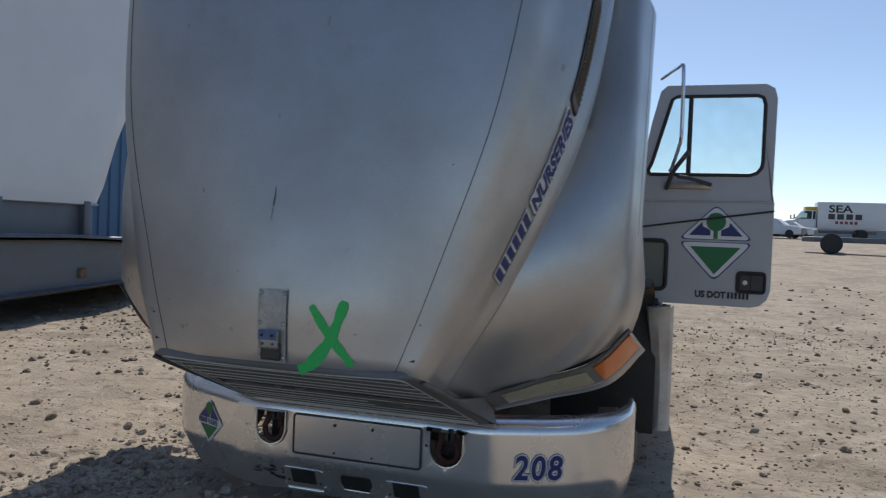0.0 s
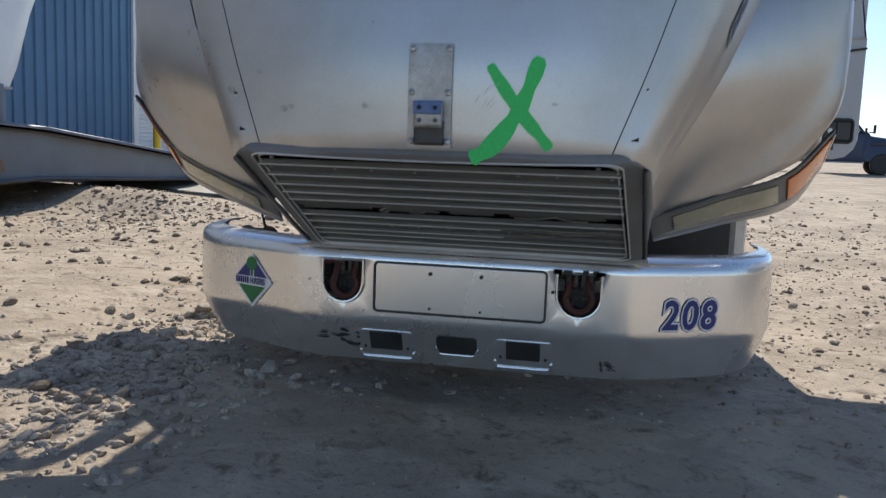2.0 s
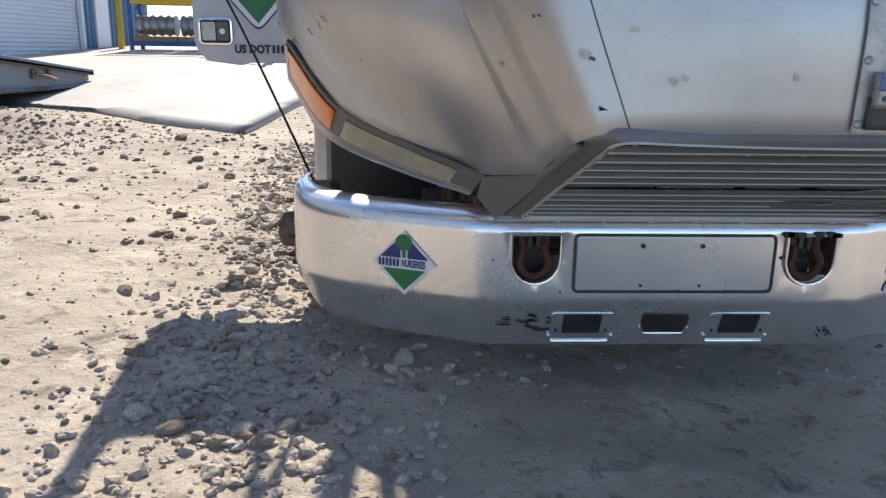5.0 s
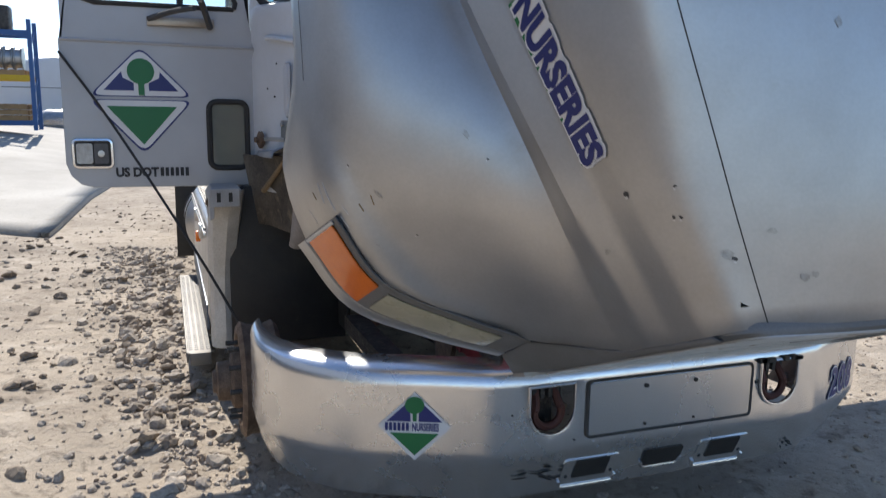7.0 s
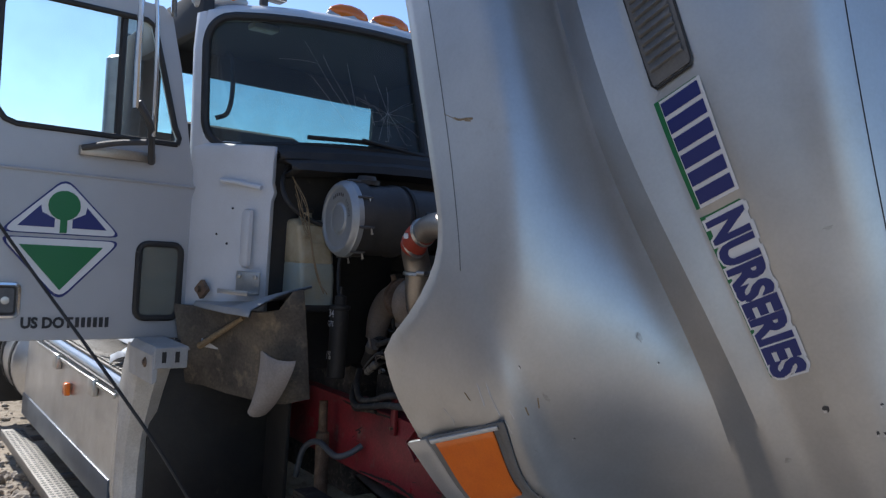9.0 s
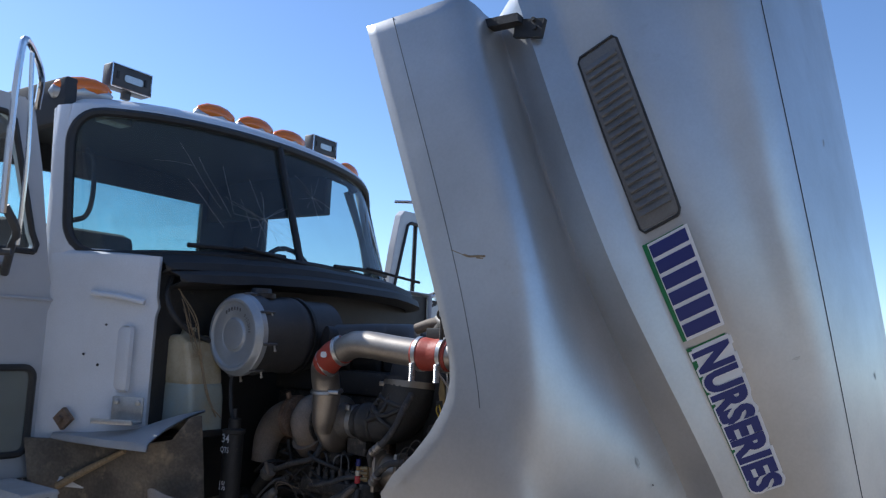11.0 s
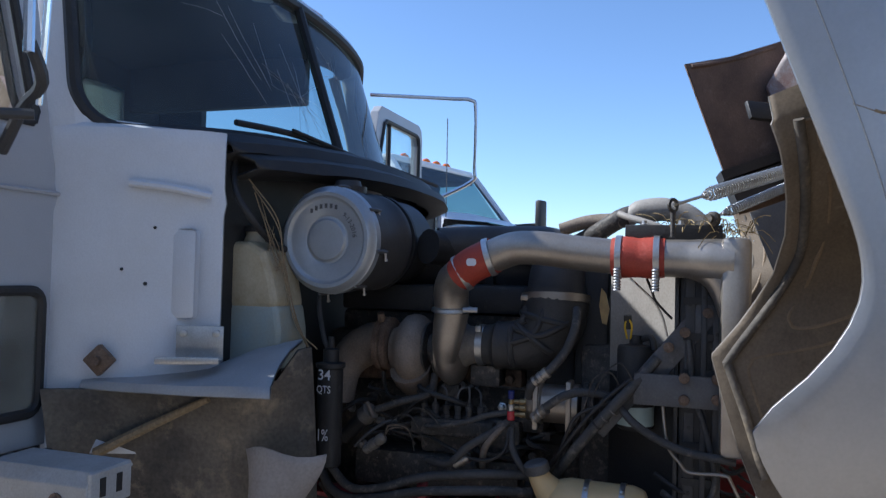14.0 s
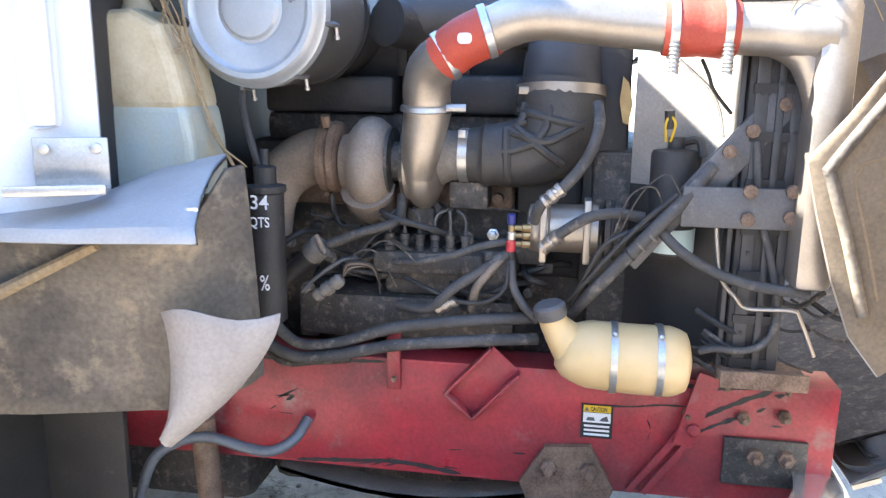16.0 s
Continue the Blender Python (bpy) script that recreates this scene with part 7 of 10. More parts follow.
piece("coolant_branch", M_CASTHOSE, "tan dusty branch hose", ([(-2.10, 4.18, 1.66), (-2.10, 4.10, 1.685), (-2.12, 4.03, 1.69), (-2.16, 3.975, 1.685)], 0.022))
piece("upper_coolant_hose", M_GREASE, "tan dusty coolant hose", ([(-2.1, 3.86, 1.72), (-2.15, 3.97, 1.70), (-2.1, 4.08, 1.64), (-1.95, 4.2, 1.6)], 0.03))
for p0, c0, c1, r_ in (((-2.468, 3.817, 1.705), (-2.372, 3.742, 1.739), (-1.86, 3.335, 1.918), 0.019), ((-2.354, 3.71, 1.684), (-2.33, 3.69, 1.693), (-1.86, 3.33, 1.890), 0.013)):
    bm = bmesh.new()
    p0, c0, c1 = Vector(p0), Vector(c0), Vector(c1)
    dd = (c1 - c0).normalized()
    s_ = dd.cross(Vector((0, 0, 1))).normalized()
    u_ = s_.cross(dd)
    n_ = int((c1 - c0).length / 0.0012)
    coil = [c0 + dd * (0.0012 * k) + r_ * min(1.0, 0.3 + k / 40) * (math.cos(k * 0.66) * s_ + math.sin(k * 0.66) * u_) for k in range(n_)]
    tube(bm, coil, 0.0028, 5, 1)
    tube(bm, [p0, c0, c0 + dd * 0.03], 0.0045, 6, 1)
    part("hood_spring", bm, M_STEEL, truck, "coiled steel hood assist spring")
bm = bmesh.new()
tube(bm, [(-2.468, 3.817, 1.62), (-2.468, 3.817, 1.69)], 0.007, 8, 1)
tube(bm, [Vector((-2.468, 3.817, 1.705)) + 0.016 * Vector((math.cos(k * 0.5236) * 0.8, -math.cos(k * 0.5236) * 0.6, math.sin(k * 0.5236))) for k in range(13)], 0.005, 6, 1)
part("eye_bolt", bm, M_GREASE, truck, "rusty steel eye bolt")
bm = bmesh.new()
lathe(bm, [(0, 0.022), (0.012, 0.022), (0.02, 0.014), (0.03, 0.014)], (-2.354, 3.712, 1.676), (-0.8, 0.6, 0), 10)
part("spring_lug", bm, M_GREASE, truck, "greasy spring lug bolt")
# dry grass caught on the radiator
bm = bmesh.new()
rg = random.Random(3)
for k in range(70):
    c = Vector((-2.33 + rg.uniform(-0.06, 0.12), 3.74 + rg.uniform(-0.14, 0.12), 1.64))
    d_ = Vector((rg.uniform(-1, 0.4), rg.uniform(-1, 1), rg.uniform(-0.6, 0.7))) * rg.uniform(0.04, 0.11)
    tube(bm, [c, c + d_ * 0.5 + Vector((0, 0, 0.02)), c + d_], 0.0013, 3, 2, False)
tagged(part("dry_grass", bm, mat("straw", (0.45, 0.34, 0.17), 0.8, 0.0, (0.3, 0.22, 0.1), 20, 0.6)), "tuft of dry straw caught on the radiator", "dry grass", kind="stuff")
# stay bracket
bm = bmesh.new()
box(bm, -2.362, -2.350, 3.69, 3.92, -0.044, 0.044, 0.004, pose(0, 0, 1.20))
part("stay_bracket", bm, M_STAYGREY, truck, "flat bolted steel bracket")
bm = bmesh.new()
box(bm, -0.008, 0.008, -0.155, 0.155, -0.034, 0.034, 0.004, pose(-2.325, 3.80, 1.33, -51, 0, 0))
box(bm, -0.008, 0.008, -0.05, 0.20, -0.02, 0.02, 0.004, pose(-2.318, 3.895, 1.215, -51, 0, 0))
stay = part("stay_bar", bm, M_STAYGREY, truck, "diagonal steel stay bar")
for y, z in ((3.785, 1.362), (3.828, 1.318), (3.725, 1.418), (3.785, 1.238), (3.785, 1.178), (3.70, 1.24), (3.70, 1.185)):
    bm = bmesh.new()
    lathe(bm, [(0, 0.015), (0.012, 0.015), (0.014, 0.01)], (-2.333 if z > 1.25 else -2.362, y, z), (-1, 0, 0), 8)
    part("stay_bolt", bm, M_RUST, stay, "rusty bolt")
# filter drier can
bm = bmesh.new()
lathe(bm, [(0, 0.045), (0.01, 0.054), (0.235, 0.054), (0.245, 0.05), (0.25, 0.02), (0.275, 0.018)], (-2.24, 3.925, 1.065), (0, 0, 1), 22)
can = part("receiver_drier", bm, M_BLACK, truck, "black canister with pale label")
bm = bmesh.new()
lathe(bm, [(0, 0.0552), (0.055, 0.0552)], (-2.24, 3.925, 1.08), (0, 0, 1), 22)
part("label_band", bm, mat("pale_label", (0.55, 0.68, 0.66), 0.5), can, "pale blue-green label")
# compressor
bm = bmesh.new()
lathe(bm, [(0, 0.035), (0.005, 0.055), (0.03, 0.06), (0.035, 0.065), (0.05, 0.065), (0.055, 0.058), (0.14, 0.058), (0.145, 0.064), (0.165, 0.064), (0.17, 0.05)], (-2.22, 4.255, 1.117), (0, -1, 0), 26)
for y in (4.215, 4.115):
    box(bm, -2.29, -2.22, y - 0.008, y + 0.008, 1.045, 1.195, 0.004)
ac = part("compressor", bm, M_ALU, truck, "oily aluminium air-conditioning compressor")
bm = bmesh.new()
lathe(bm, [(0, 0.05), (0.0, 0.072), (0.012, 0.072), (0.014, 0.062), (0.02, 0.062), (0.022, 0.072), (0.034, 0.072), (0.036, 0.05)], (-2.22, 4.075, 1.117), (0, -1, 0), 28)
part("pulley", bm, M_GREASE, ac, "grooved pulley")
for z0, z1, r_, m_, lab in ((1.132, 1.158, 0.010, M_DECALB, "blue service cap"), (1.116, 1.132, 0.008, M_YELLOWBRASS, "brass fitting"), (1.096, 1.116, 0.011, M_STEEL, "steel hex fitting"), (1.068, 1.096, 0.0115, M_REDRAIL, "red service cap")):
    bm = bmesh.new()
    lathe(bm, [(0, r_ * 0.9), (0.002, r_), (z1 - z0 - 0.002, r_), (z1 - z0, r_ * 0.8)], (-2.285, 4.289, z0), (0, 0, 1), 10)
    part("service_port", bm, m_, ac, lab)
for z in (1.124, 1.106, 1.086):
    bm = bmesh.new()
    lathe(bm, [(0, 0.007), (0.02, 0.007), (0.022, 0.010), (0.04, 0.010)], (-2.28, 4.285, z), (0.1, -1, 0), 8)
    part("fitting", bm, M_YELLOWBRASS, ac, "brass pipe stub")
# hoses and lines
for name_, m_, lab, r_, pts in (
    ("refrigerant_hose", M_DUSTY, "thick black refrigerant hose", 0.0135, ((-2.270, 4.238, 1.140), (-2.300, 4.221, 1.185), (-2.300, 4.170, 1.228), (-2.290, 4.122, 1.292), (-2.270, 4.100, 1.361), (-2.220, 4.104, 1.410))),
    ("refrigerant_hose", M_DUSTY, "ribbed black refrigerant hose", 0.0125, ((-2.280, 4.215, 1.078), (-2.310, 4.177, 1.119), (-2.330, 4.116, 1.162), (-2.330, 4.055, 1.175), (-2.320, 3.993, 1.166))),
    ("coolant_hose", M_DUSTY, "long thin black hose to the cooler", 0.0115, ((-2.340, 3.963, 1.146), (-2.370, 3.916, 1.104), (-2.370, 3.849, 1.064), (-2.380, 3.767, 1.039), (-2.380, 3.650, 1.025))),
    ("wiring_loom", M_DUSTY, "taped wiring loom", 0.0155, ((-2.330, 3.858, 1.285), (-2.350, 3.910, 1.218), (-2.360, 3.971, 1.150), (-2.350, 4.038, 1.069), (-2.330, 4.095, 0.995), (-2.260, 4.149, 0.911))),
    ("wiring_loom", M_BLACK, "thin black cable beside the loom", 0.006, ((-2.350, 3.928, 1.224), (-2.360, 3.996, 1.165), (-2.360, 4.058, 1.095), (-2.340, 4.121, 1.010), (-2.280, 4.170, 0.936))),
    ("wiring_loom", M_BLACK, "thin black cable beside the loom", 0.005, ((-2.350, 3.983, 1.156), (-2.360, 4.072, 1.114), (-2.350, 4.111, 1.045), (-2.300, 4.144, 0.950))),
    ("steel_line", M_ALU, "bent steel line", 0.005, ((-2.320, 3.851, 1.278), (-2.340, 3.840, 1.139), (-2.350, 3.826, 1.048), (-2.360, 3.795, 1.007), (-2.360, 3.767, 0.982), (-2.370, 3.680, 0.985), (-2.370, 3.661, 0.968), (-2.370, 3.624, 0.885))),
    ("overflow_hose", M_DUSTY, "grey overflow hose", 0.0085, ((-2.340, 3.855, 0.871), (-2.350, 3.825, 0.883), (-2.350, 3.759, 0.883), (-2.350, 3.714, 0.913), (-2.350, 3.703, 0.985), (-2.350, 3.730, 1.103), (-2.350, 3.759, 1.199), (-2.340, 3.775, 1.341))),
    ("heater_hose", M_DUSTY, "thick dusty heater hose", 0.0145, ((-2.220, 4.957, 0.910), (-2.270, 4.895, 0.860), (-2.300, 4.810, 0.810), (-2.310, 4.704, 0.823), (-2.310, 4.575, 0.868), (-2.310, 4.450, 0.891), (-2.300, 4.342, 0.902), (-2.270, 4.223, 0.905))),
    ("heater_hose", M_DUSTY, "thick dusty heater hose", 0.0145, ((-2.240, 4.954, 0.854), (-2.290, 4.892, 0.801), (-2.320, 4.804, 0.782), (-2.330, 4.698, 0.799), (-2.330, 4.570, 0.831), (-2.330, 4.446, 0.848), (-2.320, 4.339, 0.857), (-2.280, 4.220, 0.856))),
    ("heater_hose", M_GREASE, "greasy lower pipe", 0.009, ((-2.260, 4.940, 0.800), (-2.300, 4.857, 0.759), (-2.310, 4.763, 0.770), (-2.300, 4.679, 0.778))),
    ("oil_drain_pipe", M_GREASE, "oil drain pipe", 0.0125, ((-2.180, 4.573, 1.178), (-2.210, 4.572, 1.130), (-2.240, 4.591, 1.112), (-2.260, 4.657, 1.093), (-2.275, 4.740, 1.061))),
    ("hose", M_DUSTY, "dusty black hose", 0.009, ((-2.200, 4.616, 1.010), (-2.260, 4.516, 1.027), (-2.280, 4.429, 1.051), (-2.280, 4.362, 1.076), (-2.260, 4.290, 1.089))),
    ("hose", M_DUSTY, "braided fuel hose", 0.0125, ((-2.240, 4.570, 0.908), (-2.290, 4.481, 0.919), (-2.300, 4.425, 0.973), (-2.290, 4.362, 1.015), (-2.270, 4.299, 1.058))),
    ("hose", M_CASTHOSE, "tan dusty pipe", 0.011, ((-2.260, 4.383, 0.913), (-2.290, 4.369, 0.973), (-2.290, 4.338, 1.019), (-2.270, 4.304, 1.055))),
    ("hose", M_BLACK, "thin black hose loop", 0.0055, ((-2.250, 4.549, 0.982), (-2.290, 4.482, 0.967), (-2.300, 4.411, 0.944), (-2.310, 4.345, 0.948), (-2.310, 4.300, 0.982), (-2.290, 4.293, 1.035))),
    ("hose", M_DUSTY, "dusty black hose", 0.01, ((-2.280, 4.287, 1.044), (-2.300, 4.280, 0.991), (-2.310, 4.255, 0.947), (-2.300, 4.221, 0.907))),
    ("hose", M_BLACK, "thin black hose", 0.005, ((-2.160, 4.746, 1.096), (-2.190, 4.751, 1.137), (-2.190, 4.753, 1.173), (-2.180, 4.739, 1.099), (-2.200, 4.674, 1.095))),
):
    piece(name_, m_, lab, (pts, r_), seg=10)
piece("shroud_line", M_STEEL, "thin pale line down the shroud", ([(-2.30, 3.939, 1.508), (-2.31, 3.905, 1.478), (-2.31, 3.873, 1.446), (-2.30, 3.848, 1.40), (-2.29, 3.834, 1.344)], 0.0035), seg=6)
piece("shroud_line", M_BLACK, "thin black wire down the shroud", ([(-2.30, 3.893, 1.509), (-2.31, 3.878, 1.475), (-2.31, 3.868, 1.448), (-2.30, 3.845, 1.42), (-2.29, 3.822, 1.396)], 0.004), seg=6)
bm = bmesh.new()
lathe(bm, [(0, 0.018), (0.004, 0.028), (0.036, 0.029), (0.040, 0.025), (0.16, 0.025), (0.17, 0.015)], (-2.285, 4.752, 1.062), (0.25, 0.72, -0.66), 18)
dip = part("filler_tube", bm, M_BLACK, truck, "black oil filler tube")
bm = bmesh.new()
lathe(bm, [(0, 0.020), (0.003, 0.0295), (0.040, 0.0305), (0.042, 0.027)], (-2.287, 4.751, 1.063), (0.25, 0.72, -0.66), 18)
part("filler_cap", bm, M_TAN, dip, "dusty grey filler cap")
bm = bmesh.new()
tube(bm, [(-2.31, 4.757, 1.092), (-2.31, 4.735, 1.048)], 0.0065, 8, 1)
part("filler_handle", bm, M_CASTHOSE, dip, "tan cross handle")
bm = bmesh.new()
lathe(bm, [(0, 0.010), (0.006, 0.016), (0.022, 0.0165), (0.024, 0.013), (0.030, 0.013), (0.032, 0.018), (0.052, 0.018), (0.054, 0.014), (0.060, 0.014), (0.062, 0.0175), (0.080, 0.017), (0.088, 0.010)], (-2.305, 4.765, 0.934), (0, -0.80, 0.60), 16)
plug = part("sensor_plug", bm, M_TAN, truck, "pale ribbed sensor plug")
for k in range(4):
    piece("plug_wire", (M_CASTHOSE, M_BLACK)[k % 2], "", ([(-2.305, 4.695, 0.988), (-2.31 - 0.004 * k, 4.675, 1.012 + 0.006 * k), (-2.30, 4.64 - 0.008 * k, 1.018), (-2.26, 4.61, 1.0 - 0.02 * k)], 0.0026), parent=plug, seg=6)
piece("wire_channel", M_STAYGREY, "thin grey wire channel", ([(-2.30, 4.80, 0.945), (-2.30, 4.76, 0.985), (-2.30, 4.70, 1.028), (-2.29, 4.66, 1.038)], 0.005), seg=8)
for pts, r_ in ((((-2.58, 5.10, 1.84), (-2.625, 5.06, 1.74), (-2.61, 5.01, 1.655), (-2.53, 5.00, 1.60), (-2.44, 4.99, 1.57)), 0.011), (((-2.40, 4.88, 1.46), (-2.41, 4.885, 1.40), (-2.42, 4.86, 1.30), (-2.42, 4.84, 1.26)), 0.009)):
    piece("hose", M_BLACK, "black rubber hose by the washer tank", (pts, r_), seg=8)
rg = random.Random(31)
for k in range(9):      # dry roots and frayed wires hanging by the filter
    z0 = 1.78 - 0.02 * k
    piece("dry_root", M_RIDGE, "", ([(-2.56 + rg.uniform(-0.03, 0.03), 5.04 - 0.008 * k, z0), (-2.55, 4.985 + rg.uniform(-0.03, 0.02), z0 - 0.12), (-2.53, 4.955 + rg.uniform(-0.02, 0.01), 1.52), (-2.50, 4.915, 1.36 - 0.01 * k), (-2.48, 4.875 + rg.uniform(-0.03, 0.02), 1.27)][: 5 if k < 3 else 3], 0.0022 if k < 3 else 0.0014), seg=5)
rg = random.Random(11)
for k in range(26):     # odd fittings and brackets on the block's side
    y, z = rg.uniform(4.2, 4.95), rg.uniform(0.80, 1.18)
    bm = bmesh.new()
    if k % 2:
        lathe(bm, [(0, 0.02), (0.02, 0.022), (0.03, 0.014), (0.06, 0.013)], (-2.08, y, z), (-1, rg.uniform(-0.4, 0.4), rg.uniform(-0.4, 0.4)), 10)
    else:
        s_ = rg.uniform(0.02, 0.05)
        box(bm, -2.16, -2.03, y - s_, y + s_, z - s_ * 0.7, z + s_ * 0.7, 0.008)
    part("engine_fitting", bm, M_GREASE, engine)
# power-steering reservoir bottle
bm = bmesh.new()
tube(bm, [(-2.345, 4.165, 0.86), (-2.345, 4.15, 0.855), (-2.345, 4.10, 0.85), (-2.345, 4.0, 0.845), (-2.345, 3.92, 0.845), (-2.345, 3.885, 0.845), (-2.345, 3.872, 0.845)], [0.025, 0.06, 0.078, 0.08, 0.08, 0.066, 0.02], 24, 4)
tube(bm, [(-2.35, 4.14, 0.87), (-2.36, 4.175, 0.915), (-2.365, 4.185, 0.94)], [0.05, 0.034, 0.03], 16, 4)
bottle = part("surge_bottle", bm, M_CREAM, truck, "yellowed plastic fluid bottle")
bm = bmesh.new()
lathe(bm, [(0, 0.034), (0.005, 0.037), (0.028, 0.037), (0.034, 0.03)], (-2.365, 4.186, 0.938), (-0.1, 0.25, 1), 22)
part("cap", bm, M_STAYGREY, bottle, "dusty grey screw cap")
for y in (4.045, 3.945):
    bm = bmesh.new()
    lathe(bm, [(-0.0075, 0.081), (-0.0075, 0.0825), (0.0075, 0.0825), (0.0075, 0.081)], (-2.345, y, 0.846), (0, 1, 0), 30)
    lathe(bm, [(0, 0.006), (0.010, 0.006), (0.012, 0.003)], (-2.392, y, 0.912), (-0.6, 0, 0.8), 8)
    part("bottle_band", bm, M_STEEL, bottle, "steel strap")
# dark upright between elbow and shroud
bm = bmesh.new()
box(bm, -2.10, -1.95, 4.022, 4.13, 0.95, 1.56, 0.012)
box(bm, -2.06, -1.5, 4.06, 4.30, 0.95, 1.42, 0.03)
part("belt_guard", bm, M_BLACK, truck, "black belt guard and water pump housing")
# fan ring behind the elbow
bm = bmesh.new()
lathe(bm, [(0, 0.03), (0.0, 0.10), (0.02, 0.10), (0.03, 0.05)], (-1.95, 4.08, 1.25), (0, -1, 0), 20)
part("fan_hub", bm, M_GREASE, truck)
bm = bmesh.new()
prism(bm, [(4.044, 1.475), (4.030, 1.46), (4.018, 1.41), (4.026, 1.36), (4.040, 1.365), (4.050, 1.42)], 0.010, Matrix(((0, 0, 1, -2.118), (1, 0, 0, 0), (0, 1, 0, 0), (0, 0, 0, 1))))
bmesh.ops.recalc_face_normals(bm, faces=bm.faces)
part("fan_blade", bm, M_YELLOWBRASS, truck, "dull yellow fan blade tip")

# ---- wheel-well pieces on the passenger side ----
M_SHELF = mat("grey_rubber_sheet", (0.40, 0.41, 0.42), 0.5, 0.0, (0.30, 0.30, 0.30), 4.0, 0.7, 0.06, 160, 0.0008, 60, (0.30, 0.27, 0.23), 0.66)
bm = bmesh.new()
rows = []
for x, lift, f in ((-2.55, 0.0, 1.0), (-2.66, 0.005, 0.75), (-2.78, 0.0, 0.4), (-2.86, -0.002, 0.08), (-2.87, -0.02, 0.0)):
    rows.append([(x, 5.38 + 0.05 * f, 1.185 + lift), (x, 5.24 + 0.06 * f, 1.185 + 0.02 * f + lift), (x, 5.02 + 0.10 * f, 1.19 + 0.03 * f + lift), (x, 4.90 + 0.10 * f, 1.195 + 0.075 * f + lift), (x, 4.775 + 0.09 * f, 1.20 + 0.10 * f + lift)])
sheet(bm, rows, True)
thicken(part("splash_shelf", bm, M_SHELF, truck, "torn grey rubber splash shelf"), 0.01, 0.0)
bm = bmesh.new()
guard = [(5.46, -2.93), (5.36, -2.87), (5.2, -2.82), (5.03, -2.77), (4.99, -2.745), (4.95, -2.75), (4.86, -2.70), (4.815, -2.66), (4.80, -2.62)]
tops = (1.165, 1.165, 1.168, 1.175, 1.178, 1.18, 1.20, 1.285, 1.29)
lows = (0.80, 0.80, 0.79, 0.79, 0.79, 0.79, 0.80, 0.82, 0.83)
sheet(bm, [[(x + 0.06 * f + (0.02 * math.sin(f * 3.1) if 0 < i < 8 else 0) - (0.012 if i == 4 else 0), y - 0.02 * f + 0.02 * f * f, a + (b - a) * f) for i, ((y, x), a, b) in enumerate(zip(guard, tops, lows))] for f in (0, 0.12, 0.25, 0.4, 0.55, 0.7, 0.85, 1.0)])
thicken(part("mud_guard", bm, M_MUD, truck, "muddy brown rubber inner mud guard"), 0.012, 0.0)
bm = bmesh.new()
rows = []
for k in range(9):
    f = k / 8
    z = 1.018 - 0.25 * f + 0.012 * math.sin(f * 5)
    y0, y1 = 4.925 - 0.02 * math.sin(3.1 * f), 4.705 + 0.205 * f ** 1.5 - 0.02 * math.sin(3.1 * f)
    rows.append([(-2.735 - 0.035 * math.sin(3.1 * g) - 0.02 * f + 0.05 * g * g, y0 + (y1 - y0) * g, z + 0.012 * math.sin(6 * g) - (0.02 * (g - 0.5) ** 2 if k == 0 else 0)) for g in [m / 7 for m in range(8)]])
sheet(bm, rows, True)
thicken(part("mud_flap", bm, mat("grey_flap", (0.34, 0.31, 0.29), 0.8, 0.0, (0.24, 0.21, 0.19), 6, 0.7, 0.1, 120), truck, "torn pale grey rubber flap"), 0.008, 0.0)
bm = bmesh.new()
tube(bm, [(-2.845, 5.34, 0.985), (-2.815, 5.20, 1.06), (-2.785, 5.02, 1.15)], [0.016, 0.014, 0.010], 8, 4)
part("guard_ridge", bm, M_RIDGE, truck, "tan moulded ridge on the mud guard")
# white fender brace, fender blade and battery box with step
bm = bmesh.new()
o = [(-3.128, 0.865), (-3.132, 0.985), (-3.112, 1.018), (-2.985, 1.022), (-2.975, 1.005), (-3.085, 0.985), (-3.105, 0.955), (-3.108, 0.875)]
prism(bm, o, 0.32, Matrix.Translation((0, 5.42, 0)) @ Matrix(((1, 0, 0, 0), (0, 0, -1, 0), (0, 1, 0, 0), (0, 0, 0, 1))))
box(bm, -3.125, -2.985, 5.096, 5.108, 0.93, 1.018, 0.004)
bmesh.ops.recalc_face_normals(bm, faces=bm.faces)
brace = part("fender_brace", bm, mat("dirty_white_brace", (0.45, 0.455, 0.455), 0.55, 0.0, (0.34, 0.33, 0.31), 8.0, 0.85, 0.08, 160, 0.0006, 60, (0.36, 0.30, 0.22), 0.6), truck, "white bent fender brace with slots", False)
rb = brace.modifiers.new("round", "BEVEL")
rb.width, rb.segments, rb.limit_method = 0.006, 2, "ANGLE"
bm = bmesh.new()
lathe(bm, [(0, 0.021), (0.004, 0.021), (0.005, 0.012), (0.011, 0.011), (0.013, 0.005)], (-3.131, 5.19, 0.945), (-1, 0, 0), 14)
part("brace_bolt", bm, M_RUST, brace, "rusty bolt with a rust ring")
for x in (-3.085, -3.03):
    bm = bmesh.new()
    box(bm, x - 0.009, x + 0.009, 5.0935, 5.0962, 0.955, 1.0, 0.0)
    part("brace_slot", bm, M_BLACK, brace, "dark slot", False)
M_BLADE = mat("scuffed_pale_fender", (0.62, 0.61, 0.58), 0.45, 0.1, (0.44, 0.41, 0.36), 5.0, 0.85, 0.1, 120, 0.001, 40, (0.34, 0.29, 0.23), 0.60)
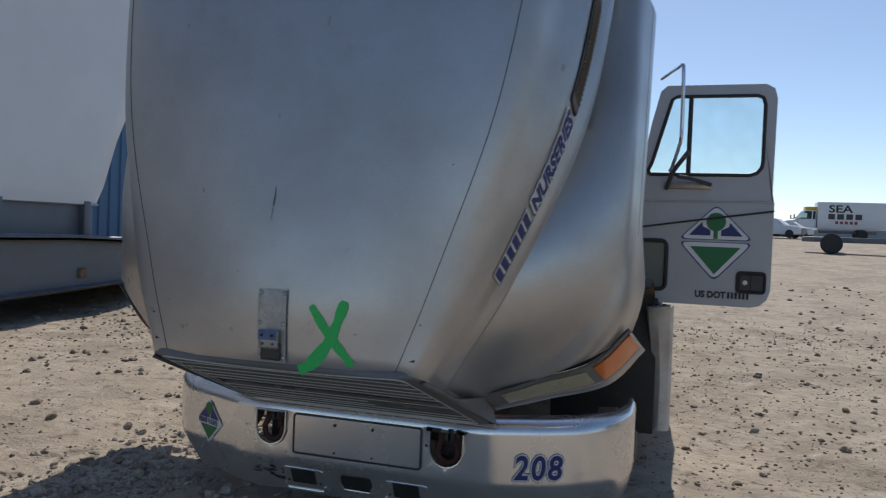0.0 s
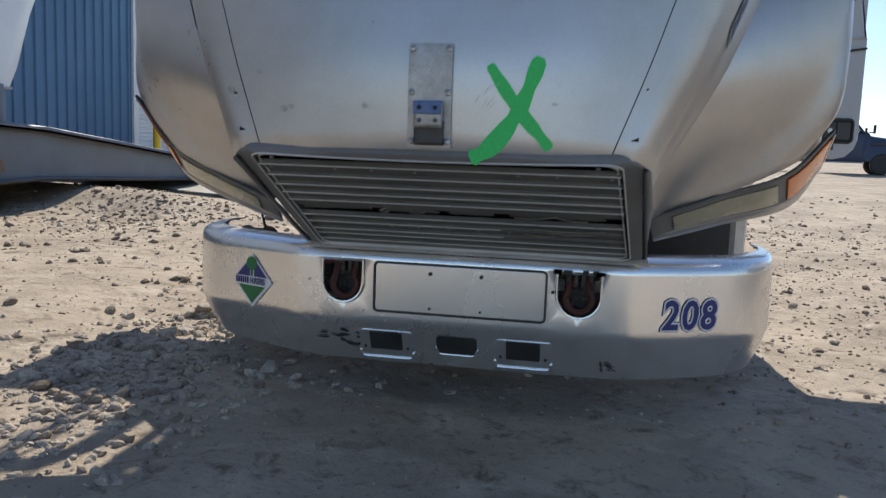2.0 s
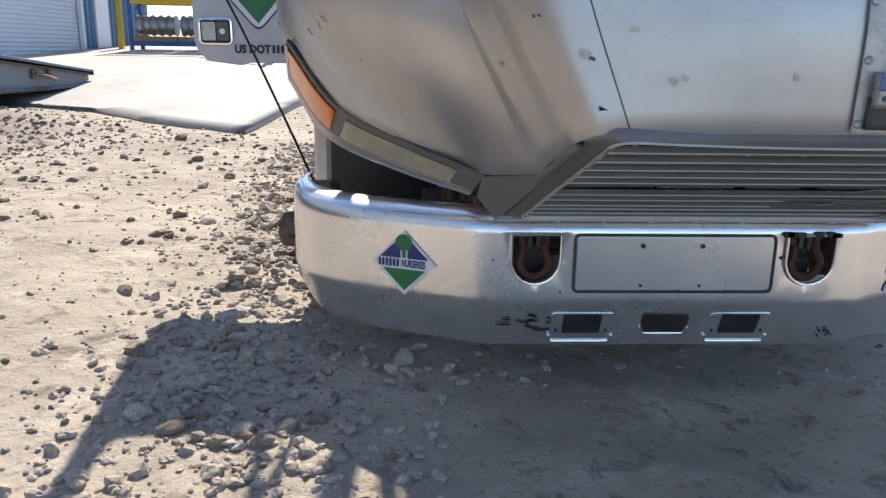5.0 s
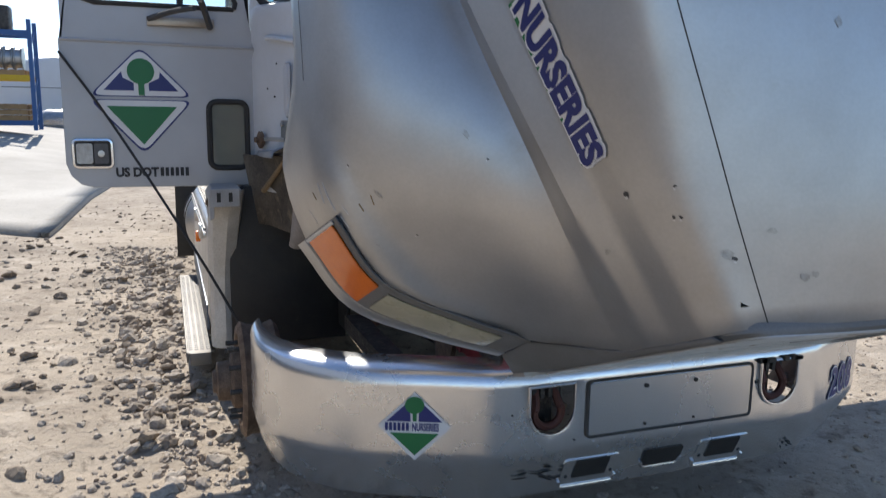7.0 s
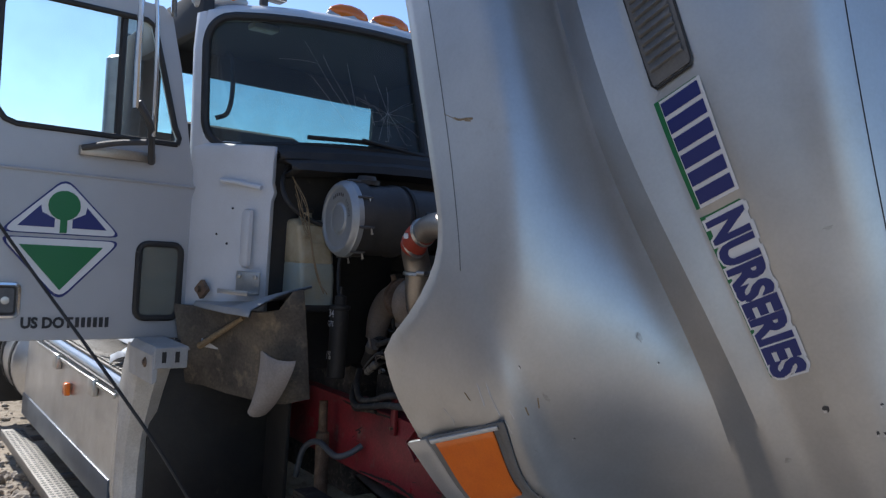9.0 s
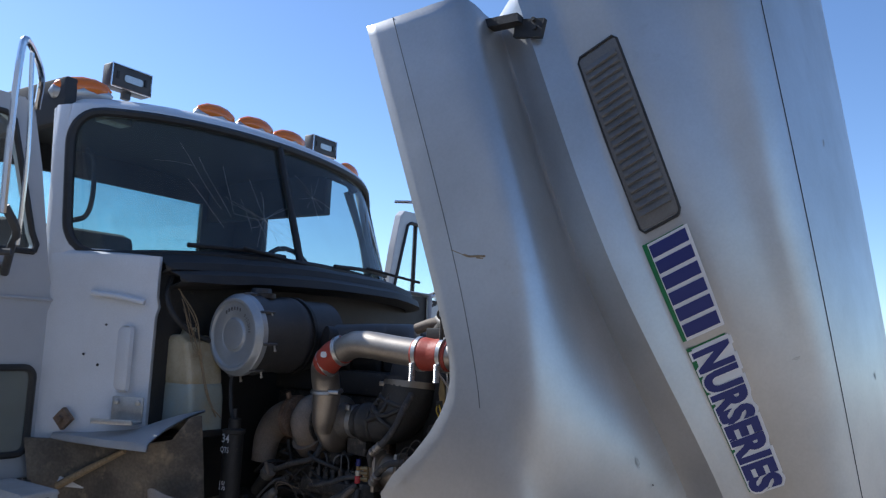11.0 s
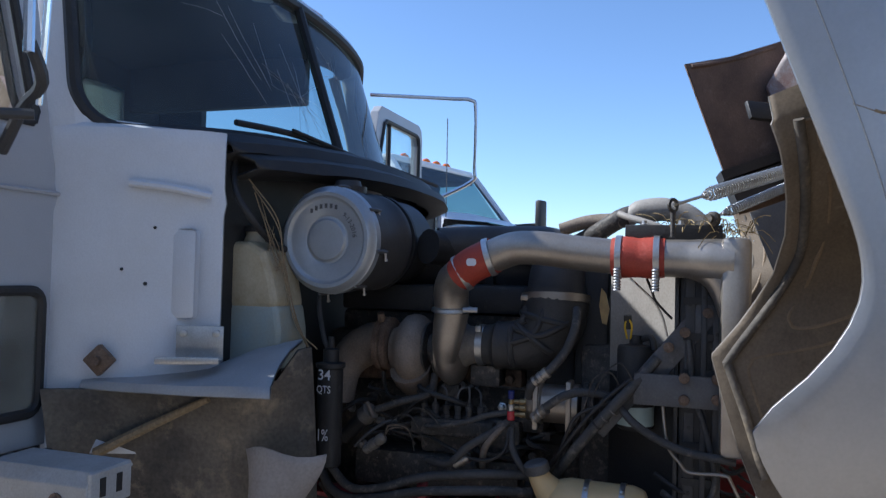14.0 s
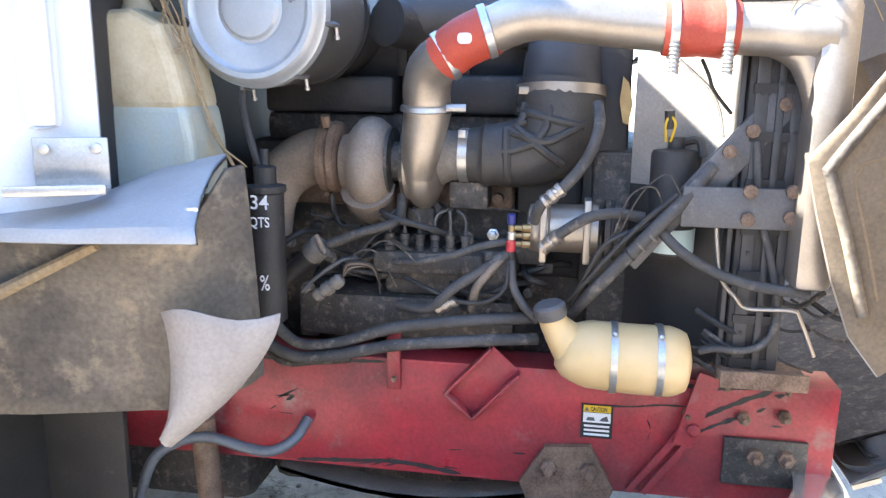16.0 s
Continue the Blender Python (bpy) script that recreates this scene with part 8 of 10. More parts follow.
for sd_ in (-1, 1):     # curved fender blades behind both wheel arches: outer face, ridge and inner face
    X = (lambda v: v) if sd_ < 0 else (lambda v: -0.205 - (v + 3.12) * 1.0)
    rows = []
    for f in [k / 8 for k in range(9)]:
        z = 0.12 + 0.87 * f
        y = 5.50 - 0.16 * max(0.0, f - 0.35) ** 1.6 * 2.2
        w = 0.05 + 0.055 * max(0.0, f - 0.45)
        rows.append([(X(-3.115), y + 0.16, z), (X(-3.118), y + 0.03, z), (X(-3.10), y - 0.012, z), (X(-3.10 + w), y - 0.035, z), (X(-3.085 + w * 1.6), y - 0.01, z), (X(-3.08 + w * 1.7), y + 0.05, z)])
    bm = bmesh.new()
    sheet(bm, rows, sd_ > 0)
    blade = thicken(part("quarter_fender", bm, M_BLADE, truck, "scuffed pale fender blade behind the wheel arch"), 0.008, 0.0)
    bm = bmesh.new()
    a_, b_ = sorted((X(-3.10), X(-2.98)))
    box(bm, a_, b_, 5.27, 5.46, 0.985, 1.0, 0.006)
    part("blade_bracket", bm, M_STEEL, blade, "zinc bracket with bolt slots")
    for u in (-3.06, -3.01):
        bm = bmesh.new()
        lathe(bm, [(0, 0.012), (0.008, 0.012), (0.01, 0.007)], (X(u), 5.36, 1.0), (0, 0, 1), 8)
        part("bolt", bm, M_BLACK, blade)
M_BOXALU = mat("dull_polished_aluminium", (0.60, 0.605, 0.61), 0.34, 0.85, (0.44, 0.43, 0.42), 3.0, 0.8, 0.06, 120, 0.0008, 12, (0.34, 0.30, 0.25), 0.66)
M_STEP = mat("dull_dusty_tread_metal", (0.23, 0.215, 0.195), 0.6, 0.35, (0.20, 0.18, 0.155), 7.0, 0.9, 0.12, 160, 0.001, 60)
M_BLUEPAINT = mat("dark_blue_grey_paint", (0.10, 0.13, 0.17), 0.4, 0.2, (0.07, 0.085, 0.11), 3.0, 0.7, 0.06, 120, 0.0006, 40, (0.25, 0.22, 0.18), 0.66)
bm = bmesh.new()
o = [(-3.115, 0.18), (-3.135, 0.30), (-3.12, 0.78), (-3.09, 0.81), (-2.56, 0.81), (-2.55, 0.18)]
prism(bm, [(x, z) for x, z in o], 2.14, Matrix.Translation((0, 7.70, 0)) @ Matrix(((1, 0, 0, 0), (0, 0, -1, 0), (0, 1, 0, 0), (0, 0, 0, 1))))
bmesh.ops.recalc_face_normals(bm, faces=bm.faces)
bb = part("battery_box", bm, M_BOXALU, truck, "dull aluminium battery box below the door", False)
rd = bb.modifiers.new("round", "BEVEL")
rd.width, rd.segments, rd.limit_method = 0.012, 2, "ANGLE"
for z0, z1, lab, m_ in ((0.20, 0.34, "blue-grey lower skirt", M_BLUEPAINT), (0.715, 0.735, "bright trim strip", M_STEEL), (0.755, 0.765, "black lid seam", M_BLACK)):
    bm = bmesh.new()
    box(bm, -3.142, -3.128, 5.58, 7.69, z0, z1, 0.003)
    part("box_strip", bm, m_, bb, lab)
for y in (5.95, 6.75):
    bm = bmesh.new()
    box(bm, -3.155, -3.125, y - 0.05, y + 0.05, 0.66, 0.745, 0.006)
    part("box_latch", bm, M_STEEL, bb, "steel lid latch")
bm = bmesh.new()
box(bm, -3.10, -2.80, 5.62, 7.68, 0.81, 0.822, 0.003)
tread = part("tread_plate", bm, M_STEP, bb, "ribbed aluminium tread plate", False)
bm = bmesh.new()
box(bm, -3.09, -2.81, -0.009, 0.009, 0.0, 0.010, 0.003)
ribm = part("tread_rib", bm, M_STEP, tread, "")
ribm.location = (0, 5.66, 0.822)
for k in range(1, 49):
    o_ = new("tread_rib", ribm.data)
    o_.parent, o_.location = tread, (0, 5.66 + k * 0.041, 0.822)
bm = bmesh.new()
box(bm, -3.16, -3.13, 6.43, 6.49, 0.56, 0.63, 0.008)
part("side_marker", bm, M_AMBER, bb, "orange side marker lamp")
bm = bmesh.new()
box(bm, -3.255, -3.125, 5.50, 7.68, 0.085, 0.10, 0.004)
box(bm, -3.258, -3.248, 5.50, 7.68, 0.045, 0.103, 0.003)
box(bm, -3.24, -3.13, 5.488, 5.50, 0.03, 0.10, 0.004)
st = part("step", bm, M_STEP, truck, "perforated aluminium step below the battery box")
for y in (5.75, 6.6, 7.5):
    bm = bmesh.new()
    box(bm, -3.18, -2.9, y - 0.02, y + 0.02, 0.055, 0.085, 0.004)
    box(bm, -2.94, -2.9, y - 0.02, y + 0.02, 0.06, 0.25, 0.004)
    part("step_bracket", bm, M_STAYGREY, st, "grey step bracket")
bm = bmesh.new()
lathe(bm, [(0, 0.0115), (0.0015, 0.0115)], (0, 0, 0), (0, 0, 1), 8)
dot = part("step_hole", bm, M_BLACK, st, "", False)
dot.location = (-3.235, 5.56, 0.10)
for i in range(51):
    for j in range(4):
        if i or j:
            o_ = new("step_hole", dot.data)
            o_.parent, o_.location = st, (-3.235 + j * 0.03, 5.56 + i * 0.041, 0.10)
bm = bmesh.new()
lathe(bm, [(0, 0.05), (0.0, 0.20), (0.03, 0.30), (0.07, 0.335), (0.58, 0.335), (0.62, 0.30), (0.64, 0.2)], (-2.86, 7.76, 0.50), (0, 1, 0), 32)
tankb = part("rear_fuel_tank", bm, M_BOXALU, truck, "round aluminium fuel tank behind the battery box")
for y in (7.92, 8.25):
    bm = bmesh.new()
    lathe(bm, [(-0.03, 0.336), (-0.03, 0.341), (0.03, 0.341), (0.03, 0.336)], (-2.86, y, 0.50), (0, 1, 0), 32)
    part("tank_strap", bm, M_BLACK, tankb, "black tank strap")
bm = bmesh.new()
box(bm, -3.26, -2.72, 8.46, 8.48, 0.12, 0.98, 0.005)
part("rear_mud_flap", bm, M_BLACK, truck, "black mud flap")
# broken white fender pieces lying on the battery box
rg = random.Random(5)
for cx_, cy_, cz_, w_, l_, turn, tilt, curl, m_, lab in ((-2.90, 6.02, 0.93, 0.30, 0.55, 12, 10, 0.10, M_FARWHITE, "broken white fender skin"), (-2.98, 5.72, 0.90, 0.13, 0.34, 28, -22, 0.05, M_FARWHITE, "white fender splinter"),
        (-2.86, 5.62, 0.905, 0.16, 0.26, -18, 30, 0.06, M_BLUEPAINT, "dark blue-grey broken panel"), (-2.74, 5.80, 0.95, 0.16, 0.36, -30, -14, 0.07, M_SILVER, "bent silver fender piece"), (-3.02, 5.60, 0.875, 0.08, 0.16, 50, 18, 0.02, M_FARWHITE, "small white splinter")):
    m0 = pose(cx_, cy_, cz_, tilt, tilt * 0.6, turn)
    bm = bmesh.new()
    sheet(bm, [[m0 @ Vector((w_ * (i / 5 - 0.5) * (1 - 0.25 * noise.noise(Vector((j, cx_ * 9, 1)))), l_ * (j / 6 - 0.5) * (1 - 0.2 * noise.noise(Vector((i, cy_ * 9, 2)))), curl * (1 - (2 * i / 5 - 1) ** 2) + 0.03 * noise.noise(Vector((i * 0.7, j * 0.6, cy_ * 5))))) for i in range(6)] for j in range(7)])
    tagged(thicken(part("broken_fender_piece", bm, m_, None), 0.007, 0.0), lab + " lying on the battery box", "fender piece", "broken fender pieces")
# black panels close the backs of both wells and keep them dark
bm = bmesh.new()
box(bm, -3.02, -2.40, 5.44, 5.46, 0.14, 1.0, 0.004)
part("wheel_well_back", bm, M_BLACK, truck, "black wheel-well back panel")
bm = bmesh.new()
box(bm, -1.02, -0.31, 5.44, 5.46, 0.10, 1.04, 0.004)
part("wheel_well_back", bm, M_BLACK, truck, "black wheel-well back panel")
bm = bmesh.new()
sheet(bm, [[(x, y, z) for y, z in ((5.44, 1.02), (5.30, 1.10), (5.08, 1.16), (4.86, 1.19), (4.72, 1.15))] for x in (-0.33, -0.55, -0.80, -1.0)])
sheet(bm, [[(-0.98, y, z) for y in (5.44, 5.2, 4.95, 4.72)] for z in (1.15, 0.95, 0.75, 0.55)], True)
thicken(part("mud_guard", bm, M_MUD, truck, "muddy dark inner mud guard"), 0.012, 0.0)
# unseen drums, added so that no sun reaches the ground under the cab
for x in (-2.42, -0.98):
    bm = bmesh.new()
    lathe(bm, [(0, 0.05), (0.03, 0.13), (0.06, 0.15), (1.44, 0.15), (1.47, 0.13), (1.50, 0.05)], (x, 5.72, 0.50), (0, 1, 0), 22)
    part("under_cab_blocker", bm, M_BLACK, truck, "black drum added under the cab to block the sun")
bm = bmesh.new()
box(bm, -0.86, -0.26, 5.62, 7.30, 0.20, 0.80, 0.03)
part("fuel_tank_step", bm, M_SILVER, truck, "grey box below the driver door")
# added black sheet in place of the deep shade inside the well
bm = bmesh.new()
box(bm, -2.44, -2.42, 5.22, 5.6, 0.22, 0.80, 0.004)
part("well_shade_sheet", bm, M_BLACK, truck, "black sheet standing in for shade inside the wheel well")
bm = bmesh.new()
box(bm, -2.2, -1.1, 5.0, 7.4, 0.28, 0.92, 0.05)
part("gearbox", bm, M_GREASE, truck, "dark gearbox mass")
rg = random.Random(17)
for k in range(34):     # looms, pipes and clips over the engine's side
    y, z = rg.uniform(4.22, 4.92), rg.uniform(0.84, 1.12)
    l_, dz = rg.uniform(0.06, 0.22), rg.uniform(-0.10, 0.10)
    x = rg.uniform(-2.22, -2.12)
    piece("engine_pipe", (M_BLACK, M_GREASE, M_DARK, M_ELBOW)[k % 4], "", ([(x + 0.06, y - l_ / 2, z), (x, y - l_ / 4, z + dz * 0.2 + 0.015), (x - 0.01, y + l_ / 4, z + dz * 0.8), (x + 0.06, y + l_ / 2, z + dz)], rg.choice((0.003, 0.004, 0.006, 0.008))), parent=engine, seg=7)
for k in range(14):
    y, z = rg.uniform(4.26, 4.9), rg.uniform(0.86, 1.10)
    bm = bmesh.new()
    lathe(bm, [(0, 0.014), (0.012, 0.016), (0.014, 0.011), (0.03, 0.010), (0.032, 0.006)], (-2.17, y, z), (-1, rg.uniform(-0.8, 0.8), rg.uniform(-0.6, 0.8)), 6)
    part("pipe_nut", bm, (M_STEEL, M_TAN, M_GREASE)[k % 3], engine)
for k in range(12):     # clutter about the radiator's foot and the axle
    y, z = rg.uniform(3.62, 3.95), rg.uniform(0.80, 1.02)
    piece("line", (M_BLACK, M_GREASE)[k % 2], "", ([(-2.30, y, z), (-2.33, y - 0.06, z - 0.03), (-2.32, y - 0.12, z + rg.uniform(-0.08, 0.05))], rg.choice((0.004, 0.007))), seg=6)
bm = bmesh.new()
lathe(bm, [(0, 0.02), (0.01, 0.032), (0.30, 0.032), (0.31, 0.022), (0.45, 0.02)], (-2.33, 5.05, 0.30), (0, 0.06, 1), 16)
part("shock_absorber", bm, M_RUST, truck, "dusty brown shock absorber")
# fuel lines of the injection pump
bm = bmesh.new()
box(bm, -2.225, -2.10, 4.36, 4.64, 0.985, 1.042, 0.012)
pump = part("injection_pump", bm, M_GREASE, truck, "greasy fuel injection pump")
for k in range(6):
    y = 4.408 + 0.0385 * k
    bm = bmesh.new()
    lathe(bm, [(0, 0.013), (0.012, 0.013), (0.014, 0.0105), (0.030, 0.0105), (0.032, 0.013), (0.044, 0.013), (0.046, 0.007), (0.056, 0.005)], (-2.20, y, 1.040), (0, 0, 1), 10)
    part("pump_fitting", bm, M_GREASE if k % 2 else M_DARK, pump)
    bm = bmesh.new()
    bend = 0.016 if k % 3 == 0 else (-0.016 if k % 3 == 2 else 0.003)
    tube(bm, [(-2.20, y, 1.092), (-2.20, y, 1.118), (-2.198, y + bend * 0.5, 1.136), (-2.19, y + bend * 1.3, 1.142), (-2.15, y + bend * 1.6, 1.142), (-2.06, y + 0.02, 1.15)], 0.0036, 6, 4)
    part("fuel_line", bm, M_STAYGREY, pump, "thin steel fuel line")
# crimped ferrules and tie wraps
for c, d_, r_ in (((-2.300, 4.196, 1.206), (0, -0.77, 0.64), 0.0175), ((-2.300, 4.196, 1.098), (-0.4, -0.8, 0.75), 0.0175), ((-2.29, 4.44, 0.93), (0, -0.85, 0.5), 0.015)):
    bm = bmesh.new()
    lathe(bm, [(-0.028, r_ * 0.8), (-0.026, r_), (-0.018, r_), (-0.016, r_ * 0.88), (-0.008, r_ * 0.88), (-0.006, r_), (0.004, r_), (0.006, r_ * 0.88), (0.014, r_ * 0.88), (0.016, r_), (0.026, r_), (0.028, r_ * 0.8)], c, d_, 16)
    part("hose_ferrule", bm, M_ALU, truck, "crimped metal hose ferrule")
for f in (0.2, 0.5, 0.8):
    a, b = Vector((-2.36, 3.962, 1.148)), Vector((-2.35, 4.038, 1.074))
    bm = bmesh.new()
    lathe(bm, [(-0.003, 0.016), (-0.002, 0.0185), (0.002, 0.0185), (0.003, 0.016)], a.lerp(b, f), b - a, 14)
    part("tie_wrap", bm, M_TAN if f < 0.6 else M_BLACK, truck, "tie wrap round the loom")
piece("loose_wire", M_GREASE, "thin dusty loose wires", ([(-2.33, 3.95, 1.17), (-2.38, 3.98, 1.24), (-2.37, 4.03, 1.22), (-2.35, 4.06, 1.13), (-2.34, 4.10, 1.06)], 0.0022), ([(-2.36, 3.92, 1.22), (-2.38, 3.96, 1.27), (-2.36, 4.02, 1.20), (-2.33, 4.08, 1.02)], 0.002), seg=5)
piece("loose_wire", M_GREASE, "thin dusty loose wires", ([(-2.28, 4.66, 1.03), (-2.29, 4.60, 1.08), (-2.28, 4.55, 1.06), (-2.26, 4.50, 1.0)], 0.002), ([(-2.29, 4.70, 1.0), (-2.30, 4.66, 1.05), (-2.29, 4.61, 1.05), (-2.26, 4.57, 0.96)], 0.002), seg=5)
# hub without wheel
bm = bmesh.new()
lathe(bm, [(0, 0.06), (0.0, 0.225), (0.02, 0.245), (0.05, 0.232), (0.12, 0.232), (0.15, 0.245), (0.165, 0.225), (0.165, 0.195), (0.15, 0.18), (0.15, 0.13), (0.19, 0.115), (0.20, 0.085), (0.25, 0.08), (0.255, 0.05), (0.27, 0.045)], (-2.90, 4.52, 0.26), (-1, 0, 0), 36)
hub = part("wheel_hub", bm, M_RUST, truck, "rusty brake drum and hub, wheel removed")
for k in range(10):
    a = 2 * math.pi * k / 10
    bm = bmesh.new()
    lathe(bm, [(0, 0.011), (0.05, 0.011)], (-3.06, 4.52 + 0.155 * math.cos(a), 0.26 + 0.155 * math.sin(a)), (-1, 0, 0), 8)
    part("wheel_stud", bm, M_GREASE, hub)
piece("front_axle", M_GREASE, "dark front axle beam", ([(-2.78, 4.52, 0.25), (-2.3, 4.52, 0.2), (-1.0, 4.52, 0.2), (-0.55, 4.52, 0.25)], 0.055))
bm = bmesh.new()
lathe(bm, [(0, 0.06), (0.0, 0.20), (0.10, 0.21), (0.12, 0.12), (0.22, 0.085)], (-0.58, 4.52, 0.25), (1, 0, 0), 24)
part("wheel_hub", bm, M_RUST, truck, "rusty brake drum and hub, wheel removed")
piece("air_hose", M_TRAILER, "grey air hose", ([(-2.28, 4.80, 0.60), (-2.33, 4.82, 0.565), (-2.36, 4.87, 0.542), (-2.36, 4.94, 0.545), (-2.36, 5.04, 0.565), (-2.36, 5.13, 0.54), (-2.36, 5.20, 0.48), (-2.36, 5.25, 0.35)], 0.014))
bm = bmesh.new()
box(bm, -2.02, -1.30, 4.10, 5.02, 0.26, 0.72, 0.05)
for k in range(6):
    box(bm, -2.03, -2.015, 4.16 + k * 0.14, 4.18 + k * 0.14, 0.30, 0.70, 0.003)
part("oil_pan", bm, M_GREASE, truck, "greasy ribbed oil pan")
for k in range(4):
    z = 0.435 - 0.012 * k
    bm = bmesh.new()
    sheet(bm, [[(x, 4.18 + 0.08 * j, z - 0.05 * math.sin(math.pi * j / 9) + 0.01 * k) for j in range(10)] for x in (-2.24, -2.16)], True)
    thicken(part("spring_leaf", bm, M_GREASE if k % 2 else M_TAN, truck, "dusty curved spring leaf"), 0.009, 0.0)
bm = bmesh.new()
for k in range(5):
    box(bm, -2.5, -2.4, 4.1, 5.0, 0.30 + k * 0.016, 0.313 + k * 0.016)
part("leaf_spring", bm, M_GREASE, truck, "greasy leaf spring", False)
# inside of the far fender shade and rear frame mass
bm = bmesh.new()
box(bm, -2.9, -0.5, 7.5, 12.0, 0.55, 0.95, 0.02)
part("rear_frame", bm, M_TRAILER, truck, "dark rear chassis")
for sx in (-2.75, -0.6):
    bm = bmesh.new()
    lathe(bm, [(0, 0.10), (0.02, 0.25), (0.02, 0.47), (0.06, 0.51), (0.24, 0.51), (0.28, 0.47), (0.28, 0.25)], (sx - 0.14, 10.5, 0.55), (1, 0, 0), 32)
    part("rear_tyre", bm, M_BLACK, truck, "black rear tyre")
# exhaust stack behind the cab
bm = bmesh.new()
lathe(bm, [(0, 0.10), (0.02, 0.12), (0.88, 0.12), (0.9, 0.10)], (-2.75, 7.2, 1.7), (0, 0, 1), 24)
muffler = part("muffler", bm, M_STEEL, truck, "grey upright muffler")
bm = bmesh.new()
lathe(bm, [(0, 0.07), (0.9, 0.07), (0.9, 0.064), (0.1, 0.064)], (-2.75, 7.2, 2.6), (0, 0, 1), 24)
part("exhaust_pipe", bm, M_STEEL, muffler, "grey exhaust pipe")
# hood inner splash panel along the wheel arch
edge = [(1.297, 0.589), (1.247, 0.598), (1.238, 0.606), (1.186, 0.607), (1.137, 0.612), (1.076, 0.624), (1.008, 0.646), (0.93, 0.697), (0.878, 0.76), (0.838, 0.816), (0.787, 0.903), (0.778, 0.907), (0.678, 0.919), (0.545, 0.929), (0.426, 0.929), (0.33, 0.90)]


def panel_a(s):
    """Sideways place of the splash panel at a height along the hood."""
    f = min(max((s - 0.85) / 0.39, 0), 1)
    return 0.90 + 0.30 * f * f * (3 - 2 * f)


def on_panel(sd_, s, h, out=0.0):
    return hp(sd_ * (panel_a(s) - out - (0.085 if sd_ > 0 else 0.0)), s, h)


for sd_ in (-1, 1):
    bm = bmesh.new()
    sheet(bm, [[on_panel(sd_, s + (max(s, 0.50) - s) * f, h + (0.39 - h) * f) for s, h in edge] for f in (0, 0.06, 0.12, 0.25, 0.4, 0.55, 0.7, 0.85, 1.0)], sd_ > 0)
    ip = thicken(part("inner_splash_panel", bm, M_INNER, hood, "brown dusty inner fender panel"), 0.008, 0.0)
    bm = bmesh.new()
    tube(bm, [on_panel(sd_, s, h, 0.001) for s, h in edge], 0.0032, 6, 1)
    part("panel_rim", bm, M_ALU, ip, "pale worn panel rim")
    bm = bmesh.new()
    groove = [(1.226, 0.555), (1.139, 0.571), (1.041, 0.594), (0.948, 0.633), (0.865, 0.723), (0.765, 0.866), (0.74, 0.878), (0.62, 0.883), (0.461, 0.896)]
    tube(bm, [on_panel(sd_, s, h, -0.0095) for s, h in groove], 0.0115, 10, 5)
    part("panel_edge_strip", bm, M_MUD, ip, "dirty dark edge strip")
    for path in ([(1.09, 0.44), (1.104, 0.516), (1.095, 0.528), (1.056, 0.535), (0.978, 0.563), (0.878, 0.636), (0.825, 0.696), (0.802, 0.703), (0.785, 0.693), (0.773, 0.632), (0.776, 0.499)],
                 [(0.728, 0.505), (0.728, 0.663), (0.746, 0.8), (0.736, 0.824), (0.711, 0.84), (0.609, 0.849), (0.48, 0.862)],
                 [(1.216, 0.553), (1.219, 0.539), (1.211, 0.526), (1.18, 0.528), (1.155, 0.527), (1.138, 0.512), (1.122, 0.435)]):
        bm = bmesh.new()
        tube(bm, [on_panel(sd_, s, h, 0.0005) for s, h in path], 0.0062, 8, 5)
        part("panel_rib", bm, M_RIB, ip, "tan moulded rib")
    bm = bmesh.new()
    tube(bm, [on_panel(sd_, 0.721, 0.886, 0.003), on_panel(sd_, 0.513, 0.90, 0.003)], 0.0055, 6, 1)
    part("panel_scrape", bm, M_ALU, ip, "pale bare edge moulding")
    for k, (s, h) in enumerate(edge[3:14]):
        bm = bmesh.new()
        lathe(bm, [(0, 0.006), (0.003, 0.004)], on_panel(sd_, s - 0.012, h - 0.028 - 0.012 * (k % 3), 0.002), (-sd_, 0, 0), 8)
        part("panel_rivet", bm, M_STEEL, ip)
words("168", 0.034, M_DECALW, hood, "chalk_mark", lambda u, v: on_panel(-1, 0.735 + v * 0.9 + u * 0.10, 0.795 - u * 0.7, 0.0075), "faint white chalk figures", -0.0002)
# inside of the hood on the driver side
bm = bmesh.new()
sheet(bm, [[hp(a, s, h) for a, s, h in ((0.65, 1.918, 0.582), (0.70, 1.70, 0.588), (0.75, 1.48, 0.592), (0.82, 1.20, 0.60))],
           [hp(a, s, h) for a, s, h in ((0.72, 1.915, 0.50), (0.80, 1.70, 0.505), (0.87, 1.48, 0.51), (0.93, 1.20, 0.52))],
           [hp(a, s, h) for a, s, h in ((0.80, 1.905, 0.38), (0.90, 1.70, 0.35), (0.96, 1.48, 0.34), (1.0, 1.20, 0.36))],
           [hp(a, s, h) for a, s, h in ((0.98, 1.92, 0.12), (1.02, 1.70, 0.14), (1.05, 1.48, 0.18), (1.06, 1.20, 0.22))]], True)
fp = thicken(part("inner_fender_wall", bm, M_FENDERIN, hood, "pinkish brown dusty inner fender wall"), 0.012, 0.0)
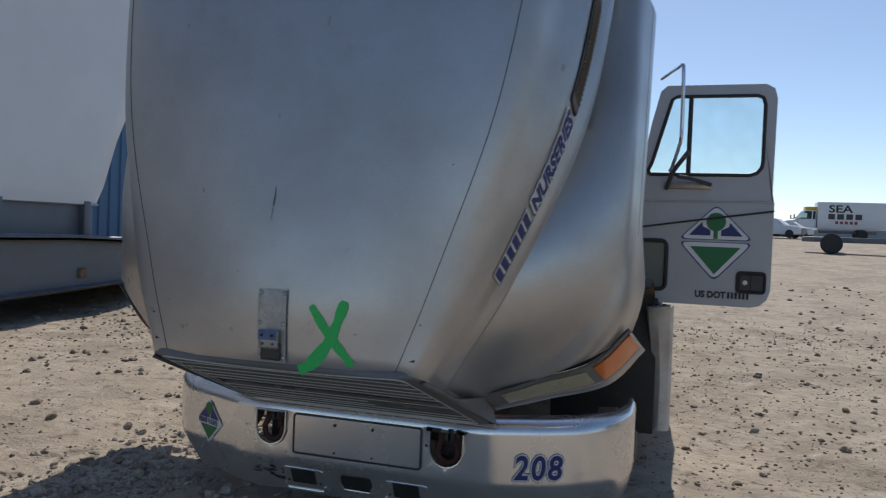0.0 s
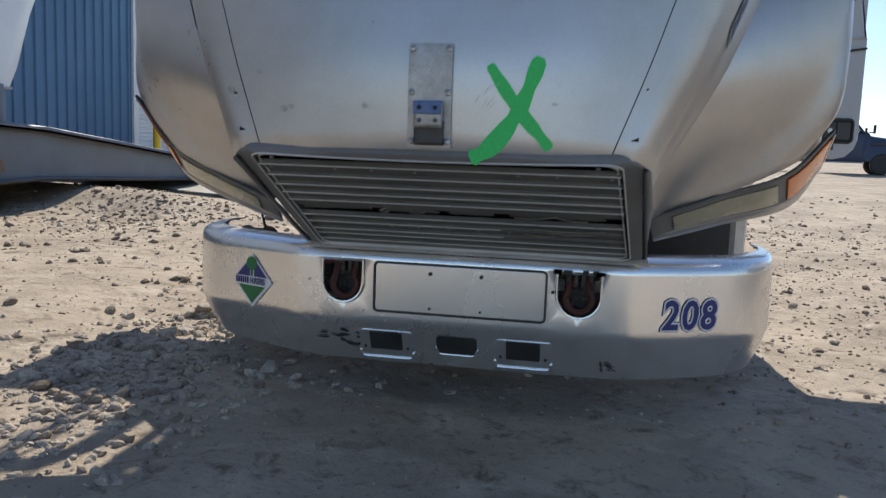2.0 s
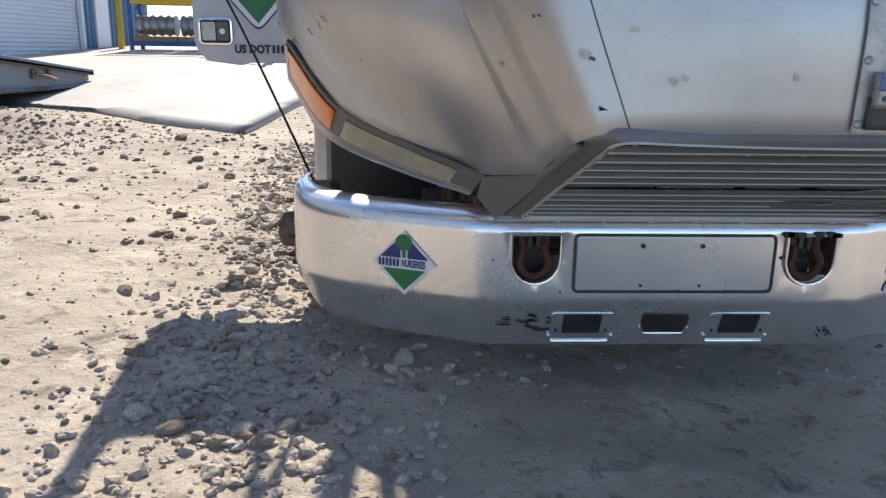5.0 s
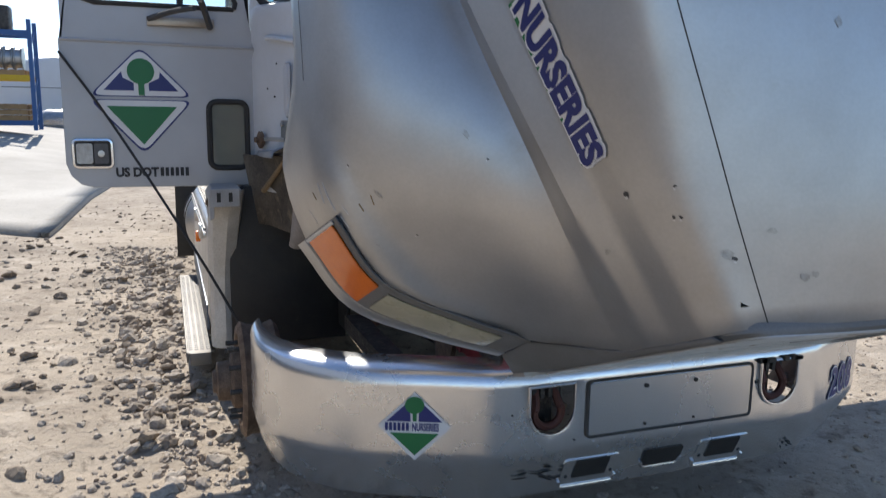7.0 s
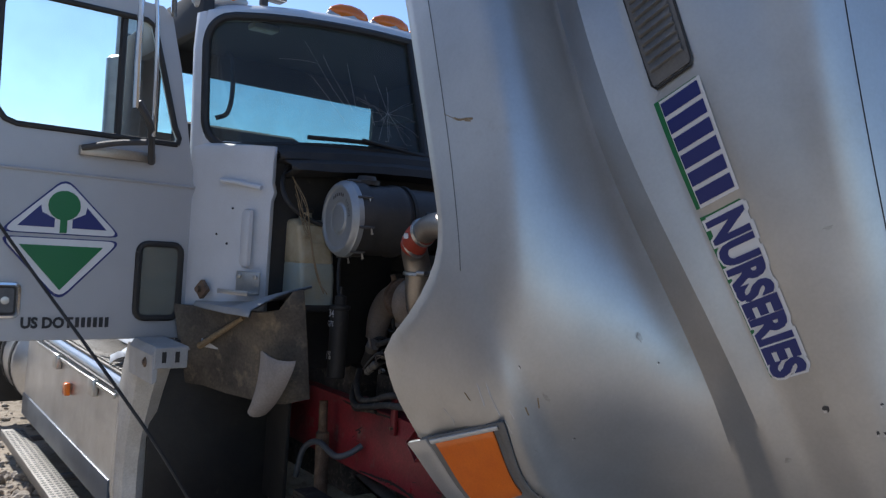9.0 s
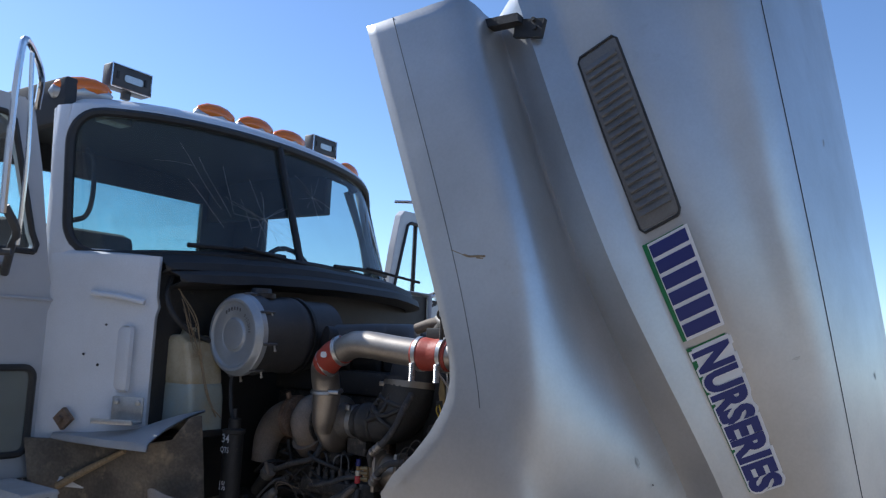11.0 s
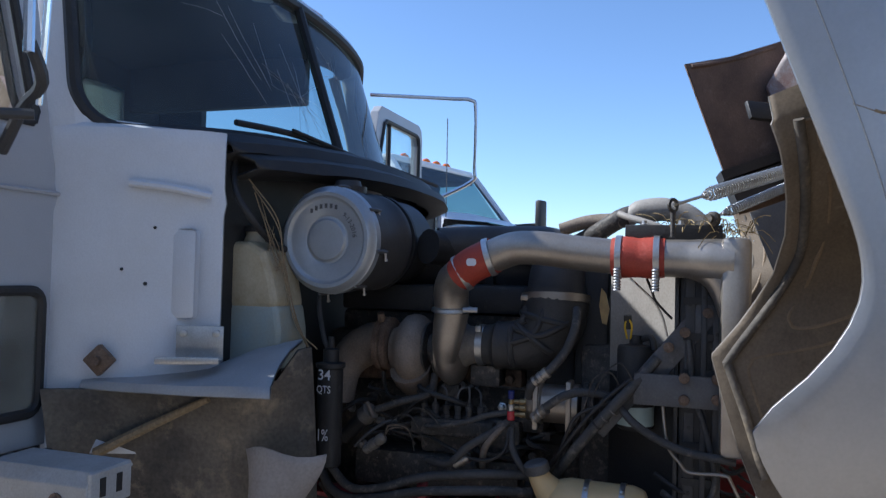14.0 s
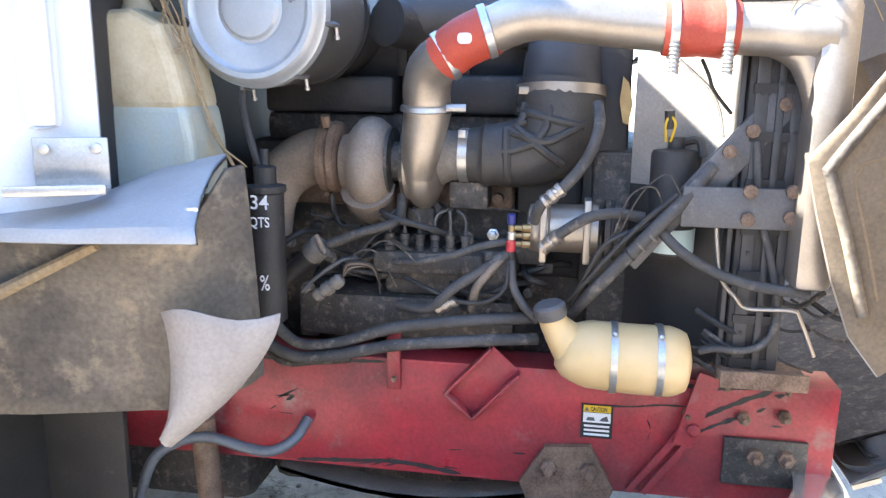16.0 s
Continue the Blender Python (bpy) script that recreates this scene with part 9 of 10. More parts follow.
for path in ([(0.80, 1.739, 0.512), (0.85, 1.59, 0.518), (0.892, 1.441, 0.522)], [(0.66, 1.90, 0.56), (0.74, 1.895, 0.47), (0.84, 1.89, 0.33), (0.96, 1.90, 0.16)]):
    bm = bmesh.new()
    tube(bm, [hp(*p) for p in path], 0.011, 8, 4)
    part("fender_rib", bm, M_FENDERIN, fp, "moulded stiffening rib")
bm = bmesh.new()
sheet(bm, [[hp(a, s, h) for s in (1.0, 1.15, 1.3, 1.45, 1.6, 1.72, 1.79, 1.83)] for a, h in ((0, 0),)] * 0 + [
    [hp(0.90 - 0.5 * max(0, 1.40 - s) - 0.25 * max(0, s - 1.72) + da, s, h - 1.2 * max(0, s - 1.72) - dh) for s in (0.98, 1.15, 1.3, 1.45, 1.6, 1.72, 1.79, 1.83)] for da, h, dh in ((0.10, 0.22, 0.0), (0.0, 0.27, 0.0), (-0.03, 0.265, 0.0), (-0.045, 0.24, 0.0), (-0.06, 0.10, 0.0), (-0.11, 0.03, 0.0), (-0.16, -0.10, 0.0))], True)
thicken(part("hood_reinforcement", bm, M_SCUFFED, hood, "grey moulded reinforcement with reddish scuffs"), 0.01, 0.0)
bm = bmesh.new()
box(bm, 0.0, 0.26, 0.0, 0.022, 0.0, 0.085, 0.004, Matrix.Translation(hp(0.47, 1.545, 0.43)) @ Euler((math.radians(-21.5), 0, math.radians(-52)), 'XYZ').to_matrix().to_4x4())
for k in range(3):
    lathe(bm, [(0, 0.009), (0.006, 0.007)], hp(0.52 + 0.04 * k, 1.59, 0.40 - 0.05 * k), (-0.6, 0.8, 0), 8)
part("hinge_bracket", bm, M_BLACK, hood, "black steel hood bracket")
bm = bmesh.new()
for s0, s1, h0 in ((1.355, 1.40, 0.615), (1.22, 1.345, 0.60)):
    f = [(0.64, s0, h0), (0.64, s1, h0), (0.93, s1 + 0.02, 0.27), (0.93, s0 + 0.02, 0.27)]
    va = [bm.verts.new(hp(*p)) for p in f]
    vb = [bm.verts.new(hp(p[0] + 0.16, p[1], p[2] + 0.02)) for p in f]
    bm.faces.new(va)
    bm.faces.new(vb[::-1])
    for k in range(4):
        bm.faces.new((va[k], vb[k], vb[(k + 1) % 4], va[(k + 1) % 4]))
bmesh.ops.recalc_face_normals(bm, faces=bm.faces)
part("black_tray", bm, M_BLACK, hood, "dusty black plastic baffle")
bm = bmesh.new()
sheet(bm, [[hp(a, 1.145 + ds, h) for ds in (0.0, -0.1, -0.3)] for a, h in ((0.0, 0.62), (0.02, 0.55), (0.05, 0.40), (0.06, 0.26))], True)
thicken(part("radiator_baffle", bm, M_VENT, truck, "grey dusty radiator baffle"), 0.012, 0.0)
bm = bmesh.new()
tube(bm, [hp(0.62, 1.50, 0.27), hp(0.45, 1.22, 0.33), hp(0.295, 0.99, 0.385)], [0.03, 0.025, 0.02], 8, 3)
part("seal_strip", bm, M_BLACK, hood, "black rubber seal strip")
for sd_ in (-1, 1):
    bm = bmesh.new()
    for o, a0, a1 in (([(1.811, 0.175), (1.765, 0.095), (1.720, 0.125), (1.766, 0.20)], 1.150, 1.168), ([(1.785, 0.16), (1.868, 0.365), (1.892, 0.355), (1.81, 0.155)], 1.155, 1.195), ([(1.848, 0.345), (1.918, 0.49), (1.935, 0.48), (1.902, 0.345)], 1.145, 1.225)):
        va = [bm.verts.new(hp(sd_ * a0 - (0.08 if sd_ > 0 else 0), *p)) for p in o]
        vb = [bm.verts.new(hp(sd_ * a1 - (0.08 if sd_ > 0 else 0), *p)) for p in o]
        bm.faces.new(va)
        bm.faces.new(vb[::-1])
        for k in range(4):
            bm.faces.new((va[k], vb[k], vb[(k + 1) % 4], va[(k + 1) % 4]))
    bmesh.ops.recalc_face_normals(bm, faces=bm.faces)
    for p in ((1.778, 0.125), (1.752, 0.13)):
        lathe(bm, [(0, 0.007), (0.008, 0.006)], hp(sd_ * 1.168 - (0.08 if sd_ > 0 else 0), *p), (sd_, 0, 0), 8)
    part("hood_hook", bm, M_BLACK, hood, "black hood latch hook")

# ---- yard behind: building, trailer, racks, vehicles ----
WX = -11.9
building = thing("building", "blue corrugated metal shop building with roll-up door", "building")
bm = bmesh.new()


def corrugated(bm, y0, y1, z0, z1):
    """Ribbed sheet on the wall's plane."""
    pts, y = [], y0
    while y < y1:
        for dy, dx in ((0, 0), (0.02, 0.035), (0.06, 0.035), (0.08, 0)):
            if y + dy < y1:
                pts.append((WX + dx, y + dy))
        y += 0.305
    pts.append((WX, y1))
    sheet(bm, [[(x, yy, z) for x, yy in pts] for z in (z0, z1)], True)


corrugated(bm, 2.0, 17.2, -0.3, 7.0)
part("wall", bm, M_BLUEWALL, building, "blue ribbed metal siding", False)
bm = bmesh.new()
corrugated(bm, 24.0, 24.9, 0.2, 7.0)
corrugated(bm, 25.9, 29.6, 0.2, 7.0)
part("wall", bm, M_BLUEWALL, building, "blue ribbed metal siding", False)
bm = bmesh.new()
corrugated(bm, 17.2, 24.0, 5.2, 7.0)
part("wall", bm, M_BLUEWALL, building, "blue ribbed metal siding", False)
bm = bmesh.new()
box(bm, WX - 20, WX - 0.02, 29.4, 29.6, 0.0, 7.0)
box(bm, WX - 20, WX + 0.2, 2.0, 29.7, 7.0, 7.2)
part("roof", bm, M_BLUEWALL, building, "", False)
for k in range(46):
    z = 0.35 + k * 0.108
    bm = bmesh.new()
    sheet(bm, [[(WX - 0.10 + dx, y, z + dz) for y in (17.3, 23.9)] for dz, dx in ((0, 0.0), (0.03, 0.03), (0.08, 0.03), (0.108, 0.0))], False)
    part("door_slat", bm, M_ROLLUP, building, "", True)
bm = bmesh.new()
box(bm, WX - 0.05, WX + 0.06, 17.12, 17.32, 0.2, 5.3)
part("door_frame", bm, M_ROLLUP, building, "white door trim", False)
bm = bmesh.new()
box(bm, WX - 0.05, WX + 0.06, 23.88, 24.05, 0.2, 5.3)
part("door_frame", bm, M_ROLLUP, building, "white door trim", False)
bm = bmesh.new()
box(bm, WX - 0.05, WX + 0.06, 24.9, 25.9, 0.3, 3.4)
part("side_door", bm, M_ROLLUP, building, "white personnel door", False)
bm = bmesh.new()
box(bm, WX + 0.01, WX + 0.09, 15.75, 16.15, 4.75, 5.25, 0.01)
for k in range(7):
    box(bm, WX + 0.08, WX + 0.11, 15.78, 16.12, 4.79 + k * 0.065, 4.82 + k * 0.065)
part("wall_vent", bm, M_ROLLUP, building, "white louvred wall vent", False)
for y in (16.7, 24.4):
    bl = thing("bollard", "yellow painted steel bollard beside the roll-up door", "bollard", "bollards")
    bm = bmesh.new()
    z = gz(WX + 0.9, y)
    lathe(bm, [(0, 0.085), (1.86, 0.085), (1.91, 0.06), (1.93, 0.01)], (WX + 0.9, y, z - 0.05), (0, 0, 1), 18)
    part("post", bm, M_YELLOW, bl)

# concrete apron before the building
bm = bmesh.new()
PAD = [(-4.50, 10.1), (-4.35, 13.2), (-3.9, 17.0), (-3.2, 40.0), (-11.85, 40.0), (-11.85, 13.4), (-9.6, 13.2), (-7.0, 12.0), (-5.9, 10.9)]
top = [bm.verts.new((x, y, 0)) for x, y in PAD]
f = bm.faces.new(top)
bmesh.ops.triangulate(bm, faces=[f])
bmesh.ops.subdivide_edges(bm, edges=bm.edges[:], cuts=5, use_grid_fill=True)
for v in bm.verts:
    t = max(0.0, min(60.0, v.co.y - 5.5))
    a, b = max(0.0, min(1.0, (v.co.y - 12.0) / 6.0)), max(0.0, min(1.0, (-v.co.x - 5.0) / 3.0))
    v.co.z = -0.09 + 0.03 * max(-3.0, min(3.0, -v.co.x - 2.6)) + 0.036 * t * t / (t + 2.0) + 0.06 + 0.30 * a * a * (3 - 2 * a) * b * b * (3 - 2 * b)
tagged(thicken(part("concrete_apron", bm, M_CONC), 0.25, -1.0), "pale sunlit concrete apron", "pavement", kind="structure")

# low trailer with sloped tail and a white rounded shell on it
M_WORNDECK = mat("worn_grey_deck", (0.42, 0.42, 0.43), 0.6, 0.1, (0.28, 0.27, 0.26), 5.0, 0.8, 0.1, 120)
trailer = thing("flatbed_trailer", "dark steel flatbed trailer with sloping tail", "trailer")
bm = bmesh.new()
prof = [(1.0, 0.25, 1.20), (7.2, 0.36, 1.19), (8.5, 0.42, 1.185), (9.4, 0.46, 1.155), (11.1, 0.43, 1.01), (13.0, 0.40, 0.84), (15.0, 0.36, 0.66)]
for x0, x1 in ((-8.3, -8.23), (-10.4, -10.25)):
    lo = [bm.verts.new((x1, y, a)) for y, a, b in prof]
    hi = [bm.verts.new((x1, y, b)) for y, a, b in prof]
    lo2 = [bm.verts.new((x0, y, a)) for y, a, b in prof]
    hi2 = [bm.verts.new((x0, y, b)) for y, a, b in prof]
    for i in range(len(prof) - 1):
        bm.faces.new((lo[i], lo[i + 1], hi[i + 1], hi[i]))
        bm.faces.new((lo2[i], hi2[i], hi2[i + 1], lo2[i + 1]))
        bm.faces.new((hi[i], hi[i + 1], hi2[i + 1], hi2[i]))
        bm.faces.new((lo[i], lo2[i], lo2[i + 1], lo[i + 1]))
    bm.faces.new((lo[-1], lo2[-1], hi2[-1], hi[-1]))
part("side_beam", bm, M_TRAILER, trailer, "dark steel side beams", False)
for lift, t_ in ((0.0, 0.055), (None, 0.05)):
    bm = bmesh.new()
    sheet(bm, [[(x, y, (a if lift is not None else b - 0.09)) for y, a, b in prof] for x in (-8.13, -8.30)])
    thicken(part("beam_flange", bm, M_TRAILER, trailer, "dark steel beam flange"), t_, 1.0)
bm = bmesh.new()
sheet(bm, [[(x, y, b + 0.004) for y, a, b in prof] for x in (-8.13, -10.4)])
thicken(part("deck", bm, M_WORNDECK, trailer, "pale worn deck edge"), 0.075, -1.0)
for y in (8.6, 12.9, 13.4):
    bm = bmesh.new()
    box(bm, -8.24, -8.18, y, y + 0.12, 0.58, 0.72, 0.02)
    part("tie_plate", bm, M_RUST, trailer, "rusty tie-down plate")
bm = bmesh.new()
tube(bm, [(-8.18, 12.95, 0.66), (-8.10, 13.2, 0.60), (-8.12, 13.5, 0.55)], 0.03, 8, 4)
part("tie_hook", bm, M_RUST, trailer, "rusty tie-down hooks")
for y in (4.0, 5.2):
    bm = bmesh.new()
    lathe(bm, [(0, 0.2), (0, 0.36), (0.04, 0.4), (0.24, 0.4), (0.28, 0.36), (0.28, 0.2)], (-9.9, y, 0.38), (1, 0, 0), 24)
    part("tyre", bm, M_BLACK, trailer, "black trailer tyre")
shell = thing("white_hull", "large smooth white rounded hull on dark cradle", "boat hull")
bm = bmesh.new()
prof = [(9.35, 1.62), (9.5, 1.9), (9.75, 2.6), (10.1, 3.3), (10.9, 4.1), (12.4, 4.9), (14.2, 5.4)]
rows = []
for y, z in prof:
    r_ = 0.28
    rows.append([(-8.45, -6.0, z), (-8.45, y - 1.4, z), (-8.45, y - 0.45, z), (-8.52, y - 0.15, z), (-8.7, y, z), (-9.1, y + 0.12, z), (-9.8, y + 0.1, z), (-10.4, y - 0.3, z)])
sheet(bm, rows, True)
sheet(bm, [[(-8.45, -6.0, 1.62), (-8.45, 9.2, 1.62)], [(-10.4, -6.0, 1.62), (-10.4, 9.05, 1.62)]])
thicken(part("hull_skin", bm, M_FARWHITE, shell, "smooth white skin"), 0.03, 0.0)
bm = bmesh.new()
box(bm, -10.2, -8.5, -5.5, 9.15, 1.0, 1.63, 0.03)
for y in (7.4, 8.9, 6.0):
    box(bm, -8.52, -8.42, y, y + 0.12, 0.98, 1.66, 0.01)
part("cradle", bm, M_TRAILER, shell, "dark cradle under the hull")


def rim(bm, c, ax):
    lathe(bm, [(-0.10, 0.20), (-0.10, 0.29), (-0.085, 0.29), (-0.06, 0.25), (0.05, 0.25), (0.085, 0.29), (0.10, 0.29), (0.10, 0.20)], c, ax, 16)


# pallet rack with wheel rims
RX, RY = -8.0, 24.0
rz0 = gz(RX, RY) + 0.05
rack = thing("pallet_rack", "blue steel pallet rack loaded with pallets", "rack")
for x in (RX - 2.4, RX + 1.55):
    bm = bmesh.new()
    for y in (RY - 0.45, RY + 0.45):
        box(bm, x - 0.05, x + 0.05, y - 0.04, y + 0.04, rz0, rz0 + 2.75)
    for k in range(4):
        tube(bm, [(x, RY - 0.45, rz0 + 0.2 + k * 0.6), (x, RY + 0.45, rz0 + 0.75 + k * 0.6)], 0.02, 6, 1)
    part("upright_frame", bm, M_BLUESTEEL, rack, "blue upright frame")
for z in (0.12, 1.25, 2.35):
    for y in (RY - 0.45, RY + 0.45):
        bm = bmesh.new()
        box(bm, RX - 2.4, RX + 1.55, y - 0.03, y + 0.03, rz0 + z, rz0 + z + 0.13)
        part("beam", bm, M_YELLOW if z == 1.25 else M_BLUESTEEL, rack, "rack beam")
pal = thing("pallet", "weathered wooden pallet on the rack", "pallet", "pallets on the rack")
for k in range(6):
    bm = bmesh.new()
    box(bm, -0.55 + k * 0.2, -0.42 + k * 0.2, -0.45, 0.45, 0.11, 0.13)
    part("deck_board", bm, M_WOOD, pal, "", False)
for y in (-0.45, 0, 0.45):
    bm = bmesh.new()
    box(bm, -0.58, 0.58, y - 0.04, y + 0.04, 0.0, 0.11)
    part("stringer", bm, M_WOOD, pal, "", False)
pal.location = (RX + 0.8, RY, rz0 + 0.25)
for i, (x, z) in enumerate(((-0.5, 0.25), (-1.75, 0.25), (0.8, 1.38), (-0.5, 1.38), (-1.75, 1.38), (0.8, 0.39), (0.8, 0.53))):
    copy_thing(pal, Matrix.Translation((RX + x, RY, rz0 + z)))
rimset = thing("wheel_rim", "steel truck wheel rim lying on a pallet", "wheel rim", "wheel rims on the rack")
bm = bmesh.new()
rim(bm, (0, 0, 0), (1, 0, 0))
part("rim", bm, M_STEEL, rimset)
rimset.location = (RX - 0.9, RY - 0.1, rz0 + 0.68)
for x0, z in ((-0.5, 0.25), (-1.75, 0.25), (0.8, 1.38), (-0.5, 1.38), (-1.75, 1.38)):
    for k in range(5):
        copy_thing(rimset, Matrix.Translation((RX + x0 - 0.44 + k * 0.22, RY - 0.12, rz0 + z + 0.43)))
# engine hoisted on the rack's top
eng = thing("spare_engine", "dark spare engine standing on the rack top", "engine")
bm = bmesh.new()
box(bm, RX + 0.2, RX + 1.1, RY - 0.3, RY + 0.3, rz0 + 2.48, rz0 + 3.1, 0.06)
lathe(bm, [(0, 0.1), (0.02, 0.2), (0.08, 0.2), (0.1, 0.1)], (RX + 0.6, RY - 0.3, rz0 + 2.8), (0, -1, 0), 16)
part("block", bm, M_GREASE, eng, "dark engine block")
bm = bmesh.new()
lathe(bm, [(0, 0.13), (0.02, 0.13)], (RX + 0.45, RY - 0.41, rz0 + 2.78), (0, -1, 0), 16)
part("pulley", bm, M_STEEL, eng, "bright pulley face")

# liquid tote beyond the cab
tote = thing("liquid_tote", "white plastic liquid tote in a wire cage", "tote")
tx, ty = -3.1, 24.2
tz = gz(tx, ty) + 0.05
bm = bmesh.new()
box(bm, tx - 0.5, tx + 0.5, ty - 0.6, ty + 0.6, tz + 0.15, tz + 1.15, 0.05)
part("tank", bm, M_FARWHITE, tote, "white plastic tank")
for k in range(6):
    bm = bmesh.new()
    tube(bm, [(tx - 0.52 + k * 0.208, ty - 0.62, tz), (tx - 0.52 + k * 0.208, ty - 0.62, tz + 1.2)], 0.012, 5, 1)
    part("cage_bar", bm, M_STEEL, tote)
for k in range(5):
    bm = bmesh.new()
    tube(bm, [(tx - 0.54, ty - 0.62, tz + 0.2 + k * 0.24), (tx + 0.54, ty - 0.62, tz + 0.2 + k * 0.24)], 0.012, 5, 1)
    part("cage_bar", bm, M_STEEL, tote)
bm = bmesh.new()
box(bm, tx - 0.55, tx + 0.55, ty - 0.62, ty + 0.62, tz, tz + 0.13)
part("pallet_base", bm, M_DARK, tote, "dark pallet base", False)


# ---- vehicles in the distance ----
def tyre(bm, x, y, z, r_, w):
    lathe(bm, [(0, r_ * 0.5), (0, r_ * 0.9), (w * 0.15, r_), (w * 0.85, r_), (w, r_ * 0.9), (w, r_ * 0.5)], (x, y, z), (1, 0, 0), 20)


def conventional(name, label, length, body, roof_lamps=False, mirrors=(-1, 1)):
    """A bonneted truck: nose to -Y at the origin, standing on z 0."""
    t = thing(name, label, "truck")
    secs = [(0.0, 0.95, 0.75, 1.35), (0.08, 1.02, 0.62, 1.52), (0.9, 1.08, 0.62, 1.72), (1.55, 1.10, 0.62, 1.80)]
    bm = bmesh.new()
    rows = []
    for y, w, z0, z1 in secs:
        rows.append([(-w, y, z0), (-w, y, z1 - 0.22), (-w + 0.1, y, z1 - 0.06), (-w * 0.6, y, z1), (0, y, z1 + 0.03), (w * 0.6, y, z1), (w - 0.1, y, z1 - 0.06), (w, y, z1 - 0.22), (w, y, z0)])
    sheet(bm, rows)
    bm.faces.new([bm.verts.new(p) for p in rows[0]])
    part("bonnet", bm, body, t, "white bonnet")
    bm = bmesh.new()
    rows = []
    for y, w, z0, z1 in ((1.5, 1.10, 0.6, 1.84), (1.75, 1.10, 0.6, 1.95)):
        rows.append([(-w, y, z0), (-w, y, z1 - 0.2), (-w + 0.08, y, z1), (0, y, z1 + 0.03), (w - 0.08, y, z1), (w, y, z1 - 0.2), (w, y, z0)])
    sheet(bm, rows)
    box(bm, -1.10, -1.06, 1.7, 3.3, 0.6, 1.84, 0.01)
    box(bm, 1.06, 1.10, 1.7, 3.3, 0.6, 1.84, 0.01)
    box(bm, -1.10, 1.10, 3.26, 3.32, 0.6, 2.6, 0.01)
    box(bm, -0.98, 0.98, 2.30, 3.32, 2.56, 2.66, 0.04)
    for s_ in (-1, 1):
        tube(bm, [(s_ * 1.07, 1.72, 1.84), (s_ * 0.99, 2.32, 2.60)], 0.05, 8, 1)
        tube(bm, [(s_ * 1.08, 2.95, 1.8), (s_ * 0.99, 3.0, 2.60)], 0.06, 8, 1)
    part("cab_body", bm, body, t, "white cab")
    bm = bmesh.new()
    box(bm, -1.0, 1.0, 2.0, 3.2, 1.0, 1.95, 0.05)
    box(bm, -0.85, 0.85, 2.75, 3.2, 1.9, 2.5, 0.06)
    box(bm, -0.96, 0.96, 2.30, 3.25, 2.46, 2.555, 0.02)
    box(bm, -0.98, 0.98, 1.78, 2.1, 1.80, 1.90, 0.03)
    part("cab_interior", bm, M_TRIM, t, "dark seats and dashboard")
    bm = bmesh.new()
    sheet(bm, [[(-1.04, 1.73, 1.87), (1.04, 1.73, 1.87)], [(-0.96, 2.31, 2.58), (0.96, 2.31, 2.58)]])
    part("windshield", bm, M_SHIELD, t, "raked windshield", False)
    for s_ in (-1, 1):
        bm = bmesh.new()
        bm.faces.new([bm.verts.new((s_ * x, y, z)) for x, y, z in ((1.085, 1.85, 1.86), (1.085, 2.95, 1.86), (1.0, 2.98, 2.56), (1.0, 2.36, 2.56))])
        part("side_window", bm, M_SHIELD, t, "dark side window", False)
        if s_ in mirrors:
            bm = bmesh.new()
            box(bm, s_ * 1.3 - 0.1, s_ * 1.3 + 0.1, 1.34, 1.44, 1.86, 2.26, 0.03)
            tube(bm, [(s_ * 1.08, 1.8, 1.88), (s_ * 1.28, 1.40, 1.92)], 0.03, 6, 1)
            part("side_mirror", bm, M_BLACK, t, "black side mirror")
        bm = bmesh.new()
        box(bm, s_ * 1.12 - 0.03, s_ * 1.12 + 0.03, 0.55, 1.45, 1.36, 1.44, 0.01)
        part("side_trim", bm, M_DARK, t)
        for y in (0.95, length - 1.3):
            bm = bmesh.new()
            tyre(bm, s_ * 1.0 - 0.15, y, 0.48, 0.48, 0.3)
            part("tyre", bm, M_BLACK, t, "black tyre")
    bm = bmesh.new()
    box(bm, -0.8, 0.8, -0.03, 0.05, 0.85, 1.25, 0.02)
    box(bm, -1.1, 1.1, -0.15, 0.0, 0.45, 0.7, 0.03)
    part("grille", bm, M_DARK, t, "dark grille and bumper")
    if roof_lamps:
        for x in (-0.5, -0.25, 0, 0.25, 0.5):
            bm = bmesh.new()
            lathe(bm, [(-0.08, 0.01), (-0.05, 0.04), (0, 0.055), (0.05, 0.04), (0.08, 0.01)], (x, 2.46, 2.68), (1, 0, 0), 10)
            part("roof_lamp", bm, M_AMBER, t, "orange roof lamp")
    bm = bmesh.new()
    box(bm, -0.5, 0.5, 3.3, length, 0.55, 0.8, 0.02)
    part("chassis", bm, M_TRAILER, t, "dark chassis")
    return t


white_truck = conventional("white_truck", "white medium-duty truck parked alongside", 7.0, M_FARWHITE, True, (1,))
white_truck.matrix_world = Matrix.Translation((5.79, 6.28, 0.30)) @ Matrix.Rotation(radians(-14), 4, "Z") @ Matrix.Translation((-1.04, -1.73, 0))
bm = bmesh.new()
box(bm, -1.118, -1.092, 1.12, 1.42, 1.60, 1.74, 0.004)
box(bm, -1.118, -1.092, 1.16, 1.38, 1.52, 1.575, 0.004)
badge = part("side_badge", bm, M_DARK, white_truck, "dark side badge")
words("6500", 0.10, M_STEEL, badge, "lettering", lambda u, v: Vector((-1.121, 1.40 - u, 1.62 + v)), "bright figures", 0.002)
bm = bmesh.new()
tube(bm, [(-0.9, 1.55, 1.75), (-0.9, 1.56, 3.02)], 0.006, 5, 1)
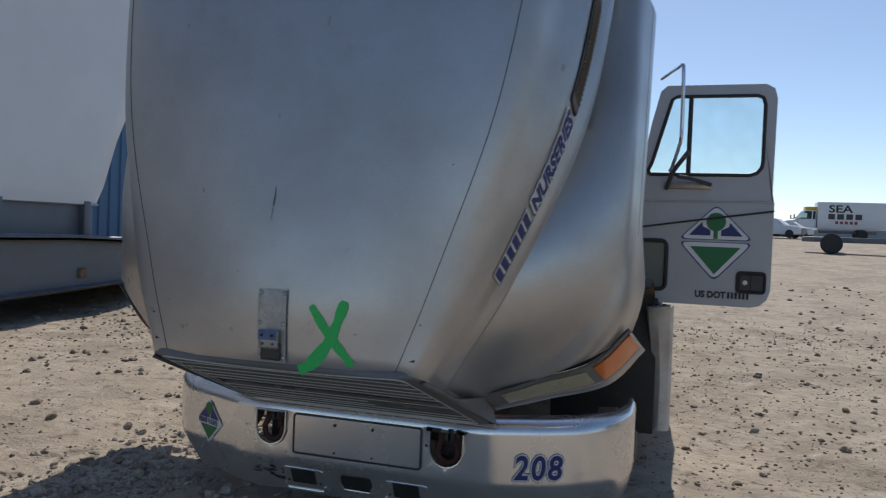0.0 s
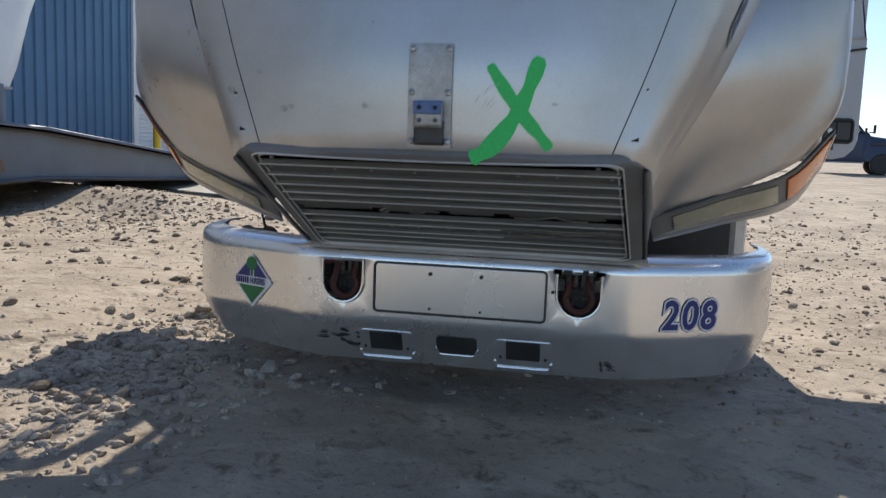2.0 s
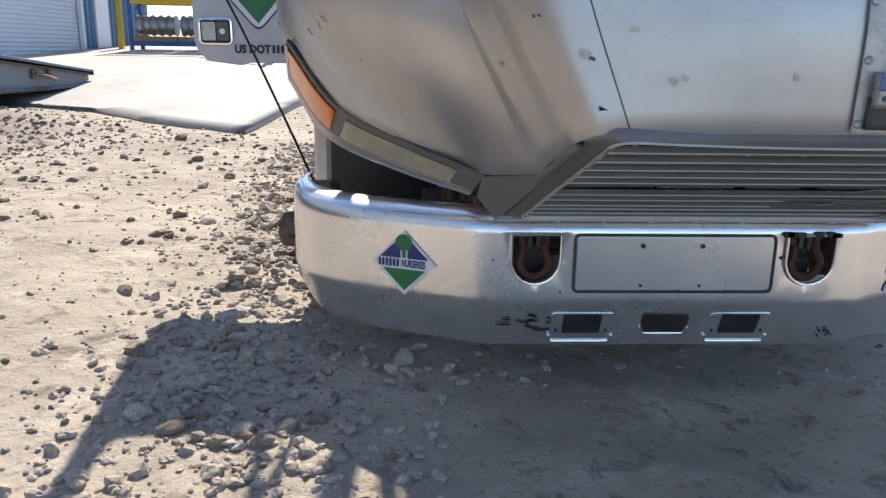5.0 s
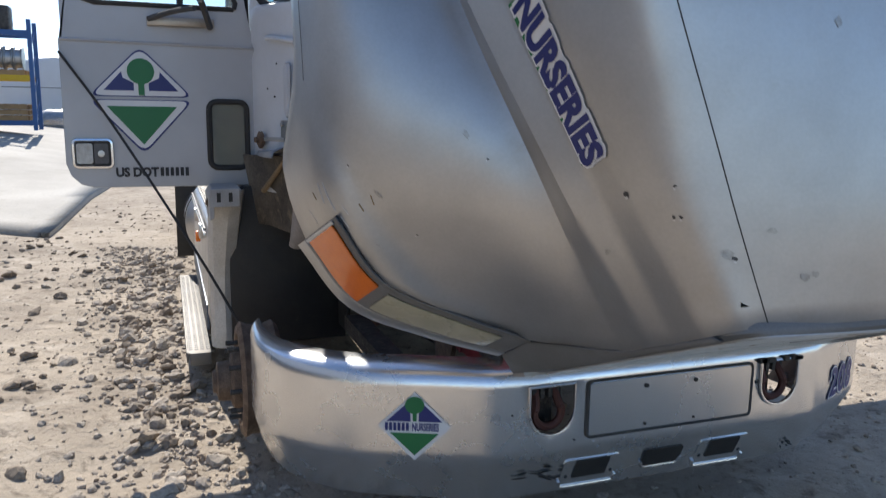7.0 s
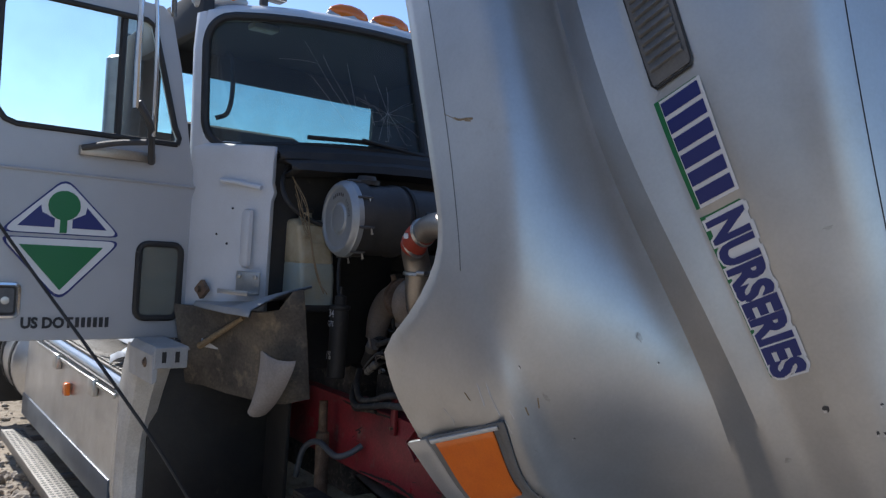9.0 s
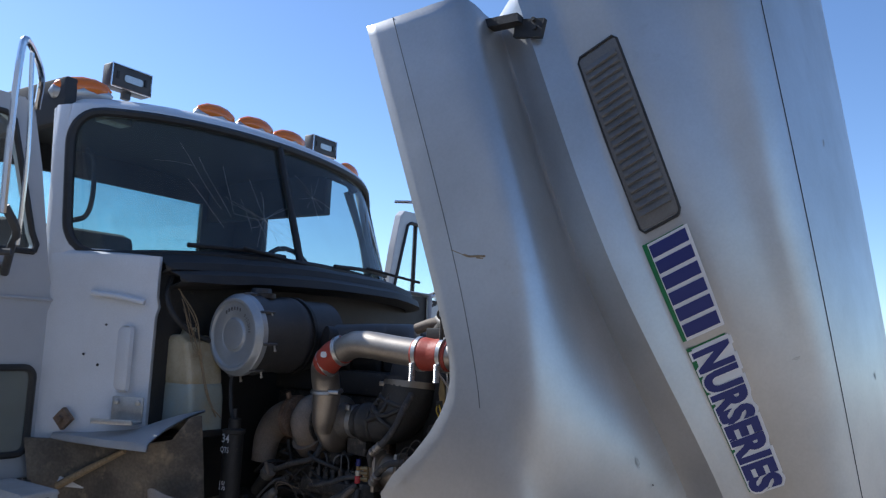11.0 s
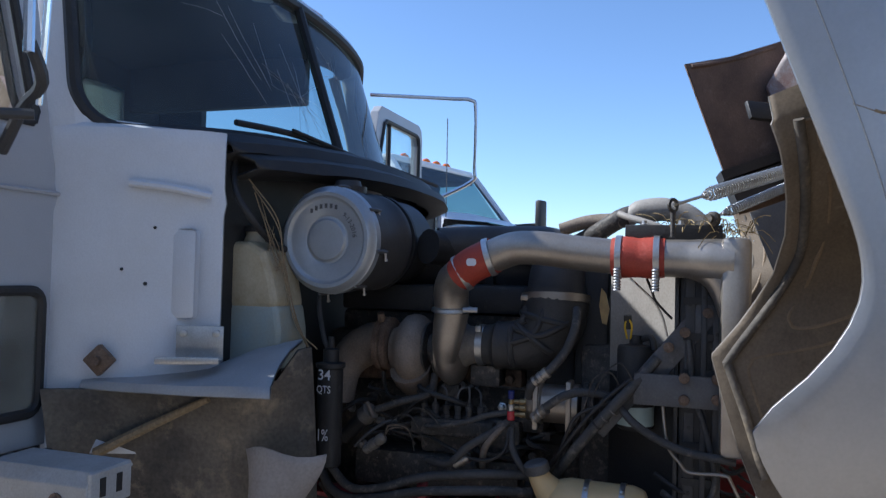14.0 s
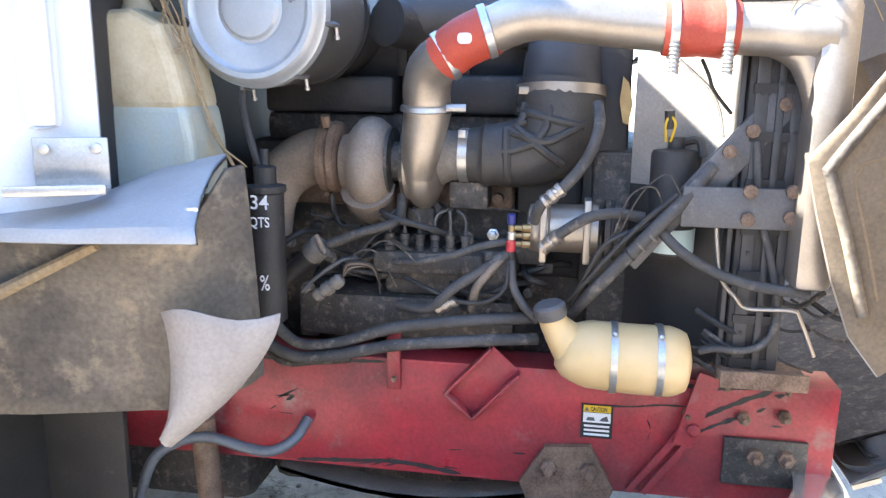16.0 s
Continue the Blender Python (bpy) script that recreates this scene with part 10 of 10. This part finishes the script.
part("aerial", bm, M_DARK, white_truck, "thin aerial")
# far row of vehicles
FY = 80.0
box_truck = conventional("box_truck", "white box truck with dark lettering, far off", 8.5, M_FARWHITE)
bz = gz(8.0, FY)
bm = bmesh.new()
box(bm, -1.2, 1.2, 3.4, 9.6, 1.0, 3.45, 0.06)
cargo = part("cargo_box", bm, M_FARWHITE, box_truck, "white cargo box with lettering")
words("SEA", 0.95, M_BLACK, cargo, "lettering", lambda u, v: Vector((1.215, 4.3 + u * 1.3, 2.5 + v)), "large dark letters", 0.02)
for k in range(4):
    bm = bmesh.new()
    box(bm, 1.205, 1.22, 4.3 + k * 0.75, 4.85 + k * 0.75, 1.85, 2.35)
    part("lettering_bar", bm, M_DARK, cargo, "dark lettering bar", False)
for k in range(5):
    bm = bmesh.new()
    box(bm, 1.205, 1.22, 4.9 + k * 0.4, 5.15 + k * 0.4, 1.42, 1.68)
    part("lettering_bar", bm, M_REDRAIL, cargo, "red number bar", False)
bm = bmesh.new()
box(bm, -0.8, 0.8, 2.4, 3.4, 2.6, 3.0, 0.05)
part("roof_cap", bm, M_YELLOW, box_truck, "yellow roof cap")
box_truck.matrix_world = pose(7.45, FY, bz, 0, 0, -90)
dark_truck = conventional("dark_truck", "dark blue truck far off across the yard", 8.0, mat("dark_blue_paint", (0.03, 0.05, 0.10), 0.4, 0.0, (0.05, 0.06, 0.1), 2, 0.5))
dark_truck.matrix_world = pose(12.9, 40.0, gz(12.9, 40), 0, 0, 80)
for x, y, s_ in ((5.6, 62, 0.8), (8.2, 75, 0.8)):
    c = thing("car", "pale car parked far across the yard", "car", "far cars")
    bm = bmesh.new()
    rows = []
    for yy, w, z0, z1 in ((-2.1, 0.8, 0.35, 0.75), (-1.9, 0.88, 0.28, 0.9), (-0.9, 0.9, 0.28, 1.0), (-0.3, 0.88, 0.28, 1.42), (1.0, 0.88, 0.28, 1.45), (1.7, 0.88, 0.28, 1.05), (2.1, 0.82, 0.35, 0.95)):
        rows.append([(-w, yy, z0), (-w, yy, min(0.95, z1 - 0.1)), (-w * 0.75, yy, z1), (w * 0.75, yy, z1), (w, yy, min(0.95, z1 - 0.1)), (w, yy, z0)])
    sheet(bm, rows)
    part("body", bm, M_FARWHITE, c, "pale body")
    for sx in (-0.85, 0.75):
        for yy in (-1.3, 1.3):
            bm = bmesh.new()
            tyre(bm, sx - 0.05, yy, 0.32, 0.32, 0.2)
            part("tyre", bm, M_BLACK, c)
    c.matrix_world = pose(x, y, gz(x, y), 0, 0, 70)
sleeper = thing("sleeper_truck", "white aerodynamic sleeper truck parked side-on past the door", "truck")
SY = 31.3
low = 0.55
side = [(-8.6, 2.95), (-7.6, 3.25), (-6.8, 3.36), (-6.1, 3.28), (-5.75, 3.12), (-5.4, 2.87), (-5.15, 2.62), (-4.95, 2.40), (-4.62, 2.32), (-4.28, 2.26), (-4.05, 1.55), (-2.9, 1.38), (-2.45, 1.15), (-2.4, low)]
bm = bmesh.new()
rows = [[(x, SY, low) for x, z in side], [(x, SY, max(low, z - 0.22)) for x, z in side], [(x, SY + 0.06, max(low, z - 0.06)) for x, z in side], [(x, SY + 0.22, z) for x, z in side], [(x, SY + 2.2, z) for x, z in side], [(x, SY + 2.42, low) for x, z in side]]
sheet(bm, rows, True)
bmesh.ops.recalc_face_normals(bm, faces=bm.faces)
thicken(part("body", bm, M_FARWHITE, sleeper, "smooth white sleeper body"), 0.04, -1.0)
for a, b, w in (((-8.5, 2.27), (-4.6, 2.25), 0.012), ((-5.53, 0.6), (-5.53, 2.2), 0.012), ((-5.53, 2.19), (-4.45, 2.17), 0.012), ((-4.42, 0.6), (-4.42, 2.1), 0.012), ((-6.6, 0.6), (-6.6, 2.25), 0.010)):
    bm = bmesh.new()
    tube(bm, [(a[0], SY - 0.004, a[1]), (b[0], SY - 0.004, b[1])], w, 6, 1)
    part("panel_line", bm, M_VENT, sleeper, "grey panel line")
bm = bmesh.new()
prism(bm, [(-5.43, 2.06), (-5.40, 2.10), (-4.85, 2.10), (-4.60, 1.80), (-4.52, 1.40), (-5.36, 1.40), (-5.42, 1.48)], 0.02, Matrix.Translation((0, SY - 0.012, 0)) @ Matrix(((1, 0, 0, 0), (0, 0, 1, 0), (0, 1, 0, 0), (0, 0, 0, 1))))
bmesh.ops.recalc_face_normals(bm, faces=bm.faces)
pane_ = part("side_window", bm, M_SHIELD, sleeper, "dark side window", False)
bm = bmesh.new()
tube(bm, [(x, SY - 0.018, z) for x, z in ((-5.43, 2.06), (-5.40, 2.10), (-4.85, 2.10), (-4.60, 1.80), (-4.52, 1.40), (-5.36, 1.40), (-5.42, 1.48), (-5.43, 2.06))], 0.022, 6, 1)
part("window_seal", bm, M_BLACK, pane_, "black window seal")
bm = bmesh.new()
box(bm, -4.72, -4.46, SY - 0.36, SY - 0.22, 1.36, 2.0, 0.04)
mir = part("side_mirror", bm, M_FARWHITE, sleeper, "white side mirror housing")
bm = bmesh.new()
tube(bm, [(-4.5, SY - 0.02, 1.28), (-4.55, SY - 0.2, 1.30), (-4.58, SY - 0.28, 1.38)], 0.05, 8, 3)
part("mirror_arm", bm, M_BLACK, mir, "black mirror arm")
bm = bmesh.new()
box(bm, -5.40, -5.20, SY - 0.02, SY + 0.01, 0.68, 0.92, 0.03)
part("door_handle", bm, M_BLACK, sleeper, "black door handle recess")
for k in range(3):
    bm = bmesh.new()
    box(bm, -5.02 + k * 0.16, -4.90 + k * 0.16, SY - 0.012, SY + 0.004, 0.76, 0.92, 0.0)
    part("lettering_bar", bm, M_DARK, sleeper, "dark lettering bar", False)
for x in (-7.6, -3.2):
    bm = bmesh.new()
    lathe(bm, [(0, 0.25), (0, 0.45), (0.05, 0.5), (0.25, 0.5), (0.3, 0.45)], (x, SY + 0.02, 0.62), (0, 1, 0), 20)
    part("tyre", bm, M_BLACK, sleeper, "black tyre")
bm = bmesh.new()
box(bm, -8.6, -2.5, SY + 0.1, SY + 2.3, 0.30, 0.62, 0.02)
part("chassis", bm, M_TRAILER, sleeper, "dark chassis skirt")
steel_tank = thing("steel_tank", "bright steel tank on a low dark skid", "tank")
bm = bmesh.new()
lathe(bm, [(0, 0.02), (0.02, 0.2), (0.10, 0.36), (0.25, 0.42), (1.3, 0.42), (1.45, 0.36), (1.53, 0.2), (1.55, 0.02)], (-7.05, 28.6, 1.10), (1, 0, 0), 28)
part("vessel", bm, M_STEEL, steel_tank, "polished vessel")
bm = bmesh.new()
box(bm, -7.15, -5.1, 28.2, 29.0, 0.50, 0.74, 0.02)
part("skid", bm, M_GREASE, steel_tank, "dark skid frame")
# low hills on the skyline; distance haze is mixed into their blue-grey colour
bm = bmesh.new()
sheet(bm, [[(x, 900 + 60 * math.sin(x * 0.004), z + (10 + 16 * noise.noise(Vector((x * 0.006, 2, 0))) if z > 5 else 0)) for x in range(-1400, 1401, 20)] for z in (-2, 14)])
tagged(part("hills", bm, mat("haze_tinted_hills", (0.30, 0.33, 0.36), 0.95, 0.0, (0.24, 0.27, 0.3), 0.02, 0.5)), "low hills on the skyline, distance haze put into their colour", "hills", kind="structure")
